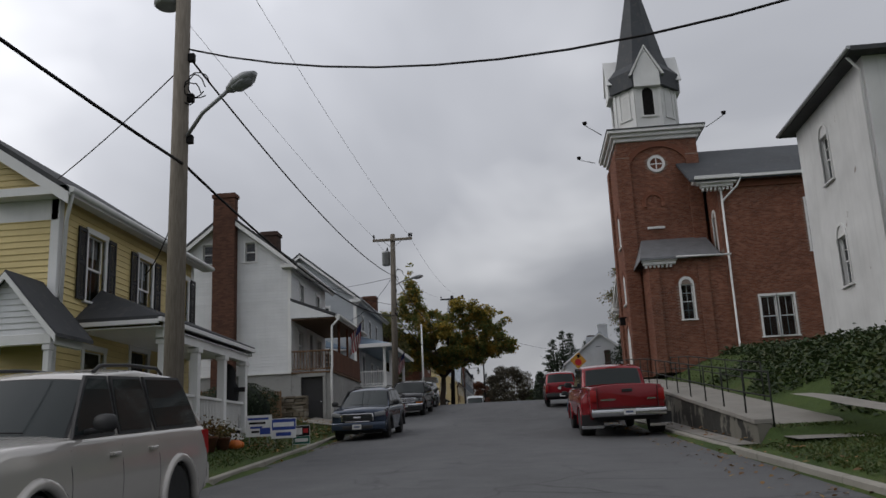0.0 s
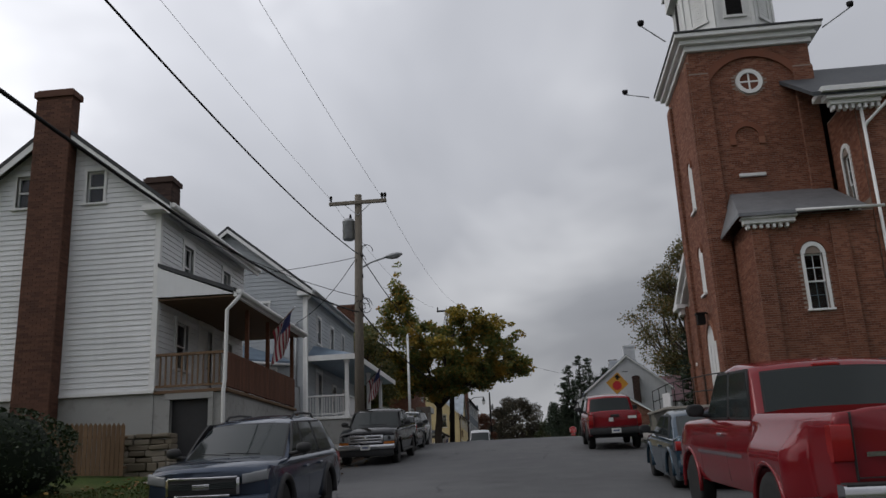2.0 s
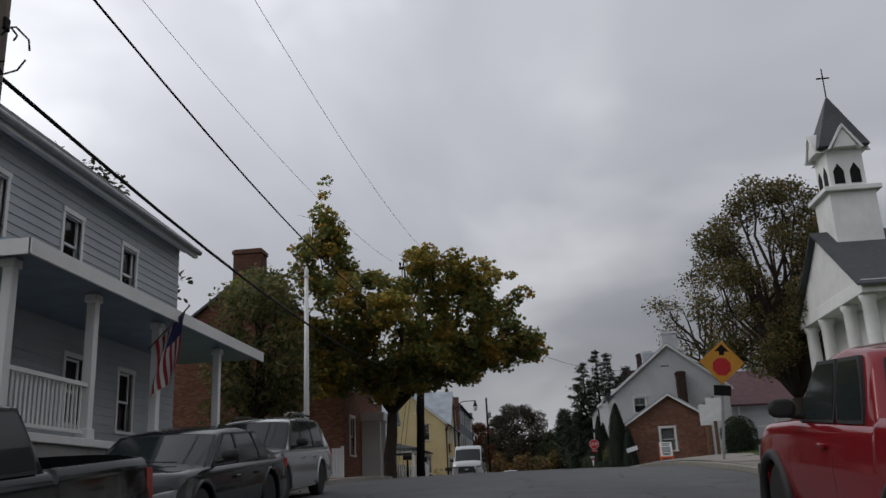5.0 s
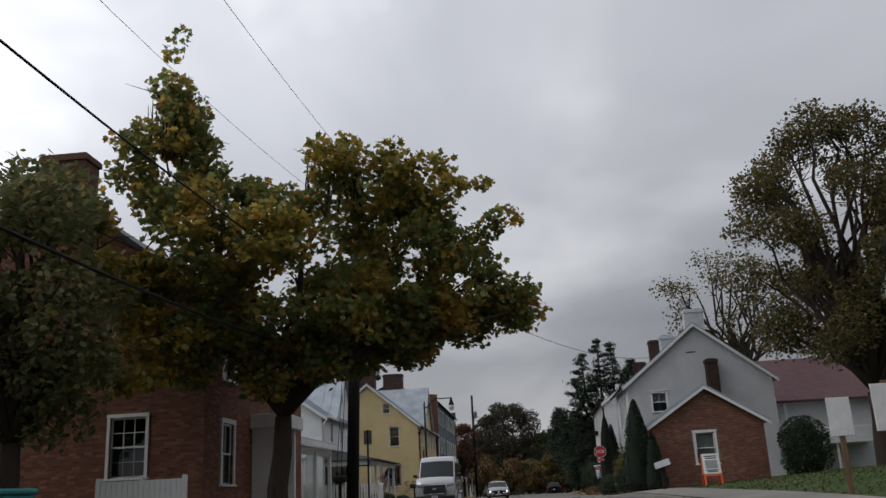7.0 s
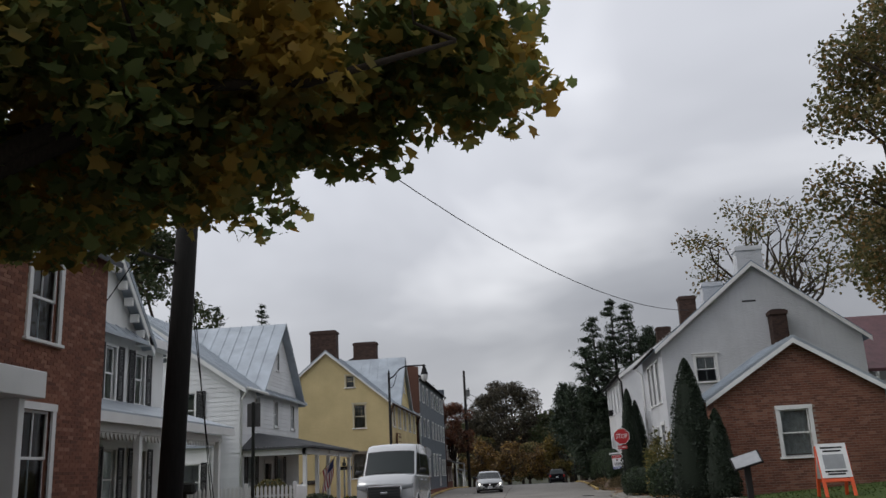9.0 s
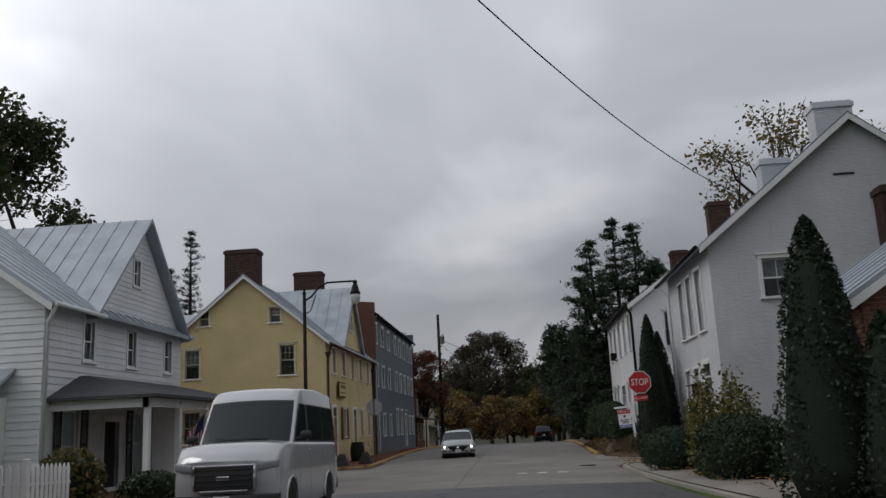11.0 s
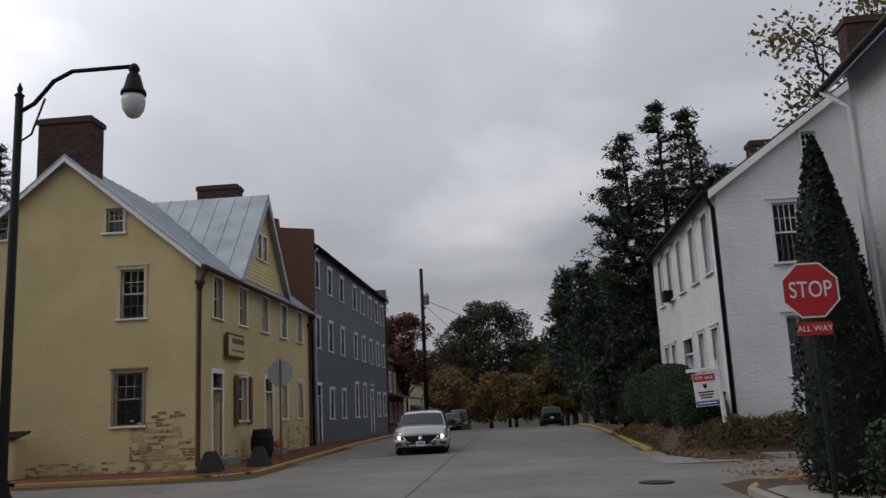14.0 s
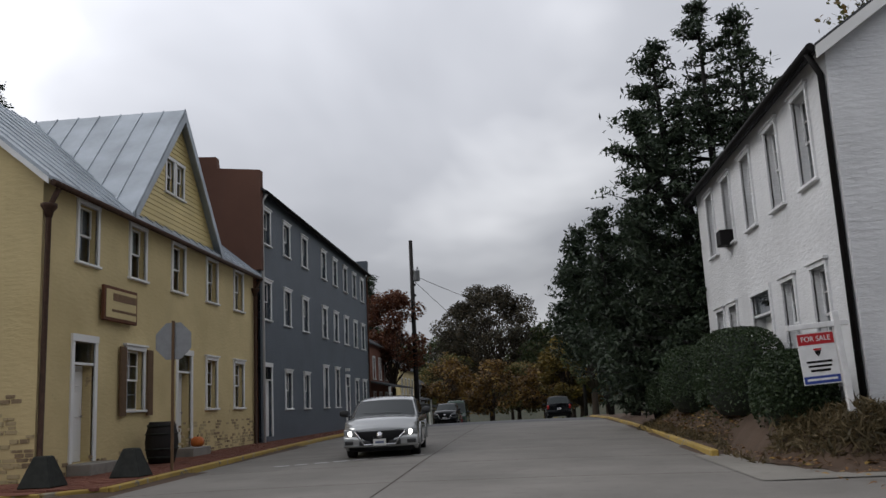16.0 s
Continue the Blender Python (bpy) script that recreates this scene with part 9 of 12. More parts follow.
car("suv", place(-6.85, 56.9, 180), "silver estate car with roof rails at the kerb", P_SILVER, 4.8, 1.84, 1.65, 2.74, 0.95, 0.345, 0.22, 1.0, 0.98, 0.82, 1.0, 1.3, 2.1, 4.25, 4.7, (1.3, 2.35, 3.25), kind="suv", trim="paint", windows=((1.45, 1.98, 2.25, 2.28), (2.35, 2.38, 3.15, 3.1), (3.25, 3.2, 4.15, 3.8)), roofrack=True)
ram = car("pickup_truck", place(2.5, 26.9, 3), "red heavy pickup truck with wide rear wheels and chrome bumper", P_RED, 6.25, 2.05, 1.98, 3.95, 0.95, 0.4, 0.46, 1.3, 1.25, 1.05, 1.36, 1.75, 2.45, 3.75, 4.05, (1.65, 2.95), kind="pickup", bed_floor=0.95, grille="cross", windows=((1.95, 2.4, 2.92, 2.9), (3.02, 2.98, 3.85, 3.65)), category="truck", dually=True, roof_w=0.84, pillar=M_PLASTIC)
car("sedan", place(2.45, 33.8, 0), "steel-blue two-door car parked ahead of a red truck", P_TEAL, 4.45, 1.76, 1.4, 2.65, 0.9, 0.315, 0.16, 0.9, 0.83, 0.68, 0.98, 1.15, 1.95, 3.05, 3.9, (1.3, 2.65), trim="paint", windows=((1.4, 1.95, 2.55, 2.5), (2.62, 2.58, 3.35, 3.0)))
tac = car("pickup_truck", place(1.78, 47.0, 0), "red compact pickup truck parked below the church", P_RED2, 5.0, 1.75, 1.76, 3.1, 0.85, 0.375, 0.4, 1.16, 1.1, 0.95, 1.2, 1.5, 2.15, 3.25, 3.45, (1.45, 2.6), kind="pickup", bed_floor=0.85, trim="black", windows=((1.7, 2.1, 2.58, 2.55), (2.66, 2.62, 3.2, 3.05)), category="truck", cladding=M_PLASTIC, roof_w=0.8, rim=M_ALLOY)
van = car("van", place(-6.05, 101.5, 180), "silver-white passenger van with black grille at the kerb", P_WHITEV, 5.3, 2.06, 2.6, 3.2, 0.95, 0.36, 0.24, 1.45, 1.4, 1.12, 1.45, 1.15, 1.95, 5.05, 5.28, (1.5, 2.45, 3.6), kind="van", trim="black", windows=((1.35, 1.9, 2.3, 2.3), (2.5, 2.5, 3.75, 3.75), (3.8, 3.8, 5.0, 4.95)), category="van", roof_w=0.86, win_top=0.42, pillar=M_PLASTIC, grille="frame")
car("sedan", place(-4.15, 132.7, 184), "silver saloon with lit headlamps stopping at the crossing", P_SILVER, 4.9, 1.85, 1.45, 2.82, 0.98, 0.335, 0.16, 0.93, 0.87, 0.68, 0.98, 1.2, 2.1, 3.5, 4.3, (1.35, 2.4, 3.3), trim="paint", windows=((1.45, 2.1, 2.35, 2.4), (2.45, 2.5, 3.35, 3.2), (3.42, 3.3, 3.85, 3.5)), grille="v", lit=True)
car("suv", place(-6.9, 180, 180), "dark SUV parked far down the street", P_CHARCOAL, 4.7, 1.85, 1.7, 2.7, 0.95, 0.35, 0.22, 1.05, 1.0, 0.85, 1.05, 1.3, 2.1, 4.2, 4.65, (1.3, 2.35, 3.25), kind="suv", trim="paint", windows=SUVW[:2], grille="v")
car("suv", place(-7.4, 189, 180), "small red car parked far down the street", P_RED, 4.4, 1.78, 1.55, 2.6, 0.9, 0.33, 0.2, 0.98, 0.93, 0.8, 1.0, 1.2, 2.0, 3.9, 4.3, (1.3, 2.35), kind="suv", trim="paint", windows=SUVW[:2])
car("van", place(-7.6, 199, 180), "dark green delivery truck far down the street", P_GREEN, 6.2, 2.2, 2.7, 3.4, 1.0, 0.4, 0.35, 1.4, 1.3, 1.15, 1.4, 1.1, 1.6, 6.0, 6.15, (1.5, 2.6), kind="van", trim="black", windows=((1.4, 1.65, 2.5, 2.5),), category="truck")
car("suv", place(1.9, 178, 0), "dark SUV at the far kerb", P_BLACK, 4.7, 1.85, 1.7, 2.7, 0.95, 0.35, 0.22, 1.05, 1.0, 0.85, 1.05, 1.3, 2.1, 4.2, 4.65, (1.3, 2.35, 3.25), kind="suv", trim="paint", windows=SUVW[:2])
# mud flaps and tow hitch of the red truck, number bars stay plain
for s in (-1, 1):
    part("mud_flap", boxes((s * 0.92 - 0.3, s * 0.92 + 0.3, -2.72, -2.69, 0.24, 0.62), bev=0.004), M_PLASTIC, ram)
    part("flap_weight", boxes((s * 0.92 - 0.3, s * 0.92 + 0.3, -2.735, -2.721, 0.24, 0.32), bev=0.004), M_CHROME, ram)
    part("side_moulding", boxes((s * 1.018 - 0.014, s * 1.018 + 0.014, -0.5, 1.6, 0.86, 0.9)), M_CHROME, ram)
part("tailgate_badge", boxes((-0.72, -0.32, -3.135, -3.122, 0.98, 1.02)), M_CHROME, ram)
part("tailgate_badge", boxes((0.52, 0.75, -3.135, -3.122, 0.98, 1.02)), M_CHROME, ram)
part("tailgate_sticker", boxes((-0.2, -0.06, -2.512, -2.503, 0.9, 1.02)), M_PLATE, tac)
part("tailgate_sticker", boxes((0.42, 0.68, -2.512, -2.503, 0.98, 1.06)), M_PLATE, tac)

# ---------------------------------------------------------------- trees and shrubs
NPR = np.random.RandomState(11)
MAPLE_LEAF = np.array([(0, -0.5), (0.42, -0.28), (0.3, 0.02), (0.5, 0.2), (0.16, 0.22), (0, 0.55), (-0.16, 0.22), (-0.5, 0.2), (-0.3, 0.02), (-0.42, -0.28)])
OVAL_LEAF = np.array([(0, -0.5), (0.3, -0.1), (0.2, 0.3), (0, 0.5), (-0.2, 0.3), (-0.3, -0.1)])
TUFT_LEAF = np.array([(0, -0.5), (0.16, 0.0), (0, 0.5), (-0.16, 0.0)])


def leaf_mesh(name, pts, size, shape, mat, droop=0.35, spread=0.35):
    """One small blade for each point, turned at random, as one mesh."""
    pts = np.asarray(pts, float)
    n, k = len(pts), len(shape)
    s = size * (1 + spread * (NPR.rand(n) * 2 - 1))
    nrm = NPR.randn(n, 3)
    nrm[:, 2] = np.abs(nrm[:, 2]) + droop
    nrm /= np.linalg.norm(nrm, axis=1)[:, None]
    ref = NPR.randn(n, 3)
    u = np.cross(nrm, ref)
    u /= np.linalg.norm(u, axis=1)[:, None]
    v = np.cross(nrm, u)
    co = pts[:, None, :] + s[:, None, None] * (shape[None, :, :1] * u[:, None, :] + shape[None, :, 1:] * v[:, None, :])
    co += (np.abs(shape[None, :, :1]) * 0.25 * s[:, None, None]) * nrm[:, None, :]
    me = bpy.data.meshes.new(name)
    me.vertices.add(n * k)
    me.vertices.foreach_set("co", co.reshape(-1))
    me.loops.add(n * k)
    me.loops.foreach_set("vertex_index", np.arange(n * k, dtype=np.int32))
    me.polygons.add(n)
    me.polygons.foreach_set("loop_start", np.arange(0, n * k, k, dtype=np.int32))
    me.update(calc_edges=True)
    me.validate()
    me.materials.append(mat)
    return me


def in_clumps(clumps, n, shell=0.5):
    """Points in ellipsoids (centre, radii), thicker towards their skins, uneven."""
    vol = np.array([r[0] * r[1] * r[2] for _, r in clumps]) ** 0.72
    pick = NPR.choice(len(clumps), n, p=vol / vol.sum())
    d = NPR.randn(n, 3)
    d /= np.linalg.norm(d, axis=1)[:, None]
    q = shell + (1 - shell) * NPR.rand(n) ** 0.6
    q *= 1 + 0.22 * np.sin(d[:, 0] * 7 + pick) * np.cos(d[:, 1] * 6 + 2 * pick)
    c = np.array([k[0] for k in clumps])[pick]
    r = np.array([k[1] for k in clumps])[pick]
    return c + d * q[:, None] * r


def limbs(bm, base, tips, r0, rng, bend=0.12, twigs=3, lift=0.35):
    """A trunk's head at base sends a limb to each tip, each limb some twigs."""
    base = Vector(base)
    for t in tips:
        t = Vector(t)
        d = t - base
        pts = [base]
        for i in range(1, 6):
            f = i / 5
            p = base.lerp(t, f) + Vector((rng.uniform(-1, 1), rng.uniform(-1, 1), rng.uniform(-1, 1))) * d.length * bend * math.sin(f * math.pi)
            p.z += lift * d.length * 0.3 * math.sin(f * math.pi)
            pts.append(p)
        tube(bm, pts, [r0 * (1 - 0.85 * i / 5) for i in range(6)], 6)
        for k in range(twigs):
            i = rng.randint(2, 5)
            a = pts[i]
            tw = min(1.1, d.length * 0.16)
            b = a + Vector((rng.uniform(-1, 1), rng.uniform(-1, 1), rng.uniform(-0.2, 0.8))) * tw
            m = a.lerp(b, 0.5) + Vector((rng.uniform(-0.2, 0.2) * tw, rng.uniform(-0.2, 0.2) * tw, 0.12 * tw))
            tube(bm, [a, m, b], [r0 * 0.2, r0 * 0.12, r0 * 0.03], 5)
    return bm


def tree(x, y, label, trunk_r, fork_z, clumps, n, size, shape, mat, lean=(0, 0), name="tree", bark=None, twigs=3, seed=1, tips=None, shell=0.5, stems=None, group="street trees", bend=0.12, limb_r=None):
    """A tree at x, y. clumps: (dx, dy, z, rx, ry, rz) from the foot, z above the ground there."""
    z0 = ground_z(x, y)
    t = thing(name, pose(x, y, z0), label, "tree", group)
    rng = random.Random(seed)
    bm = bmesh.new()
    lx, ly = lean
    pts = [(lx * f * f + rng.uniform(-0.05, 0.05), ly * f * f + rng.uniform(-0.05, 0.05), -0.3 + (fork_z + 0.3) * f) for f in (0, 0.15, 0.4, 0.7, 1.0)]
    tube(bm, pts, [trunk_r * 1.35, trunk_r * 1.08, trunk_r, trunk_r * 0.92, trunk_r * 0.8], 12)
    head = pts[-1]
    tp = tips or [(c[0] * 0.95, c[1] * 0.95, c[2] + c[5] * 0.2) for c in clumps]
    limbs(bm, head, tp, limb_r or trunk_r * 0.38, rng, twigs=twigs, bend=bend)
    part("trunk", bm, bark or M_BARK, t)
    if stems:
        st = bmesh.new()
        for a, b in stems:
            tube(st, [a, Vector(a).lerp(Vector(b), 0.5) + Vector((rng.uniform(-0.1, 0.1), rng.uniform(-0.1, 0.1), 0)), b], [0.03, 0.02, 0.006], 5)
        part("shoot", st, bark or M_BARK, t)
    cl = [((c[0], c[1], c[2]), (c[3], c[4], c[5])) for c in clumps]
    part("crown", leaf_mesh("crown", in_clumps(cl, n, shell), size, shape, mat), None, t)
    return t


def ball_clumps(rng, n, rx, ry, rz, cz, cr):
    """Clumps scattered over an uneven ellipsoid."""
    out = []
    for i in range(n):
        a = rng.uniform(0, 2 * math.pi)
        v = rng.uniform(-0.75, 1.0)
        h = math.sqrt(max(0.0, 1 - v * v)) * rng.uniform(0.55, 1.0)
        k = rng.uniform(0.7, 1.25) * cr
        out.append((rx * h * math.cos(a), ry * h * math.sin(a), cz + rz * v, k * 1.15, k * 1.15, k * 0.85))
    return out


# the maple that overhangs the street: boughs of leaf clusters over the road, a leader and a long limb
mrng = random.Random(5)
BOUGHS = [(0.6, -0.3, 6.2, 2.6, 2.5, 2.9, 66), (2.8, 0.9, 6.2, 2.2, 2.2, 2.3, 60), (4.6, 1.3, 5.8, 1.2, 1.8, 1.35, 28), (2.2, 0.0, 4.5, 1.8, 1.8, 0.7, 24), (4.0, 1.2, 5.1, 1.5, 1.6, 0.65, 20), (5.6, 1.7, 5.6, 0.9, 1.1, 0.6, 14), (2.6, 0.0, 8.3, 1.1, 1.4, 0.9, 14), (4.0, 0.3, 7.5, 0.7, 0.9, 0.7, 10), (5.7, 0.6, 7.35, 0.5, 0.4, 0.25, 4), (6.1, 2.0, 5.2, 0.7, 0.9, 0.45, 9),
          (-1.9, -1.2, 5.0, 1.5, 1.5, 1.5, 26), (-2.4, -1.5, 9.0, 1.35, 1.3, 1.6, 38), (-2.3, -1.6, 11.5, 0.42, 0.42, 1.4, 9), (-5.3, -1.5, 7.9, 1.0, 0.9, 0.8, 16), (-0.6, -1.0, 7.6, 1.2, 1.2, 0.9, 14), (0.3, -0.3, 3.7, 1.35, 1.4, 0.8, 26), (-1.0, -2.0, 6.6, 1.3, 1.4, 1.4, 18), (1.8, 2.4, 4.6, 2.0, 1.4, 0.9, 16), (2.6, 3.6, 5.3, 1.2, 0.9, 0.7, 20), (3.8, 3.6, 5.9, 0.8, 0.8, 0.7, 12), (0.8, 3.2, 5.0, 1.5, 1.1, 0.8, 24)]
mcl = []
for ex, ey, ez, ea, eb, ec, k in BOUGHS:
    for i in range(k):
        d = Vector((mrng.gauss(0, 1), mrng.gauss(0, 1), mrng.gauss(0, 1))).normalized() * mrng.uniform(0.62, 1.0)
        r = mrng.uniform(0.34, 0.66) * (0.8 if k < 15 else 1.0)
        mcl.append((ex + ea * d.x, ey + eb * d.y, ez + ec * d.z, r * 1.1, r * 1.1, r * 0.75))
mstems = []
for i in range(30):
    a = (mrng.uniform(0.7, 3.6), mrng.uniform(-0.6, 1.2), mrng.uniform(7.7, 8.3))
    mstems.append((a, (a[0] + mrng.uniform(-0.2, 0.2), a[1] + mrng.uniform(-0.2, 0.2), a[2] + mrng.uniform(0.9, 1.6))))
for i in range(18):
    a = (mrng.uniform(-3.2, -1.6), mrng.uniform(-1.9, -1.0), mrng.uniform(8.6, 9.8))
    mstems.append((a, (a[0] + mrng.uniform(-0.25, 0.25), a[1] + mrng.uniform(-0.2, 0.2), a[2] + mrng.uniform(0.8, 1.9))))
maple = tree(-7.35, 75.6, "old maple with green and golden leaves over the street", 0.25, 2.6, mcl, 50000, 0.165, MAPLE_LEAF, M_MAPLE, lean=(0.1, 0.0), twigs=4, seed=4, shell=0.35, stems=mstems,
     tips=[(0.8, -0.4, 6.4), (3.4, 0.2, 6.8), (5.4, 0.6, 5.8), (1.6, -1.0, 8.4), (-2.2, -1.6, 4.8), (-2.4, -1.5, 10.4), (-5.4, -1.5, 7.6), (-4.2, -1.5, 7.3), (2.6, 1.3, 5.2), (5.9, 0.3, 4.9)], bend=0.06, limb_r=0.13)
gold = []
for ex, ey, ez, ea, eb, ec, k in ((-3.0, -2.2, 5.6, 1.1, 1.0, 0.8, 22), (-2.2, -2.4, 4.2, 0.9, 0.9, 0.9, 12), (-3.4, -2.0, 3.4, 0.7, 0.7, 0.6, 8), (0.6, -3.1, 6.3, 0.8, 0.5, 1.0, 9), (4.2, -0.6, 8.0, 1.2, 1.2, 0.7, 12), (2.0, -1.0, 9.0, 1.3, 1.2, 0.6, 12)):
    for i in range(k):
        d = Vector((mrng.gauss(0, 1), mrng.gauss(0, 1), mrng.gauss(0, 1))).normalized() * mrng.uniform(0.5, 1.0)
        r = mrng.uniform(0.28, 0.52)
        gold.append(((ex + ea * d.x, ey + eb * d.y, ez + ec * d.z), (r * 1.1, r * 1.1, r * 0.75)))
part("golden_bough", leaf_mesh("golden_bough", in_clumps(gold, 6200, 0.3), 0.165, MAPLE_LEAF, M_GOLDLEAF), None, maple, "boughs that have turned golden yellow")
tree(-11.6, 71.2, "leafy green-brown tree beside the brick house", 0.24, 2.0, ball_clumps(random.Random(2), 30, 1.7, 1.6, 3.1, 4.6, 0.8), 9000, 0.18, OVAL_LEAF, M_HEDGETREE, seed=6)
tree(-16.5, 66.5, "dark green tree behind the grey house", 0.3, 2.6, ball_clumps(random.Random(3), 14, 3.0, 3.0, 3.6, 6.4, 1.6), 9000, 0.24, OVAL_LEAF, M_GREENTREE, seed=7)
# the big tree on the lawn and the thin one behind the corner house
brng = random.Random(8)
tree(16.4, 100.0, "tall tree with thinning brown-green leaves on the lawn", 0.5, 4.0, [(c[0], c[1], c[2], c[3], c[4], c[5] * 1.2) for c in ball_clumps(brng, 60, 5.7, 4.6, 7.6, 11.6, 1.15)], 40000, 0.2, OVAL_LEAF, M_OAK, twigs=7, seed=9, shell=0.3, bend=0.08)
tree(22.0, 148.0, "thinly leaved tree behind the white house", 0.5, 10.0, ball_clumps(random.Random(12), 34, 8.4, 5.0, 5.4, 18.6, 1.5), 3400, 0.32, OVAL_LEAF, M_OAK, twigs=9, seed=13, shell=0.25)
tree(24.5, 124.0, "brown-leaved tree behind the white house", 0.4, 5.5, ball_clumps(random.Random(14), 16, 4.6, 4.0, 5.6, 12.5, 1.7), 8000, 0.28, OVAL_LEAF, M_OAK, twigs=7, seed=15, shell=0.25)
tree(21.5, 101.5, "dark bushy tree behind the lawn", 0.3, 1.8, ball_clumps(random.Random(19), 10, 2.6, 2.4, 2.2, 3.6, 1.5), 7000, 0.24, OVAL_LEAF, M_OAK, seed=16)
tree(-27.6, 123.0, "large dark tree behind the white house", 0.5, 5.0, ball_clumps(random.Random(21), 44, 5.2, 4.6, 6.6, 13.2, 1.35), 17000, 0.3, OVAL_LEAF, M_GREENTREE, twigs=5, seed=22)
tree(-9.9, 172.0, "small autumn tree with rusty leaves in the pavement", 0.16, 2.6, ball_clumps(random.Random(23), 26, 2.1, 2.1, 3.0, 6.2, 0.75), 8500, 0.2, OVAL_LEAF, M_RUSTY, twigs=5, seed=24)


def conifer(x, y, height, radius, label, seed, tiers=14, mat=None, leader=None, tuft=0.34, n=9, bare=0.18):
    """A pine or spruce: a straight stem, whorls of boughs, tufts along each bough."""
    z0 = ground_z(x, y)
    t = thing("pine_tree", pose(x, y, z0), label, "tree", "evergreens")
    rng = random.Random(seed)
    bm = bmesh.new()
    pts = []
    heads = leader if isinstance(leader, tuple) else ((0.0, height),)
    for ox, top in heads:
        tube(bm, [(0, 0, -0.3), (ox * 0.4, 0, height * 0.35), (ox, 0, height * 0.6), (ox * 1.1, 0, top)], [height * 0.016, height * 0.013, height * 0.009, 0.02], 8)
        for k in range(tiers):
            f = bare + (1 - bare) * k / tiers
            zc = top * f
            rr = radius * (1.03 - f) ** 0.8 * rng.uniform(0.55, 1.15) * (0.75 if len(heads) > 1 else 1)
            xo = ox * max(0.0, min(1.0, (f - 0.1) / 0.5))
            for q in range(rng.randint(3, 6)):
                a = rng.uniform(0, 2 * math.pi)
                L = rr * rng.uniform(0.6, 1.1)
                tip = (xo + L * math.cos(a), L * math.sin(a), zc + L * rng.uniform(0.05, 0.4))
                tube(bm, [(xo, 0, zc), (xo + L * 0.5 * math.cos(a), L * 0.5 * math.sin(a), zc + L * 0.06), tip], [0.05, 0.03, 0.01], 4)
                sp = tuft * 0.62 * (0.75 + 0.1 * L)
                for g in ((0.42, 0.7, 1.0) if L > 0.9 else (0.55, 1.0)):
                    cx, cy, cz = xo + L * g * math.cos(a) + rng.gauss(0, 0.12), L * g * math.sin(a) + rng.gauss(0, 0.12), zc + L * 0.22 * g * g + 0.08
                    for w in range(n * 4):
                        pts.append((cx + rng.gauss(0, sp), cy + rng.gauss(0, sp), cz + rng.gauss(0, sp * 0.7)))
        for w in range(30):
            pts.append((ox * 1.1 + rng.gauss(0, 0.2), rng.gauss(0, 0.2), top - abs(rng.gauss(0, 0.7))))
    part("trunk", bm, M_POLED, t)
    part("crown", leaf_mesh("crown", pts, tuft, TUFT_LEAF * np.array([0.8, 0.85]), mat or M_PINE, droop=0.1), None, t)
    return t


conifer(6.4, 137.9, 13.7, 4.6, "tall dark many-headed pine behind the white house", 31, 28, leader=((-0.25, 13.7), (0.95, 13.3), (-1.75, 12.4), (-2.5, 10.0), (2.1, 10.6)), tuft=0.26, n=8, bare=0.04)
conifer(4.1, 140.6, 7.9, 3.0, "dark pine beside the street", 32, 18, leader=((-1.5, 7.7), (-0.2, 7.3), (0.9, 6.4)), tuft=0.29, n=7, bare=0.05)
conifer(4.4, 149.6, 9.2, 4.0, "dark pine farther down the street", 33, 18, leader=((-1.9, 8.9), (-0.5, 8.4), (0.9, 7.6)), tuft=0.34, n=7, bare=0.18)
conifer(4.6, 163.0, 9.6, 4.4, "dark pine far down the street", 34, 18, leader=((-2.0, 9.2), (0.2, 8.6)), tuft=0.4, n=7, bare=0.36)
conifer(11.0, 152.0, 14.0, 4.2, "dark pine behind the hedges", 35, 22, tuft=0.45, bare=0.06)
conifer(-15.0, 190.0, 14.5, 3.4, "dark spruce behind the brick house", 36, 22, tuft=0.45)
for sx, sy, sh, sr, sd in ((-29.3, 146.0, 17.6, 2.7, 37), (-25.6, 148.0, 18.0, 2.6, 38), (-28.4, 151.0, 15.6, 2.4, 39)):
    conifer(sx, sy, sh, sr, "thin spruce behind the yellow inn", sd, 30, tuft=0.24, n=5)
# far trees that close the view
far = [(-5.4, 236, 20.8, 8.3, M_DOME), (6, 232, 14.5, 6.5, M_GREENTREE), (13, 226, 14, 6.5, M_GREENTREE), (-15, 246, 15, 7, M_GREENTREE), (-9.5, 214, 8.0, 3.6, M_AUTUMN), (-4.5, 210, 7.4, 3.6, M_AUTUMN), (-1.5, 222, 8, 4, M_OAK), (1.8, 216, 7.5, 3.4, M_AUTUMN), (-11, 228, 10, 4.5, M_OAK), (5.5, 205, 7.0, 3.2, M_AUTUMN), (9, 214, 10, 4.4, M_GREENTREE), (12, 196, 10, 4.5, M_GREENTREE), (-3, 262, 17, 9, M_GREENTREE), (-14, 268, 16, 8, M_GREENTREE), (8, 270, 16, 8, M_GREENTREE),
       (18, 240, 15, 7, M_GREENTREE), (-24, 250, 16, 8, M_GREENTREE), (28, 262, 18, 9, M_GREENTREE), (-36, 262, 16, 9, M_OAK), (3, 244, 11, 5, M_OAK), (16, 182, 12, 5, M_GREENTREE), (3.7, 199, 8.6, 2.8, M_YELLOWTREE), (5.4, 186, 9.4, 2.4, M_HEDGETREE)]
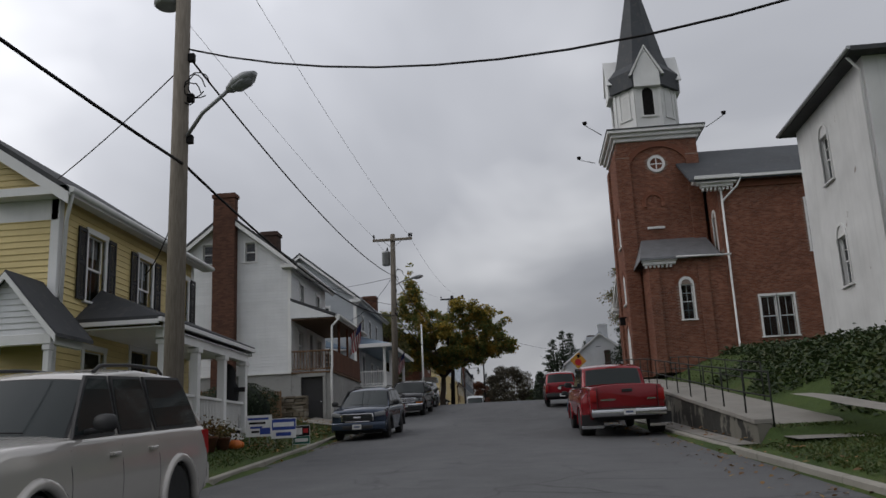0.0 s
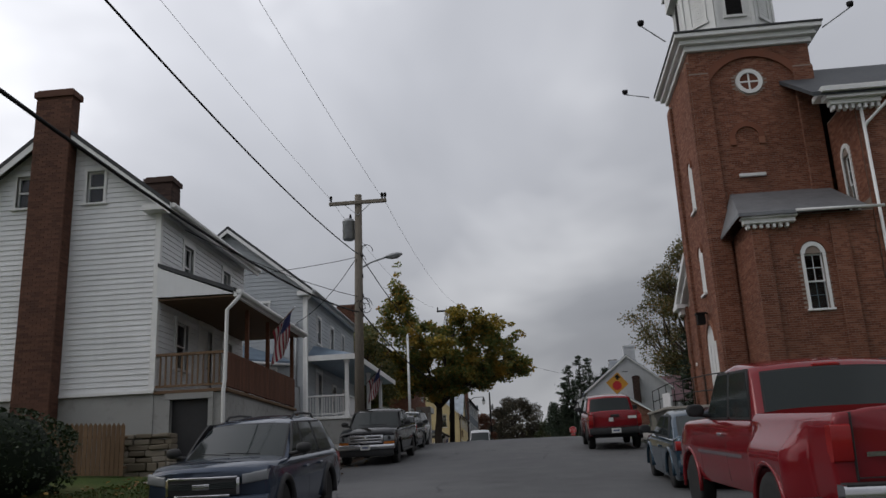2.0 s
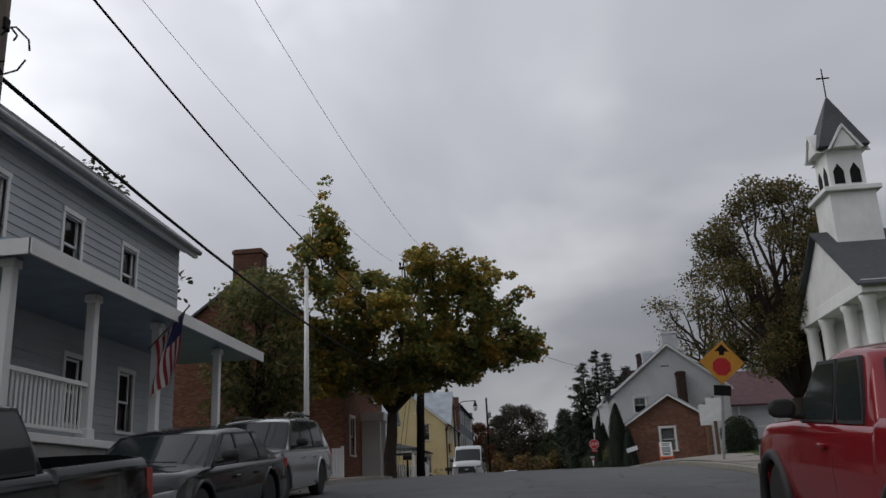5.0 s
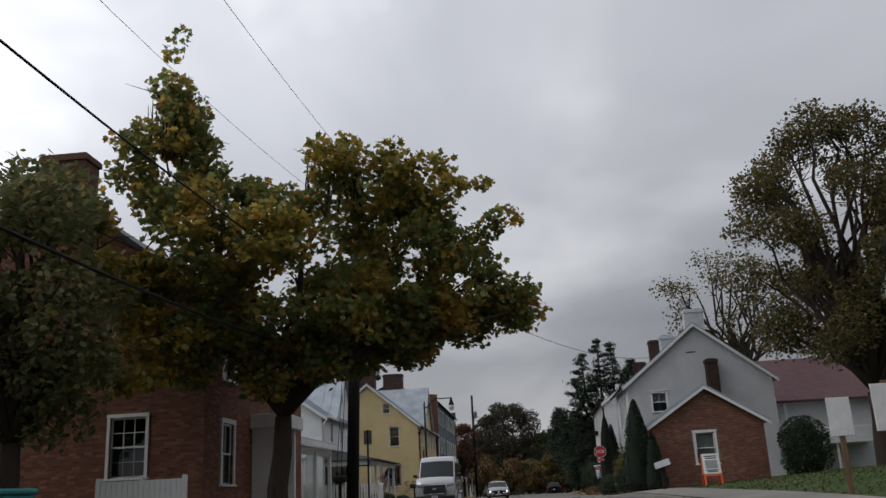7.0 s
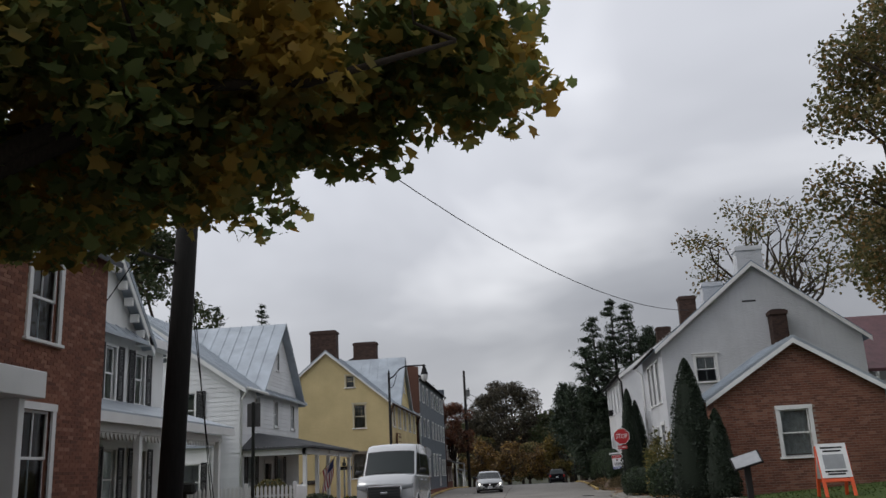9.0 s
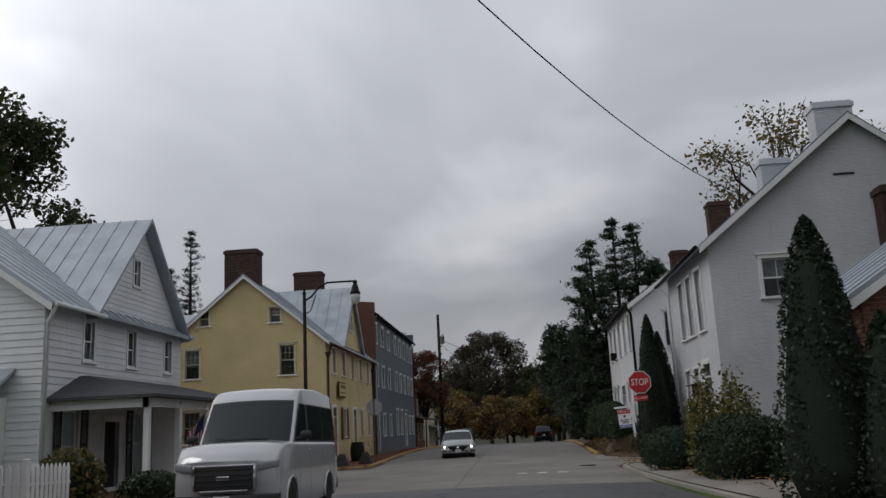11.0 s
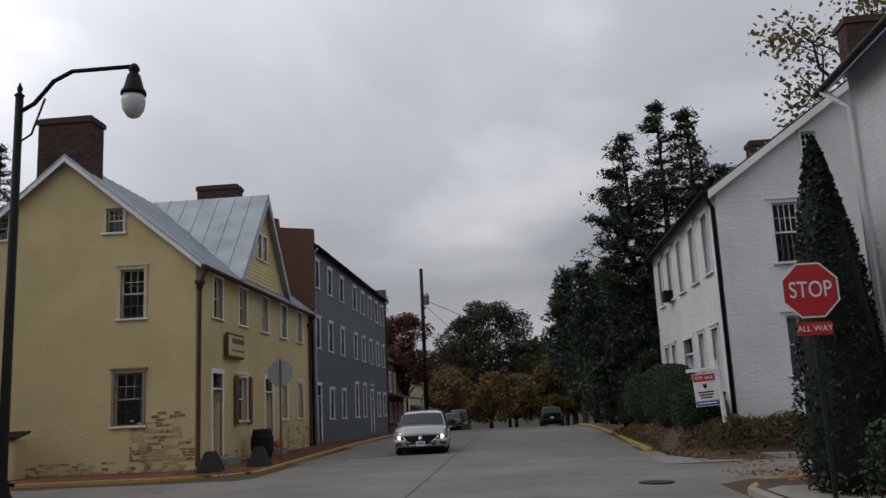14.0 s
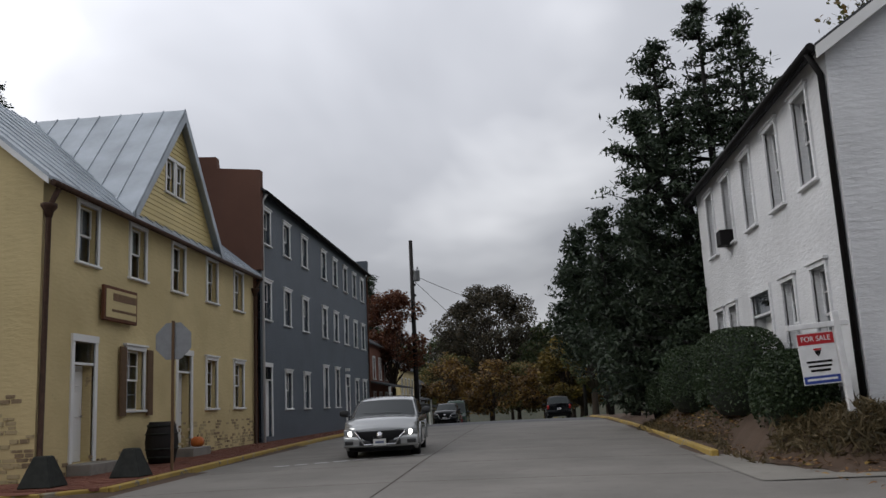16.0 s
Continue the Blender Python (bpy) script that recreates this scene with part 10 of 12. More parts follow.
for i, (x, y, hh, rr, mt) in enumerate(far):
    lab = {M_AUTUMN: "far tree with brown and orange autumn leaves", M_YELLOWTREE: "slender tree with yellowing leaves beside the street", M_OAK: "far broad tree with brown-green leaves", M_GREENTREE: "far dark green tree", M_DOME: "large dome-shaped tree with dark brown-green leaves", M_HEDGETREE: "slender light green tree beside the street"}[mt]
    tree(x, y, lab, 0.3, hh * 0.25, ball_clumps(random.Random(50 + i), 120 if mt == M_DOME else 40, rr, rr, hh * 0.38, hh * 0.58, rr * (0.16 if mt == M_DOME else 0.24)), 34000 if mt == M_DOME else 6000, 0.34 if hh < 14 or mt == M_DOME else 0.5, OVAL_LEAF, mt, seed=60 + i, twigs=2, group="far trees")


def forest_hill():
    """Wooded hills at the horizon."""
    vs, fs = [], []
    nx, ny = 60, 8
    for j in range(ny + 1):
        for i in range(nx + 1):
            x = -700 + 1400 * i / nx
            y = 420 + 90 * j
            k = math.sin(math.pi * min(1, j / (ny * 0.6)) / 2)
            vs.append((x, y, -8 + k * (34 + 16 * math.sin(x * 0.008 + 1) + 10 * math.sin(x * 0.021)) + noise.noise(Vector((x * 0.03, y * 0.03, 1))) * 7 * k))
    for j in range(ny):
        for i in range(nx):
            a = j * (nx + 1) + i
            fs.append((a, a + 1, a + nx + 2, a + nx + 1))
    me = quads("hill", vs, fs, M_HILL)
    tagged(part("hill", me, None), "wooded hills behind the town", "hill", kind="structure")
    pts = []
    for i in range(16000):
        a = RNG.randrange(len(vs))
        pts.append((vs[a][0] + RNG.uniform(-12, 12), vs[a][1] + RNG.uniform(-45, 45), vs[a][2] + RNG.uniform(-1, 6)))
    tagged(part("forest", leaf_mesh("forest", pts, 7, OVAL_LEAF, M_OAK), None), "far woods in autumn colours", "forest", kind="stuff")


M_HILL = grass_mat("far_woods", [(0.3, (0.035, 0.045, 0.03)), (0.55, (0.06, 0.06, 0.04)), (0.8, (0.09, 0.07, 0.04))])
forest_hill()


def shrub(x, y, rx, ry, h, label, mat=None, n=2600, size=0.07, shape=OVAL_LEAF, name="bush", cone=False, seed=1, group="shrubs", core=True, clipped=False):
    """A clipped or loose bush: a skin of leaves over a solid core, coloured near-black as the shade inside."""
    z0 = ground_z(x, y)
    t = thing(name, pose(x, y, z0), label, "bush", group)
    rs = np.random.RandomState(seed)
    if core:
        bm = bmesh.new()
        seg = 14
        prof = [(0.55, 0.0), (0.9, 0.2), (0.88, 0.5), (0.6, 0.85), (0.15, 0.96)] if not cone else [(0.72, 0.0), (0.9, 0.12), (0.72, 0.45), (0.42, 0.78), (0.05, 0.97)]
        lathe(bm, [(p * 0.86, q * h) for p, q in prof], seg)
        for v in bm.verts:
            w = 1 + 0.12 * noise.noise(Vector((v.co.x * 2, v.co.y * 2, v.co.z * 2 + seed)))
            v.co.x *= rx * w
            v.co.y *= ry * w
        part("inner_foliage", bm, M_BUSHSHADE, t)
    v = rs.rand(n)
    a = rs.rand(n) * 2 * np.pi
    if cone:
        rad = np.where(v < 0.12, 0.78 + v, np.clip(1 - v, 0, 1) ** 0.62 * 0.97)
    else:
        rad = np.sqrt(np.clip(1 - (np.abs(v - 0.42) / 0.6) ** 2.4, 0, 1))
    rad *= (0.86 + 0.18 * rs.rand(n)) * (1 + 0.1 * np.sin(a * 3 + seed) + 0.07 * np.sin(v * 11 + a * 2))
    p = np.stack([rad * rx * np.cos(a), rad * ry * np.sin(a), v * h], 1)
    if clipped:
        d = rs.randn(n, 3)
        d[:, 2] = np.abs(d[:, 2]) * 1.1 - 0.35
        e = (np.abs(d) ** 2.7).sum(1) ** (1 / 2.7)
        d /= e[:, None]
        k = (0.95 + 0.07 * rs.rand(n)) * (1 + 0.035 * np.sin(d[:, 1] * 5 + seed) * np.cos(d[:, 2] * 4))
        p = np.stack([d[:, 0] * rx * k, d[:, 1] * ry * k, h * 0.4 + d[:, 2] * h * 0.6 * k], 1)
        p = p[p[:, 2] > 0.02]
    elif not cone:
        m = rs.rand(n) < 0.25
        p[m, 2] = h * (0.78 + 0.22 * rs.rand(m.sum())) * np.sqrt(np.clip(1 - (np.hypot(p[m, 0] / rx, p[m, 1] / ry) * 0.75) ** 2, 0.1, 1))
    if not core:
        p[:, :2] *= (0.3 + 0.8 * rs.rand(len(p)) ** 0.6)[:, None]
        p[:, 2] *= 0.8 + 0.3 * np.sin(a * 2 + seed) * rs.rand(len(p)) + 0.15 * rs.rand(len(p))
    part("foliage", leaf_mesh("foliage", p, size, shape, mat or M_BUSH, droop=0.2), None, t)
    return t


M_YELLOWING = leaf_mat("yellowing_leaf", [(0, (0.05, 0.065, 0.02)), (0.5, (0.11, 0.11, 0.035)), (1, (0.24, 0.18, 0.06))], 0.4)
# near-black green for the bush cores: shade between the leaves, put into the colour
M_BUSHSHADE = plain("bush_inner_shade", (0.008, 0.014, 0.007), 0.95)
shrub(-10.4, 30.5, 1.5, 1.2, 1.5, "dark rounded bush beside the porch", n=4200, seed=3)
shrub(-10.9, 48.2, 0.45, 0.4, 0.85, "small grey-green bush on the stone wall", n=900, seed=4)
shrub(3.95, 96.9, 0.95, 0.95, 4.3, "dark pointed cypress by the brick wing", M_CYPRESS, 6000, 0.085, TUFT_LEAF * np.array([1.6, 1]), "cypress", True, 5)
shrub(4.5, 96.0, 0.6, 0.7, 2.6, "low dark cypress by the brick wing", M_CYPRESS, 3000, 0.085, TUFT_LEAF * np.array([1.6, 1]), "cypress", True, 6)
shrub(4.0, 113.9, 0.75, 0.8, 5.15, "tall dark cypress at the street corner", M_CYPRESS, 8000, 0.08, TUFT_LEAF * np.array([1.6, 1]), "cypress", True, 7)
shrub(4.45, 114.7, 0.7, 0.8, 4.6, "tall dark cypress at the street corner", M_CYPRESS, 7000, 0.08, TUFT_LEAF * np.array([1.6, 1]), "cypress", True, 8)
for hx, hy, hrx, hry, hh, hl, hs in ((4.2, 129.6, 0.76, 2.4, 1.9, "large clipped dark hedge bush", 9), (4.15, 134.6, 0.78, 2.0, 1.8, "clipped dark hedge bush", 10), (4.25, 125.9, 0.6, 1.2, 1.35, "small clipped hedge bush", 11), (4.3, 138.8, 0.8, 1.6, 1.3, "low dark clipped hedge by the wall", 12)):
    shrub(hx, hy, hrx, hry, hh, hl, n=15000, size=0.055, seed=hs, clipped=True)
shrub(3.9, 110.4, 0.9, 1.0, 1.3, "rounded dark shrub at the corner", n=4200, size=0.06, seed=13)
shrub(4.5, 104.6, 1.1, 1.4, 1.5, "loose dark shrub beside the white house", n=5000, size=0.08, seed=14)
shrub(4.45, 106.4, 0.9, 1.3, 2.5, "loose shrub with yellowing leaves", M_YELLOWING, 4200, 0.11, seed=15, core=False)
shrub(-11.3, 103.4, 0.8, 0.7, 1.5, "fading brown-pink flowering shrub behind the fence", M_OAK, 1500, 0.14, seed=21)
shrub(-9.7, 104.4, 0.8, 0.6, 0.9, "low dark shrub beside the porch", n=1800, size=0.08, seed=22)
shrub(-8.9, 107.2, 0.5, 1.4, 0.7, "low dark shrub beside the porch", n=1800, size=0.08, seed=23)
shrub(11.4, 96.4, 1.1, 1.0, 2.6, "dark ivy-clad bush at the brick wing", n=4500, size=0.09, seed=16)
conifer(6.0, 53.2, 3.4, 1.1, "small spruce beside the church", 40, 9, tuft=0.22, n=6, bare=0.05)


def ivy_bank():
    """Ivy over the bank below the hall."""
    pts = []
    rs = np.random.RandomState(3)
    while len(pts) < 15000:
        x, y = rs.uniform(6.7, 11.0), rs.uniform(13.0, 39.0)
        if x > 9.85 and y > 23.0:
            continue
        edge = 7.0 + 0.5 * math.sin(y * 0.9) + (1.0 if y > 36 else 0)
        if x < edge or (y > 33 and x < 8.5):
            continue
        pts.append((x, y, ground_z(x, y) + abs(rs.normal(0.1, 0.09))))
    tagged(part("ivy", leaf_mesh("ivy", pts, 0.13, OVAL_LEAF, M_IVY, droop=0.9), None), "dense dark ivy on the bank below the hall", "ivy", kind="stuff")


ivy_bank()


def grass_tufts():
    pts = []
    rs = np.random.RandomState(4)
    for n, (xa, xb), (ya, yb) in ((9000, (4.2, 6.3), (3, 18)), (9000, (-9.2, -6.1), (16, 34)), (7000, (4.8, 13), (60, 96)), (2500, (5.0, 8.5), (30, 42))):
        for i in range(n):
            y = rs.uniform(ya, yb)
            x = rs.uniform(xa, xb)
            if x > xr(y) + 0.25 or x < xl(y) - 0.25:
                pts.append((x, y, ground_z(x, y) + 0.02))
    me = leaf_mesh("grass_blade", pts, 0.09, TUFT_LEAF, M_BLADE, droop=0.0)
    tagged(part("grass", me, None), "short grass blades on lawns and verges", "grass", kind="stuff")
    pts = []
    for n, (xa, xb), (ya, yb) in ((700, (-9.0, -5.9), (20, 34)), (260, (2.6, 3.4), (24, 46)), (900, (3.4, 5.2), (96, 128)), (900, (3.5, 5.0), (123.4, 138)), (1300, (4.2, 14), (123.2, 124.25)), (500, (3.2, 6), (114, 119)), (240, (-7.6, -6.2), (36, 62)), (200, (2.9, 4.4), (8, 24))):
        for i in range(n):
            y, x = rs.uniform(ya, yb), rs.uniform(xa, xb)
            inside = xl(y) < x < xr(y)
            pts.append((x, y, (zr(y) - 0.02) if inside else ground_z(x, y) + 0.13))
    tagged(part("fallen_leaves", leaf_mesh("fallen_leaf", pts, 0.09, OVAL_LEAF, M_LITTER, droop=3.0), None), "scattered dry leaves by the kerb", "leaves", kind="stuff")


M_DRYGRASS = leaf_mat("dry_grass_blade", [(0, (0.06, 0.05, 0.025)), (0.5, (0.12, 0.09, 0.045)), (1, (0.2, 0.15, 0.08))], 0.3)
M_BLADE = leaf_mat("grass_blade", [(0, (0.03, 0.055, 0.012)), (0.7, (0.06, 0.085, 0.02)), (1, (0.11, 0.1, 0.035))], 0.2)
grass_tufts()


def bank_weeds():
    """Low weeds and ivy on the bank at the foot of the gable wall."""
    rs = np.random.RandomState(8)
    pts = []
    for i in range(7200):
        x, y = rs.uniform(4.2, 14.0), rs.uniform(123.5, 124.25)
        hump = 0.12 + 0.22 * max(0.0, math.sin(x * 1.7) * math.sin(x * 0.6 + 1))
        pts.append((x, y, ground_z(x, y) + abs(rs.normal(0, 0.5)) * hump))
    for i in range(1500):
        x, y = rs.uniform(3.75, 4.9), rs.uniform(123.8, 135)
        pts.append((x, y, ground_z(x, y) + abs(rs.normal(0, 0.05))))
    dry = []
    for i in range(16000):
        x, y = rs.uniform(3.6, 9.5), rs.uniform(123.25, 125.4)
        a = max(bank_edge(y), xr(y) + 0.14) + 0.02
        d = min(x - a, y - 123.18)
        if d > 0.15 and (x < 4.9 or y < 124.25):
            k = 0.4 + 0.6 * abs(math.sin(x * 2.3 + 1.3 * math.sin(y * 2.0)))
            dry.append((x, y, zr(y) + 0.2 * step01(d, 0, 0.35) + 0.56 * step01(d, 0, 0.9) + abs(rs.normal(0, 0.11)) * k))
    for i in range(5000):
        x, y = rs.uniform(3.3, 4.6), rs.uniform(125, 141)
        dry.append((x, y, ground_z(x, y) + abs(rs.normal(0, 0.04))))
    tagged(part("dry_grass", leaf_mesh("dry_grass", dry, 0.2, TUFT_LEAF * np.array([0.5, 1.0]), M_DRYGRASS, droop=-0.3), None), "dry brown and green grass tufts on the verge", "grass", kind="stuff")
    tagged(part("weeds", leaf_mesh("weeds", pts, 0.1, OVAL_LEAF, M_YELLOWING, droop=0.5), None), "dull green and brown weeds on the bank", "weeds", kind="stuff")


bank_weeds()

# ---------------------------------------------------------------- poles, wires, lamps, signs
def cobra_head(pole, arm, head):
    """A bracket arm and a flat lamp head with its glass."""
    part("lamp_arm", tube(bmesh.new(), arm, 0.035, 8), M_GALV, pole)
    bm = bmesh.new()
    lathe(bm, [(0.04, 0), (0.1, 0.08), (0.17, 0.3), (0.16, 0.55), (0.06, 0.72)], 12, axis="x")
    for v in bm.verts:
        v.co.z *= 0.62
    hd = part("lamp_head", bm, M_LAMPGREY, pole, m=head)
    bm = bmesh.new()
    lathe(bm, [(0.05, 0.16), (0.13, 0.26), (0.14, 0.5), (0.06, 0.62)], 12, axis="x")
    for v in bm.verts:
        v.co.z = v.co.z * 0.5 - 0.06
    part("lens", bm, M_CLEARLENS, hd)


def utility_pole(x, y, top, label, mat, r=0.15, arm=True, can=None, lean=(0, 0)):
    z0 = ground_z(x, y)
    p = thing("utility_pole", pose(x, y, z0), label, "utility pole", "utility poles")
    h = top - z0
    part("shaft", tube(bmesh.new(), [(0, 0, -0.5), (lean[0] * 0.5, lean[1] * 0.5, h * 0.5), (lean[0], lean[1], h)], [r * 1.15, r, r * 0.82], 14), mat, p)
    if arm:
        a = part("crossarm", boxes((-1.15, 1.15, -0.2, -0.08, h - 0.42, h - 0.28), bev=0.01), mat, p, m=Matrix.Translation((lean[0], lean[1], 0)))
        for dx in (-1.08, 0.98, 1.1):
            part("insulator", lathe(bmesh.new(), [(0.03, 0), (0.03, 0.08), (0.065, 0.1), (0.05, 0.17), (0.07, 0.19), (0.04, 0.26)], 10, m=Matrix.Translation((dx, -0.14, h - 0.28))), M_BLACK, a)
        part("brace", tube(bmesh.new(), [(-0.55, -0.17, h - 0.4), (0, -0.17, h - 0.9), (0.55, -0.17, h - 0.4)], 0.015, 6), M_GALV, a)
    if can:
        c = part("transformer", lathe(bmesh.new(), [(0.2, 0), (0.24, 0.04), (0.24, 0.72), (0.26, 0.74), (0.2, 0.84), (0.05, 0.9)], 18, m=Matrix.Translation(can)), M_GALV, p, "grey steel transformer can")
        part("bushing", lathe(bmesh.new(), [(0.04, 0), (0.06, 0.06), (0.03, 0.2)], 8, m=Matrix.Translation((can[0] + 0.08, can[1], can[2] + 0.86))), M_BLACK, c)
    for k, zz in enumerate((h - 2.6, h - 3.4, h - 4.2)):
        part("wire_bracket", boxes((r * 0.7, r * 0.7 + 0.14, -0.05, 0.05, zz, zz + 0.16), bev=0.01), M_BLACK, p)
    return p


def wire(a, b, drop, r=0.014, label="black overhead cable", n=16, name="overhead_wire"):
    ob = part(name, tube(bmesh.new(), sag(a, b, drop, n), r, 5), M_BLACK, None)
    return tagged(ob, label, "cable", "overhead wires")


p1 = utility_pole(-5.95, 14.15, 11.2, "weathered wooden utility pole with a street lamp", M_POLE, 0.155, arm=False, can=(-0.36, 0.1, 8.95), lean=(0.0, 0.0))
g1 = ground_z(-5.95, 14.15)
cobra_head(p1, [(0.1, 0, 7.1 - g1), (0.55, -0.35, 7.42 - g1), (1.2, -0.8, 7.62 - g1)], Matrix.Translation((1.15, -0.76, 7.6 - g1)) @ Matrix.Rotation(radians(-32), 4, "Z") @ Matrix.Rotation(radians(-10), 4, "Y"))
p2 = utility_pole(-7.28, 47.8, 13.75, "weathered wooden utility pole with transformer and street lamp", M_POLE, 0.17, can=(-0.3, 0.05, 8.22), lean=(0.12, 0.0))
g2 = ground_z(-7.28, 47.8)
cobra_head(p2, [(0.1, 0, 10.7 - g2), (0.6, 0, 10.95 - g2), (1.15, 0, 11.1 - g2)], Matrix.Translation((1.1, 0, 11.1 - g2)) @ Matrix.Rotation(radians(-8), 4, "Y"))
p3 = utility_pole(-7.2, 83.7, 16.35, "tarred dark wooden utility pole beside the maple", M_POLED, 0.19, lean=(0.4, 0.1))
p4 = utility_pole(-8.3, 172.0, 18.2, "dark wooden utility pole down the street", M_POLED, 0.17, arm=False, can=(0.35, -0.05, 10.4))
p5 = utility_pole(4.6, 186.0, 13.5, "thin dark utility pole at the far kerb", M_POLED, 0.14, arm=False)
wire((-5.85, 14.15, 8.75), (-7.2, 47.8, 11.3), 0.6, 0.02, "thick black cable between two poles")
wire((-5.85, 14.15, 6.6), (-7.2, 47.8, 9.0), 0.75, 0.028, "bundled black telephone cable along the street")
wire((-6.9, -8.0, 7.3), (-5.85, 14.15, 6.6), 0.35, 0.028, "bundled black telephone cable along the street")
wire((-5.83, 14.15, 8.86), (9.5, 6.6, 7.4), 1.63, 0.018, "black cable slung across the street")
wire((-5.95, 14.1, 8.46), (-14.0, 19.4, 6.7), 0.3, 0.012, "thin service wire to a house")
wire((-5.9, 14.1, 5.9), (-9.9, 21.5, 6.3), 0.2, 0.012, "thin service wire to a house")
wire((-8.3, -8.0, 13.6), (-8.25, 47.7, 13.6), 0.9, 0.006, "thin bare power line along the street")
wire((-6.1, -8.0, 13.6), (-6.25, 47.7, 13.65), 0.9, 0.006, "thin bare power line along the street")
wire((-8.25, 47.7, 13.6), (-8.2, 83.5, 16.3), 0.8, 0.006, "thin bare power line along the street")
wire((-6.2, 47.7, 13.65), (-6.1, 83.5, 16.35), 0.8, 0.006, "thin bare power line along the street")
wire((-7.2, 47.8, 11.4), (-7.15, 83.6, 12.6), 0.9, 0.02, "thick black cable between two poles")
wire((-7.2, 47.8, 9.1), (-7.15, 83.6, 10.2), 0.8, 0.028, "bundled black telephone cable along the street")
wire((-7.2, 47.8, 11.3), (-10.25, 49.75, 9.1), 0.35, 0.013, "thin service wire to a house")
wire((-7.2, 47.8, 11.2), (-18.0, 43.5, 10.2), 0.5, 0.012, "thin service wire to a house")
wire((-7.2, 47.8, 9.6), (-10.2, 36.0, 9.5), 0.25, 0.012, "thin service wire to a house")
wire((-7.0, 83.6, 14.9), (6.9, 110.5, 13.3), 1.4, 0.013, "thin wire across the crossing to a house")
wire((-7.15, 83.6, 11.5), (-12.6, 90.0, 9.9), 0.2, 0.012, "thin service wire to a house")
wire((-7.15, 83.6, 11.9), (-9.6, 92.8, 5.1), 0.02, 0.012, "steel guy wire of a pole")
wire((-7.15, 83.6, 13.0), (-10.0, 93.6, 5.1), 0.02, 0.012, "steel guy wire of a pole")
wire((-8.2, 172.0, 15.6), (5.0, 186.0, 11.6), 0.4, 0.02, "black cable crossing the far street")
wire((-8.2, 172.0, 15.2), (2.0, 230.0, 8.0), 0.6, 0.02, "black cable along the far street")
# knots of loose wire at the two near poles
for (x, y, z), sd in (((-5.75, 14.05, 7.9), 3), ((-7.1, 47.7, 11.2), 4), ((-7.1, 47.7, 9.1), 5), ((-7.0, 46.6, 8.85), 6)):
    rg = random.Random(sd)
    bm = bmesh.new()
    for k in range(3):
        c = Vector((x + rg.uniform(-0.05, 0.3), y, z + rg.uniform(-0.25, 0.25)))
        rr = rg.uniform(0.12, 0.28)
        tube(bm, [c + Vector((rr * math.cos(a), rg.uniform(-0.06, 0.06), rr * 1.2 * math.sin(a))) for a in np.linspace(0, rg.uniform(3.5, 6), 12)], 0.012, 5)
    tagged(part("wire_loop", bm, M_BLACK, None), "loose loops of black cable on a pole", "cable", "overhead wires")


def street_lamp(x, y, h, arm):
    z0 = ground_z(x, y)
    s = thing("street_lamp", pose(x, y, z0), "black cast street lamp with a lantern on a curved arm", "street lamp")
    part("post", lathe(bmesh.new(), [(0.2, -0.2), (0.2, 0.1), (0.17, 0.14), (0.17, 0.5), (0.12, 0.6), (0.1, 0.75), (0.075, 0.8), (0.06, h)], 16), M_BLACK, s)
    part("finial", lathe(bmesh.new(), [(0.06, h), (0.08, h + 0.03), (0.03, h + 0.08), (0.045, h + 0.14), (0.01, h + 0.24)], 12), M_BLACK, s)
    part("arm", tube(bmesh.new(), [(0, 0, h - 0.25), (0.25, 0, h - 0.12), (0.55, 0, h + 0.22), (0.85, 0, h + 0.36), (arm + 0.05, 0, h + 0.36)], 0.035, 8), M_BLACK, s)
    part("brace", tube(bmesh.new(), [(0, 0, h - 0.75), (0.22, 0, h - 0.62), (0.42, 0, h - 0.05)], 0.018, 6), M_BLACK, s)
    hd = part("lantern", lathe(bmesh.new(), [(0.03, 0.1), (0.07, 0.06), (0.09, 0.0), (0.06, -0.04), (0.1, -0.1), (0.15, -0.3), (0.19, -0.36), (0.19, -0.42)], 16, m=Matrix.Translation((arm, 0, h + 0.3))), M_BLACK, s)
    gl = part("globe", lathe(bmesh.new(), [(0.17, -0.42), (0.185, -0.52), (0.16, -0.66), (0.09, -0.76), (0.02, -0.79)], 16, m=Matrix.Translation((arm, 0, h + 0.3))), M_GLOBE, hd)


M_GLOBE = plain("lamp_globe", (0.55, 0.56, 0.55), 0.2)
street_lamp(-8.05, 113.3, 6.6, 1.85)


def sign_letters(txt, size, mat, parent, m):
    me = text_mesh(txt, size)
    me.materials.append(mat)
    return part("lettering", me, None, parent, m=m)


SOUTH = Matrix.Rotation(radians(90), 4, "X")


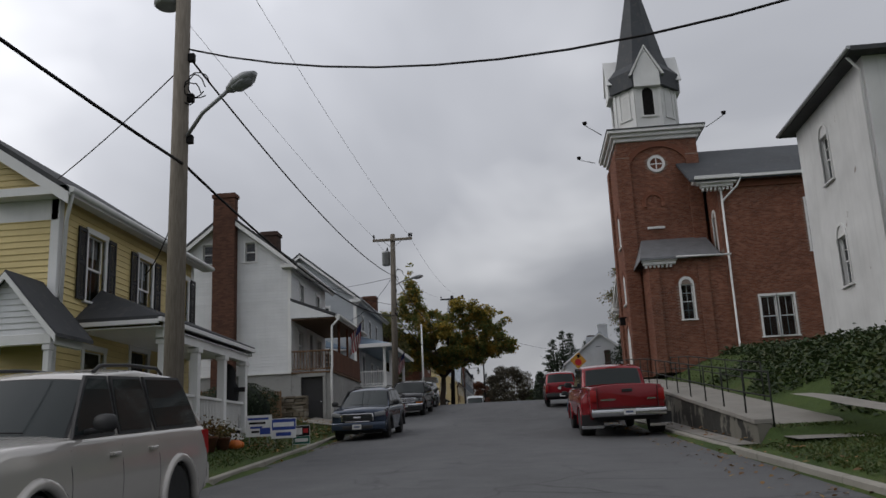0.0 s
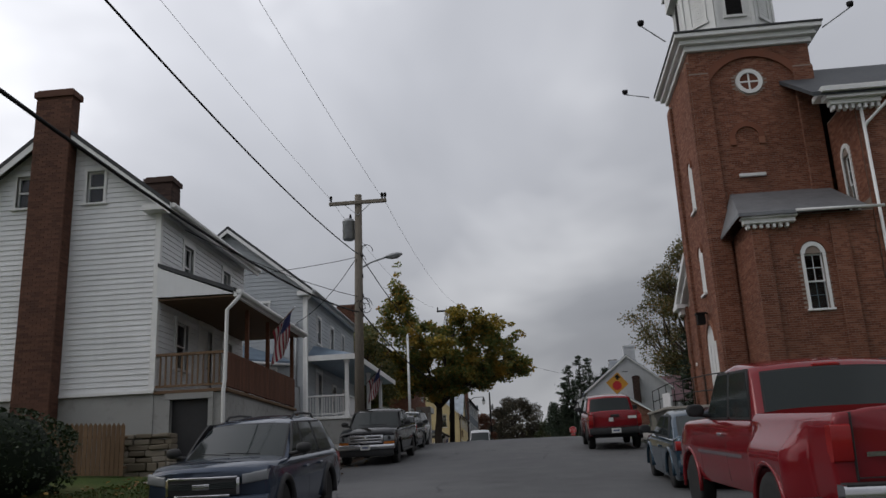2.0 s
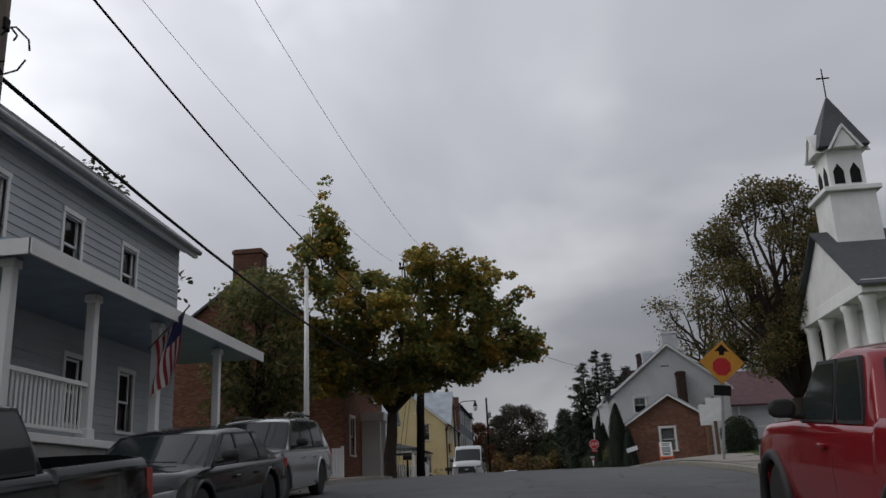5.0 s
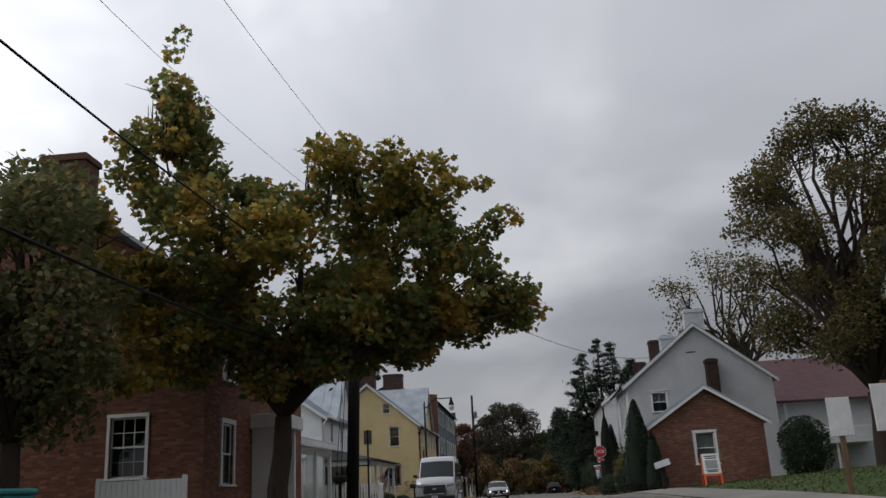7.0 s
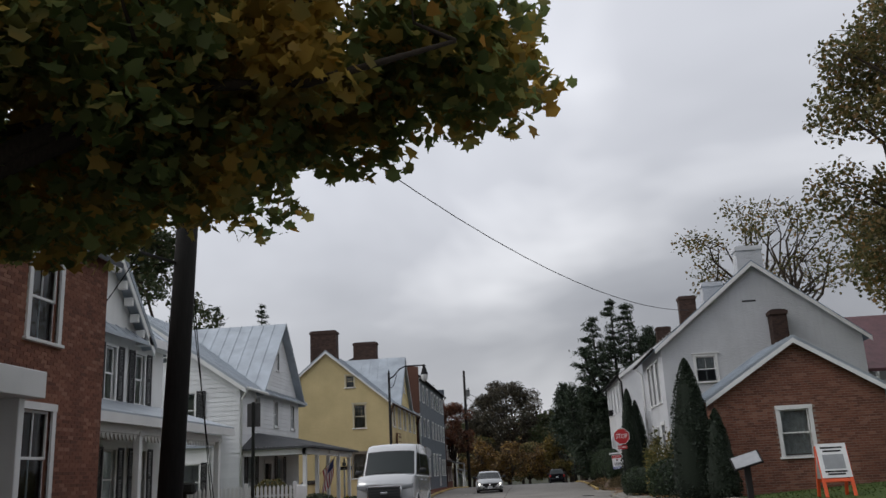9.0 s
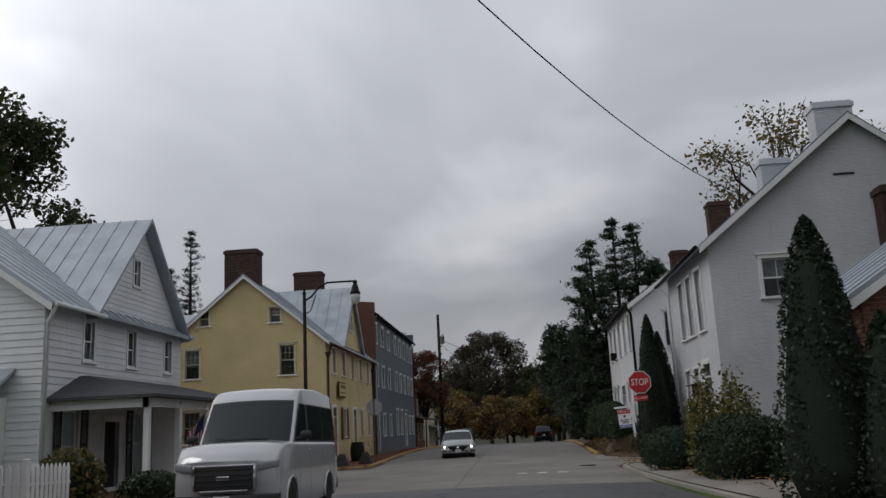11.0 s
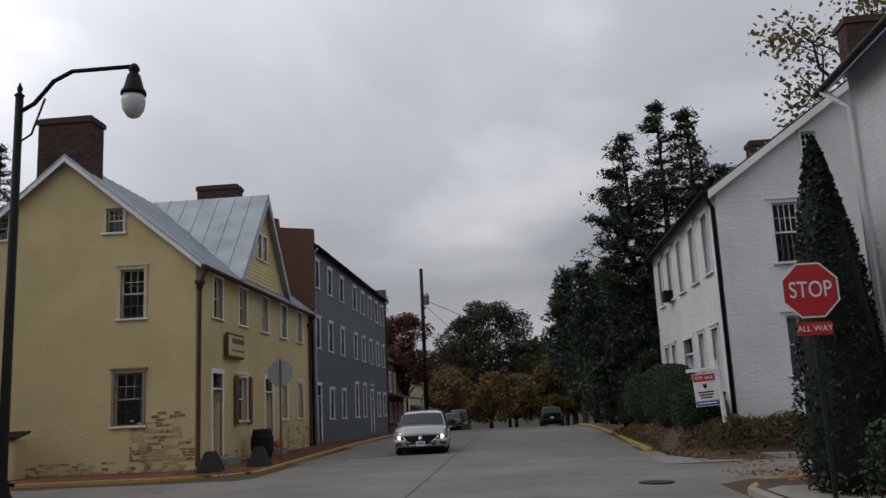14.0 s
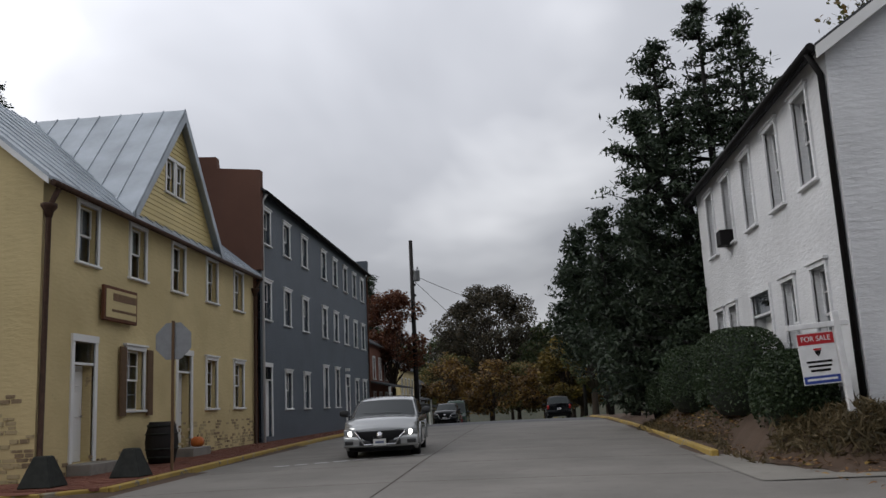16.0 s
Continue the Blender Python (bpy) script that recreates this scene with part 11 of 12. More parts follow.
def stop_sign(x, y, zc, size, yaw, label, back=False):
    z0 = ground_z(x, y)
    s = thing("stop_sign", Matrix.Translation((x, y, z0)) @ Matrix.Rotation(radians(yaw), 4, "Z"), label, "traffic sign", "traffic signs")
    h = zc - z0
    part("post", boxes((-0.03, 0.03, 0.005, 0.045, -0.3, h + size * 0.55), bev=0.006), M_WOODG if back else M_IRON, s)
    r = size / 2 / math.cos(math.pi / 8)
    o = [(math.cos(math.pi / 8 + math.pi / 4 * k), math.sin(math.pi / 8 + math.pi / 4 * k)) for k in range(8)]
    bm = bmesh.new()
    prism(bm, [(r * a, h + r * b) for a, b in o], -0.004, 0.0, "y")
    pl = part("plate", bm, M_LAMPGREY if back else M_SIGNWHITE, s)
    bm = bmesh.new()
    prism(bm, [(r * 0.94 * a, h + r * 0.94 * b) for a, b in o], -0.007, -0.0045, "y")
    part("red_face", bm, M_SIGNRED if not back else M_LAMPGREY, pl)
    if not back:
        sign_letters("STOP", size * 0.42, M_SIGNWHITE, pl, Matrix.Translation((0, -0.009, h)) @ SOUTH @ Matrix.Diagonal((0.76, 1.0, 1, 1)))
        w = part("supplementary_plate", boxes((-0.23, 0.23, -0.006, 0.0, h - size * 0.55 - 0.2, h - size * 0.55 - 0.02), bev=0.002), M_SIGNRED, s, "red plate with white lettering")
        sign_letters("ALL WAY", 0.11, M_SIGNWHITE, w, Matrix.Translation((0, -0.008, h - size * 0.55 - 0.11)) @ SOUTH)
    return s


stop_sign(3.46, 113.15, 7.7, 0.75, 0, "red octagonal stop sign on a steel post")
stop_sign(-8.05, 127.9, 7.75, 0.8, 180, "back of a stop sign on a weathered post", True)


def diamond_sign(x, y, zc, side):
    z0 = ground_z(x, y)
    s = thing("warning_sign", Matrix.Translation((x, y, z0)) @ Matrix.Rotation(radians(6), 4, "Y"), "amber diamond warning sign with arrow and red octagon", "traffic sign", "traffic signs")
    h = zc - z0
    part("post", boxes((-0.035, 0.035, 0.004, 0.05, -0.3, h + 0.3), bev=0.006), M_GALV, s)
    d = side / math.sqrt(2)
    bm = bmesh.new()
    prism(bm, [(0, h - d), (d, h), (0, h + d), (-d, h)], -0.004, 0.0, "y")
    pl = part("plate", bm, M_SIGNYEL, s)
    bm = bmesh.new()
    r = 0.26
    prism(bm, [(r * math.cos(math.pi / 8 + math.pi / 4 * k), h - 0.12 + r * math.sin(math.pi / 8 + math.pi / 4 * k)) for k in range(8)], -0.007, -0.0045, "y")
    part("octagon", bm, M_SIGNRED, pl)
    bm = bmesh.new()
    prism(bm, [(-0.07, h + 0.2), (0.07, h + 0.2), (0.07, h + 0.3), (0.2, h + 0.3), (0, h + 0.5), (-0.2, h + 0.3), (-0.07, h + 0.3)], -0.007, -0.0045, "y")
    part("arrow", bm, M_BLACK, pl)
    part("small_plate", boxes((-0.23, 0.23, -0.006, 0.0, h - d - 0.3, h - d - 0.02)), M_BLACK, s)


diamond_sign(3.6, 63.9, 7.42, 0.86)


def sale_sign():
    x, y = 4.66, 124.0
    z0 = ground_z(x, y)
    s = thing("sale_sign", pose(x - 0.06, y, z0, 0, -3.5, 0) @ Matrix.Diagonal((0.9, 1.0, 0.97, 1.0)), "white post with a hanging property sale board", "sign")
    part("post", boxes((-0.055, 0.055, -0.055, 0.055, -0.3, 1.95), bev=0.008), M_SIGNWHITE, s)
    part("arm", boxes((-0.86, 0.2, -0.045, 0.045, 1.7, 1.79), bev=0.008), M_SIGNWHITE, s)
    b = part("board", boxes((-0.72, -0.08, -0.012, 0.012, 0.79, 1.64), bev=0.004), M_SIGNWHITE, s)
    part("red_band", boxes((-0.71, -0.09, -0.016, -0.0125, 1.44, 1.62)), M_SIGNRED, b)
    part("blue_band", boxes((-0.71, -0.09, -0.016, -0.0125, 0.81, 0.93)), M_SIGNBLUE, b)
    sign_letters("FOR SALE", 0.12, M_SIGNWHITE, b, Matrix.Translation((-0.4, -0.018, 1.53)) @ SOUTH)
    bm = bmesh.new()
    prism(bm, [(-0.46, 1.34), (-0.34, 1.34), (-0.36, 1.29), (-0.4, 1.24), (-0.44, 1.29)], -0.016, -0.0125, "y")
    part("emblem", bm, M_BLACK, b)
    part("emblem_band", boxes((-0.47, -0.33, -0.017, -0.0125, 1.345, 1.375)), M_SIGNRED, b)
    for k, (w, z) in enumerate(((0.44, 1.14), (0.4, 1.07), (0.34, 1.0))):
        part("text_bar", boxes((-0.4 - w / 2, -0.4 + w / 2, -0.016, -0.0125, z, z + 0.035)), M_BLACK, b)
    part("text_bar", boxes((-0.66, -0.14, -0.019, -0.0165, 0.855, 0.89)), M_SIGNWHITE, b)
    for xx in (-0.64, -0.16):
        part("hook", tube(bmesh.new(), [(xx, 0, 1.62), (xx, 0, 1.72)], 0.008, 5), M_GALV, s)


sale_sign()


def yard_sign(x, y, yaw, w, hh, kind, label):
    z0 = ground_z(x, y)
    s = thing("yard_sign", Matrix.Translation((x, y, z0)) @ Matrix.Rotation(radians(yaw), 4, "Z"), label, "sign", "yard signs")
    for xx in (-w * 0.35, w * 0.35):
        part("wire_leg", tube(bmesh.new(), [(xx, 0, -0.15), (xx, 0, 0.4)], 0.005, 5), M_GALV, s)
    b = part("board", boxes((-w / 2, w / 2, -0.004, 0.004, 0.28, 0.28 + hh)), M_SIGNWHITE, s)
    f = lambda mat, x0, x1, z0_, z1_, d=0: part("printed_bar", boxes((x0, x1, -0.008 - d, -0.0045 - d, 0.28 + z0_, 0.28 + z1_)), mat, b)
    if kind == "blue":
        f(M_SIGNBLUE, -w * 0.48, w * 0.48, hh * 0.42, hh * 0.96)
        f(M_SIGNWHITE, -w * 0.42, w * 0.42, hh * 0.58, hh * 0.8, 0.004)
        f(M_SIGNBLUE, -w * 0.3, w * 0.3, hh * 0.12, hh * 0.3)
    elif kind == "dark":
        f(M_BLACK, -w * 0.49, w * 0.49, hh * 0.45, hh * 0.97)
        f(M_SIGNGREEN, -w * 0.49, w * 0.49, hh * 0.03, hh * 0.43)
        f(M_SIGNWHITE, -w * 0.42, w * 0.05, hh * 0.52, hh * 0.88, 0.004)
        f(M_SIGNRED, w * 0.12, w * 0.4, hh * 0.6, hh * 0.82, 0.004)
        f(M_SIGNWHITE, -w * 0.4, w * 0.4, hh * 0.14, hh * 0.32, 0.004)
    elif kind == "red":
        f(M_SIGNRED, -w * 0.49, w * 0.49, hh * 0.05, hh * 0.95)
        f(M_SIGNWHITE, -w * 0.4, w * 0.3, hh * 0.5, hh * 0.82, 0.004)
    else:
        for k in range(4):
            f(M_BLACK if k % 2 else M_SIGNBLUE, -w * (0.42 - 0.05 * k), w * (0.38 - 0.12 * k), hh * (0.78 - 0.2 * k), hh * (0.88 - 0.2 * k))
        f(M_SIGNBLUE, w * 0.05, w * 0.45, hh * 0.1, hh * 0.4)


yard_sign(-7.0, 22.2, -5, 0.72, 0.55, "flagprint", "white yard sign with dark slanted bars")
yard_sign(-6.48, 22.7, -5, 0.7, 0.52, "blue", "blue and white printed yard sign")
yard_sign(-6.1, 23.1, -25, 0.56, 0.5, "dark", "black and green printed yard sign")


def sandwich_board():
    x, y = 6.0, 90.9
    z0 = ground_z(x, y)
    s = thing("sandwich_board", pose(x, y, z0), "orange plastic pavement stand with a white notice", "sign")
    for k, sg in enumerate((-1, 1)):
        M = Matrix.Translation((0, sg * 0.3, 0)) @ Matrix.Rotation(radians(sg * 14), 4, "X")
        bm = bmesh.new()
        box(bm, -0.36, -0.28, -0.02, 0.02, 0, 1.2); box(bm, 0.28, 0.36, -0.02, 0.02, 0, 1.2); box(bm, -0.28, 0.28, -0.02, 0.02, 0.34, 0.42); box(bm, -0.28, 0.28, -0.02, 0.02, 1.12, 1.2)
        fr = part("panel_frame", bevel(bm, 0.01), M_ORANGE, s, m=M)
        nt = part("notice", boxes((-0.34, 0.34, -0.034, -0.022, 0.44, 1.24)), M_SIGNWHITE, fr)
        for z, w in ((1.12, 0.5), (1.04, 0.42), (0.56, 0.5), (0.5, 0.4)):
            part("text_bar", boxes((-w / 2, w / 2, -0.038, -0.0345, z, z + 0.04)), M_BLACK, nt)
        part("picture_bar", boxes((-0.24, 0.24, -0.038, -0.0345, 0.64, 0.98)), M_LAMPGREY, nt)


sandwich_board()


def plaque_stand():
    x, y = 4.2, 91.6
    z0 = ground_z(x, y)
    s = thing("plaque_stand", pose(x, y, z0, 0, 0, 0), "slanted information panel on a dark wooden post", "sign")
    part("post", boxes((-0.07, 0.07, -0.07, 0.07, -0.3, 0.95), bev=0.01), M_POLED, s)
    p = part("panel", boxes((-0.36, 0.36, -0.28, 0.28, -0.02, 0.02), bev=0.006), M_BLACK, s, m=Matrix.Translation((0, 0, 1.03)) @ Matrix.Rotation(radians(32), 4, "X") @ Matrix.Rotation(radians(-18), 4, "Y"))
    part("notice", boxes((-0.32, 0.32, -0.24, 0.24, 0.021, 0.026)), M_LAMPGREY, p)


plaque_stand()


def flag(x, y, z, yaw, label):
    s = thing("flag", Matrix.Translation((x, y, z)) @ Matrix.Rotation(radians(yaw), 4, "Z"), label, "flag", "house flags")
    part("flagstaff", tube(bmesh.new(), [(0, 0, 0), (0.75, 0, 0.75)], 0.014, 6), M_WOODG, s)
    part("finial", lathe(bmesh.new(), [(0.01, 0), (0.025, 0.02), (0.01, 0.05)], 8, m=Matrix.Translation((0.75, 0, 0.75))), M_CHROME, s)
    # cloth hanging from the staff in folds: thirteen stripes and a canton
    n, L = 13, 1.05
    for k in range(n):
        vs, fs = [], []
        for i in range(13):
            f = i / 12
            for e in (k / n, (k + 1) / n):
                bx = 0.12 + 0.62 * e
                drop = L * f
                vs.append((bx - 0.22 * f * e + 0.05 * math.sin(f * 5 + e * 4), 0.07 * math.sin(e * 9 + f * 3) * (0.3 + f), bx - drop - 0.1 * e * f))
        for i in range(12):
            fs.append((2 * i, 2 * i + 1, 2 * i + 3, 2 * i + 2))
        me = quads("stripe", vs, fs, [M_FLAGR if k % 2 == 0 else M_FLAGW, M_FLAGB])
        for i, pl in enumerate(me.polygons):
            pl.use_smooth = True
            if k >= 6 and i < 5:
                pl.material_index = 1
        part("stripe", me, None, s)


flag(-8.15, 39.3, 6.75, 0, "striped flag hanging from a porch post")
flag(-8.3, 54.6, 7.05, 0, "striped flag hanging from a porch post")
flag(-10.55, 108.4, 6.6, 0, "striped flag hanging from a porch post")


def flagpole():
    x, y = -7.45, 62.6
    z0 = ground_z(x, y)
    s = thing("lamp_post", pose(x, y, z0), "slender white metal post with a finial", "post")
    part("shaft", tube(bmesh.new(), [(0, 0, -0.3), (0, 0, 10.3 - z0)], [0.085, 0.055], 12), M_TRIM, s)
    part("finial", lathe(bmesh.new(), [(0.06, 0), (0.09, 0.05), (0.05, 0.12), (0.07, 0.2), (0.02, 0.34)], 12, m=Matrix.Translation((0, 0, 10.28 - z0))), M_TRIM, s)


flagpole()


def wheelie_bin(x, y, yaw, label):
    z0 = ground_z(x, y)
    b = thing("wheelie_bin", Matrix.Translation((x, y, z0)) @ Matrix.Rotation(radians(yaw), 4, "Z"), label, "bin", "wheelie bins")
    bm = bmesh.new()
    v = box(bm, -0.3, 0.3, -0.36, 0.36, 0.05, 1.0)
    for q in v[:4]:
        q.co.x *= 0.78
        q.co.y *= 0.8
    part("body", bevel(bm, 0.03), M_TEAL, b)
    part("lid", boxes((-0.33, 0.33, -0.4, 0.4, 1.0, 1.09), bev=0.03), M_TEAL, b)
    part("handle", tube(bmesh.new(), [(-0.22, 0.44, 0.98), (0.22, 0.44, 0.98)], 0.018, 6), M_TEAL, b)
    for s in (-1, 1):
        part("wheel", lathe(bmesh.new(), [(0.02, -0.03), (0.12, -0.03), (0.12, 0.03), (0.02, 0.03)], 12, axis="x", m=Matrix.Translation((s * 0.24, 0.28, 0.12))), M_RUBBER, b)


wheelie_bin(-8.75, 65.6, 5, "teal plastic wheelie bin by a fence")
wheelie_bin(-8.9, 66.7, -8, "teal plastic wheelie bin by a fence")
bag = bmesh.new()
lathe(bag, [(0.2, 0), (0.34, 0.12), (0.36, 0.4), (0.22, 0.66), (0.06, 0.78), (0.12, 0.86)], 14)
for v in bag.verts:
    v.co += Vector((noise.noise(v.co * 5), noise.noise(v.co * 5 + Vector((3, 0, 0))), 0)) * 0.05
tagged(part("rubbish_bag", bag, M_BOOT, None, m=pose(-8.2, 66.4, ground_z(-8.2, 66.4))), "black rubbish bag beside the bins", "bag")


def picket_fence(pts, h, mat, label, gap=0.13, w=0.08, pointed=True, post_every=2.0, name="picket_fence"):
    """Pickets on two rails, each picket its own piece."""
    f = thing(name, pose(0, 0, 0), label, "fence")
    prof = [(-w / 2, 0), (w / 2, 0), (w / 2, h - (0.07 if pointed else 0)), (0, h), (-w / 2, h - (0.07 if pointed else 0))]
    bm = prism(bmesh.new(), prof, -0.011, 0.011, "y")
    pm = mesh_of(bm, "picket", mat)
    for a, b in zip(pts, pts[1:]):
        a, b = Vector((*a, 0)), Vector((*b, 0))
        d = b - a
        yaw = math.atan2(d.y, d.x)
        n = int(d.length / gap)
        za, zb = ground_z(a.x, a.y), ground_z(b.x, b.y)
        for k in (0.22, h - 0.28):
            part("rail", tube(bmesh.new(), [(a.x, a.y, za + k), (b.x, b.y, zb + k)], 0.03, 4), mat, f)
        for i in range(n):
            p = a + d * (i / n)
            part("picket", pm, None, f, m=Matrix.Translation((p.x, p.y, ground_z(p.x, p.y) + 0.04)) @ Matrix.Rotation(yaw, 4, "Z") @ Matrix.Translation((0, -0.04, 0)))
        for i in range(int(d.length / post_every) + 1):
            p = a + d.normalized() * min(d.length, i * post_every)
            part("fence_post", boxes((p.x - 0.05, p.x + 0.05, p.y - 0.05, p.y + 0.05, ground_z(p.x, p.y) - 0.2, ground_z(p.x, p.y) + h + 0.12), bev=0.012), mat, f)


picket_fence([(-12.1, 96.6), (-8.55, 96.8), (-8.57, 98.2)], 1.15, M_TRIM, "white picket fence in front of a house")
picket_fence([(-10.8, 73.4), (-8.9, 73.6)], 1.15, M_TRIM, "white close-boarded garden gate and fence", gap=0.115, w=0.11, pointed=False, post_every=0.95)
picket_fence([(-15.5, 33.6), (-9.9, 34.6)], 1.15, M_WOODG, "brown weathered picket fence below the white house", gap=0.1, w=0.09)


def stone_wall(x0, x1, y0, h, label, seed, yb=0.35):
    """Loose rubble courses."""
    s = thing("stone_wall", pose(0, 0, 0), label, "wall", kind="")
    rg = random.Random(seed)
    z0 = ground_z((x0 + x1) / 2, y0)
    z = z0 - 0.1
    while z < z0 + h:
        hh = rg.uniform(0.11, 0.2)
        x = x0
        while x < x1:
            L = rg.uniform(0.2, 0.5)
            bm = bmesh.new()
            box(bm, x + 0.008, min(x1, x + L) - 0.008, y0 - rg.uniform(0, 0.06), y0 + yb, z + 0.006, z + hh - 0.006)
            for v in bm.verts:
                v.co += Vector((rg.uniform(-1, 1), rg.uniform(-1, 1), rg.uniform(-1, 1))) * 0.015
            part("stone", bevel(bm, 0.02), M_STONE1, s)
            x += L
        z += hh


M_STONE1 = brick_mat("loose_stone", [(0, (0.09, 0.075, 0.055)), (0.5, (0.17, 0.145, 0.11)), (1, (0.25, 0.225, 0.19))])
stone_wall(-10.6, -9.0, 34.9, 0.85, "low rubble stone wall beside the cellar door", 2)
stone_wall(-16.3, -10.0, 48.3, 1.15, "rubble stone wall below the grey house", 3)
part_post = part("gate_post", boxes((-10.02, -9.72, 47.9, 48.2, 3.7, 5.3), bev=0.02), M_WOODG, None)
tagged(part_post, "mossy square gate post by the driveway", "post")


def planter(x, y, r, h, label, top):
    z0 = ground_z(x, y)
    p = thing("flower_pot", pose(x, y, z0), label, "flower pot", "porch pots")
    part("pot", lathe(bmesh.new(), [(r * 0.7, 0), (r, h * 0.85), (r * 1.08, h * 0.87), (r * 1.08, h), (r * 0.9, h)], 14), M_WOODB, p)
    pts = [(RNG.gauss(0, r * 0.8), RNG.gauss(0, r * 0.8), h + abs(RNG.gauss(0.12, 0.12))) for i in range(420)]
    part("plant", leaf_mesh("plant", pts, 0.07, OVAL_LEAF, top), None, p)


planter(-7.4, 19.6, 0.24, 0.36, "clay pot with dark red flowers", M_AUTUMN)
planter(-7.35, 20.5, 0.18, 0.3, "small clay pot with dry plants", M_OAK)


def pumpkin(x, y, z, r, label):
    t = thing("pumpkin", pose(x, y, z), label, "pumpkin", "pumpkins")
    bm = bmesh.new()
    n = 24
    prof = [(0.15, 0.05), (0.6, 0.0), (0.95, 0.3), (1.0, 0.65), (0.85, 1.1), (0.45, 1.38), (0.1, 1.3)]
    lathe(bm, [(a * r, b * r) for a, b in prof], n)
    for v in bm.verts:
        a = math.atan2(v.co.y, v.co.x)
        k = 1 - 0.09 * (0.5 + 0.5 * math.cos(a * 8))
        v.co.x *= k
        v.co.y *= k
    part("flesh", bm, M_PUMPKIN, t)
    part("stalk", tube(bmesh.new(), [(0, 0, r * 1.28), (0.01, 0, r * 1.5), (0.04, 0, r * 1.65)], [0.03, 0.022, 0.018], 6), M_WOODG, t)


pumpkin(-7.25, 21.1, ground_z(-7.25, 21.1), 0.17, "orange pumpkin beside the porch")
pumpkin(-7.3, 21.6, ground_z(-7.3, 21.6), 0.12, "small orange pumpkin beside the porch")
pumpkin(-9.85, 133.95, zr(133.95) + 0.32, 0.2, "orange pumpkin on the inn doorstep")
for yy in (128.05, 133.7):
    tagged(part("doorstep", boxes((-10.15, -9.6, yy - 0.65, yy + 0.65, zr(yy) - 0.1, zr(yy) + 0.32), bev=0.02), M_CONC, None), "worn stone doorstep of the yellow inn", "step")
# barrel, covered stand and low cones before the inn
bar = thing("barrel", pose(-9.5, 130.7, zr(130.7) + 0.09), "dark wooden barrel before the inn", "barrel")
part("stave_body", lathe(bmesh.new(), [(0.3, 0), (0.37, 0.25), (0.4, 0.5), (0.37, 0.75), (0.3, 1.0), (0.27, 1.0), (0.27, 0.96)], 18), M_POLED, bar)
for z, r in ((0.12, 0.345), (0.32, 0.39), (0.68, 0.39), (0.88, 0.345)):
    part("hoop", lathe(bmesh.new(), [(r - 0.01, z), (r + 0.006, z), (r + 0.006, z + 0.05), (r - 0.01, z + 0.05)], 18), M_IRON, bar)
for x, y in ((-8.35, 126.6), (-9.2, 124.9)):
    cn = thing("bollard_cover", pose(x, y, zr(y) + 0.09), "low dark pyramid cover on the pavement", "bollard", "pavement covers")
    bm = bmesh.new()
    v = box(bm, -0.32, 0.32, -0.32, 0.32, 0, 0.55)
    for q in v[4:]:
        q.co.x *= 0.4
        q.co.y *= 0.4
    part("cover", bevel(bm, 0.02), M_IRON, cn)
# cloth figure for the autumn decoration on the porch
fg = bmesh.new()
lathe(fg, [(0.34, 0.0), (0.3, 0.5), (0.26, 0.95), (0.3, 1.2), (0.2, 1.42), (0.19, 1.55), (0.21, 1.7), (0.12, 1.86), (0.02, 1.92)], 16)
for v in fg.verts:
    v.co += Vector((noise.noise(v.co * 4), noise.noise(v.co * 4 + Vector((5, 0, 0))), 0)) * 0.05
box(fg, -0.05, 0.5, -0.2, -0.1, 1.12, 1.24)
tagged(part("cloth_figure", fg, M_BOOT, None, m=pose(-8.25, 23.45, 2.12)), "dark hooded cloth figure standing on the porch", "decoration")
# banner on the ramp rail
bn = bmesh.new()
prism(bn, [(51.0, 5.0), (52.9, 5.12), (52.9, 5.72), (51.0, 5.6)], 4.6, 4.63, "x")
tagged(part("banner", bn, M_SIGNWHITE, None), "white cloth banner tied to the railing", "banner")
# notice boards on the lawn
for x, y, w in ((4.55, 69.1, 0.5), (4.9, 72.4, 0.45)):
    z0 = ground_z(x, y)
    nb = thing("notice_board", pose(x, y, z0), "small white notice on a wooden post on the lawn", "sign", "lawn notices")
    part("post", boxes((-0.05, 0.05, -0.04, 0.04, -0.3, 1.9), bev=0.01), M_WOODG, nb)
    part("board", boxes((-w / 2, w / 2, -0.07, -0.04, 1.1, 1.85), bev=0.006), M_SIGNWHITE, nb)
# mailboxes and a dark sign by the white houses
for x, y in ((-8.35, 87.3), (-7.95, 105.6)):
    z0 = ground_z(x, y)
    mb = thing("mailbox", pose(x, y, z0), "dark mailbox on a wooden post at the kerb", "mailbox", "mailboxes")
    part("post", boxes((-0.05, 0.05, -0.05, 0.05, -0.3, 1.05), bev=0.01), M_POLED, mb)
    part("box", boxes((-0.25, 0.25, -0.11, 0.11, 1.05, 1.3), bev=0.05), M_IRON, mb)
sb = thing("traffic_sign", pose(-7.8, 90.2, ground_z(-7.8, 90.2)), "back of a grey traffic sign on a steel post", "traffic sign", "traffic signs")
part("post", boxes((-0.035, 0.035, -0.03, 0.03, -0.3, 3.15), bev=0.006), M_IRON, sb)
part("plate", boxes((-0.17, 0.17, 0.032, 0.04, 2.55, 3.12), bev=0.004), M_SIGNBACK, sb)
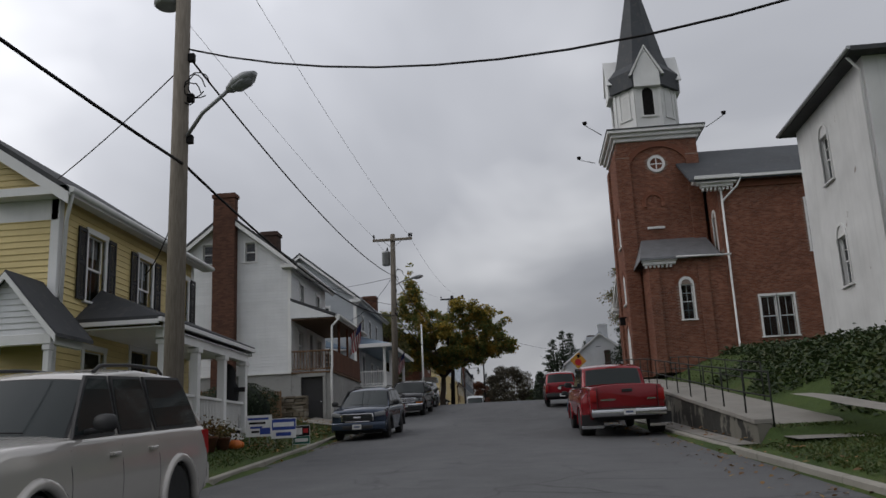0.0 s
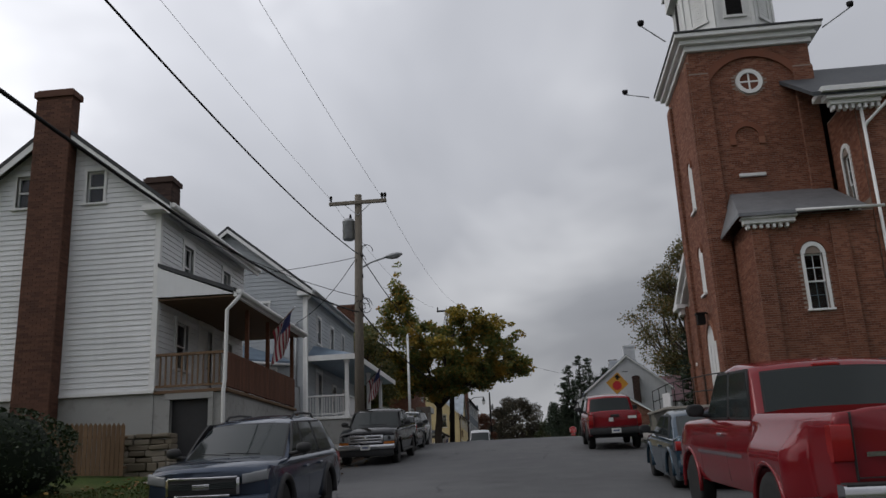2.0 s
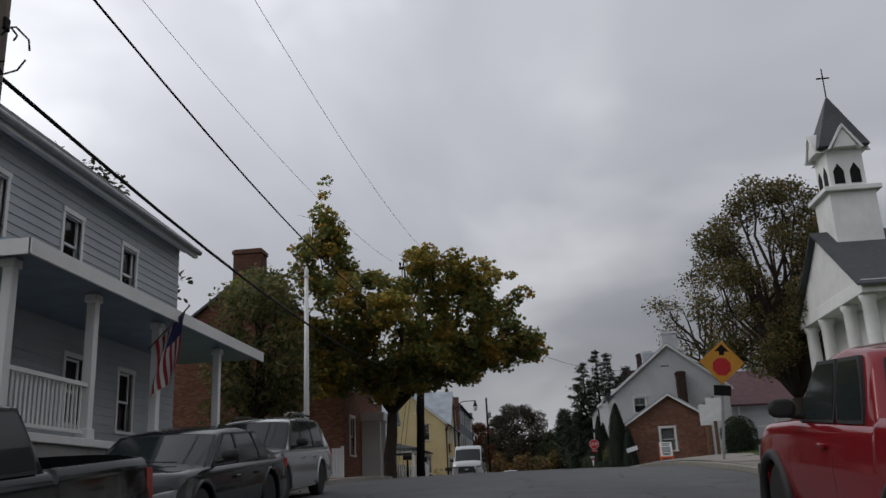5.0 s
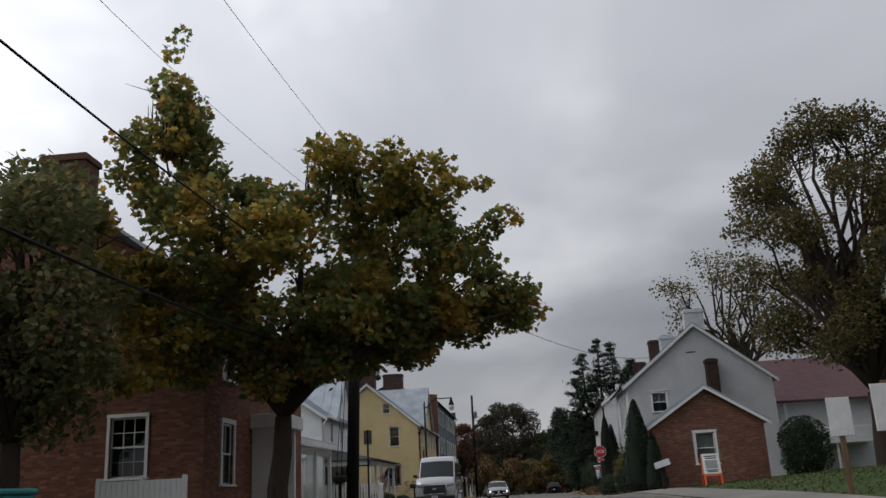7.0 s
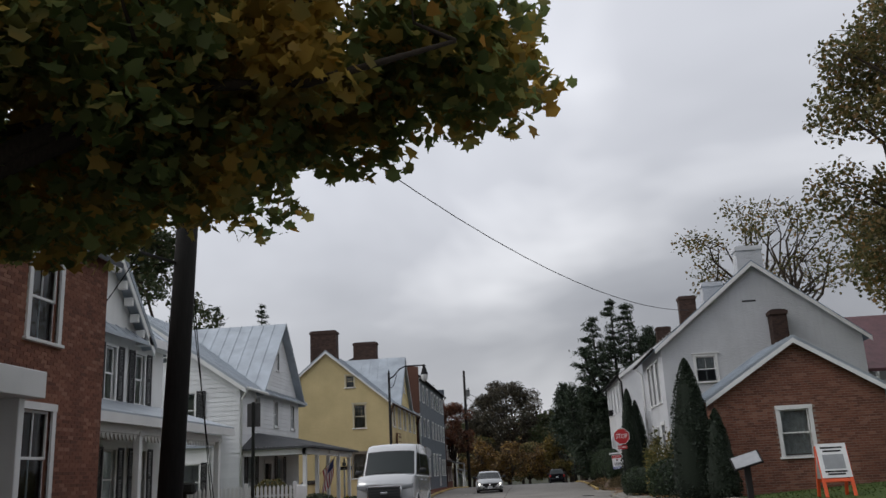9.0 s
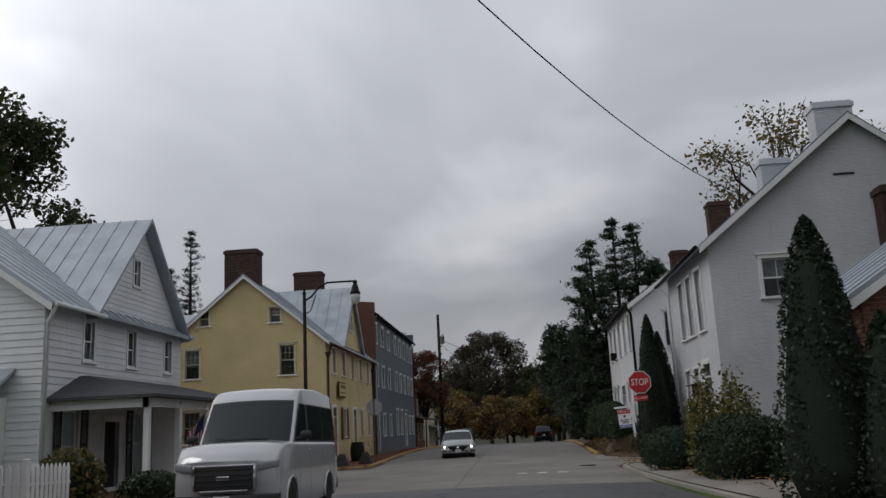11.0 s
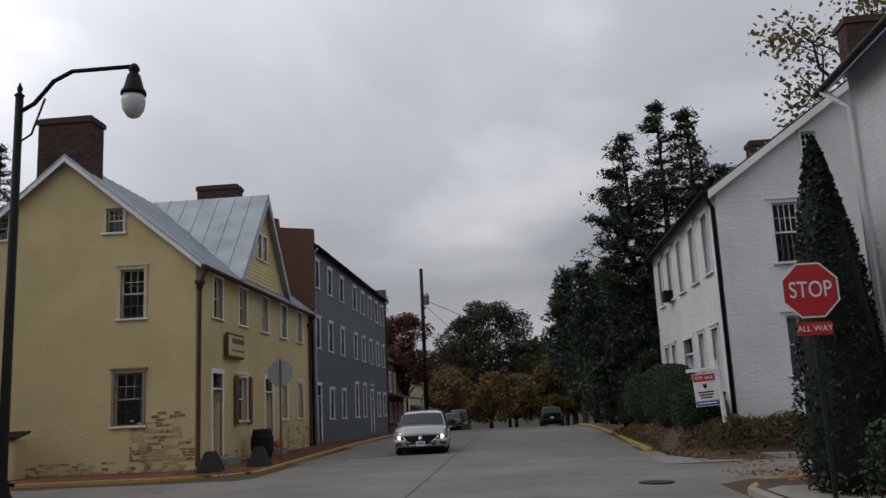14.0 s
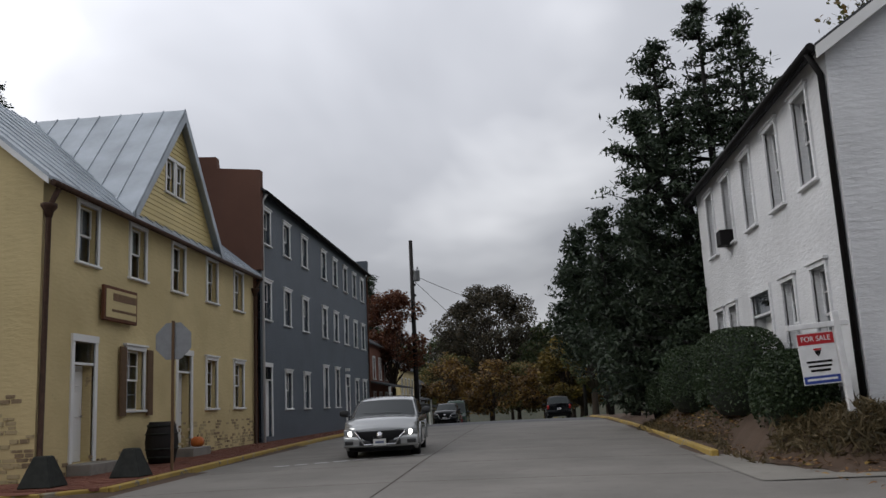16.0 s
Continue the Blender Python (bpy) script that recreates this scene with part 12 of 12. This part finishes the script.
# street name post, yellow hydrant and a tan bin cupboard on the corner before the inn
xp = thing("street_sign", pose(-11.0, 115.75, ground_z(-11.0, 115.75)), "pale steel post with two weathered street name blades", "street sign", "traffic signs")
hx = 7.2 - ground_z(-11.0, 115.75)
part("post", tube(bmesh.new(), [(0, 0, -0.3), (0, 0, hx - 0.32)], 0.045, 10), M_LAMPGREY, xp)
part("blade", boxes((-0.42, 0.42, -0.012, 0.012, hx - 0.4, hx - 0.22), bev=0.004), M_IRON, xp)
part("blade", boxes((-0.012, 0.012, -0.42, 0.42, hx - 0.2, hx - 0.02), bev=0.004), M_IRON, xp)
part("finial", lathe(bmesh.new(), [(0.05, hx - 0.02), (0.06, hx + 0.02), (0.04, hx + 0.16), (0.07, hx + 0.19)], 12), M_LAMPGREY, xp)
hy = thing("fire_hydrant", pose(-10.75, 115.3, ground_z(-10.75, 115.3)), "bright yellow fire hydrant at the street corner", "hydrant")
part("barrel", lathe(bmesh.new(), [(0.17, -0.1), (0.17, 0.04), (0.11, 0.06), (0.11, 0.46), (0.14, 0.48), (0.14, 0.52)], 16), M_HYDRANT, hy)
part("bonnet", lathe(bmesh.new(), [(0.14, 0.52), (0.13, 0.6), (0.08, 0.67), (0.03, 0.69), (0.03, 0.74)], 16), M_HYDRANT, hy)
for ang in (0, 90, 180):
    part("outlet", lathe(bmesh.new(), [(0.05, 0.1), (0.05, 0.17), (0.065, 0.17), (0.065, 0.2)], 10, axis="x", m=Matrix.Translation((0, 0, 0.38)) @ Matrix.Rotation(radians(ang), 4, "Z")), M_HYDRANT, hy)
bc = thing("bin_cupboard", pose(-15.35, 125.3, zr(125.3) + 0.08), "tan wooden bin cupboard with a mossy sloping lid", "cupboard")
part("carcass", boxes((-0.4, 0.4, -0.3, 0.3, 0.0, 1.12), bev=0.015), M_YBRICK, bc)
part("door", boxes((-0.35, 0.35, -0.325, -0.303, 0.08, 1.02), bev=0.008), M_YBRICK, bc)
bl = bmesh.new()
prism(bl, [(-0.4, 1.12), (0.36, 1.3), (0.36, 1.36), (-0.4, 1.18)], -0.46, 0.46, "x")
part("lid", bl, M_POLED, bc, "dark mossy boarded lid")
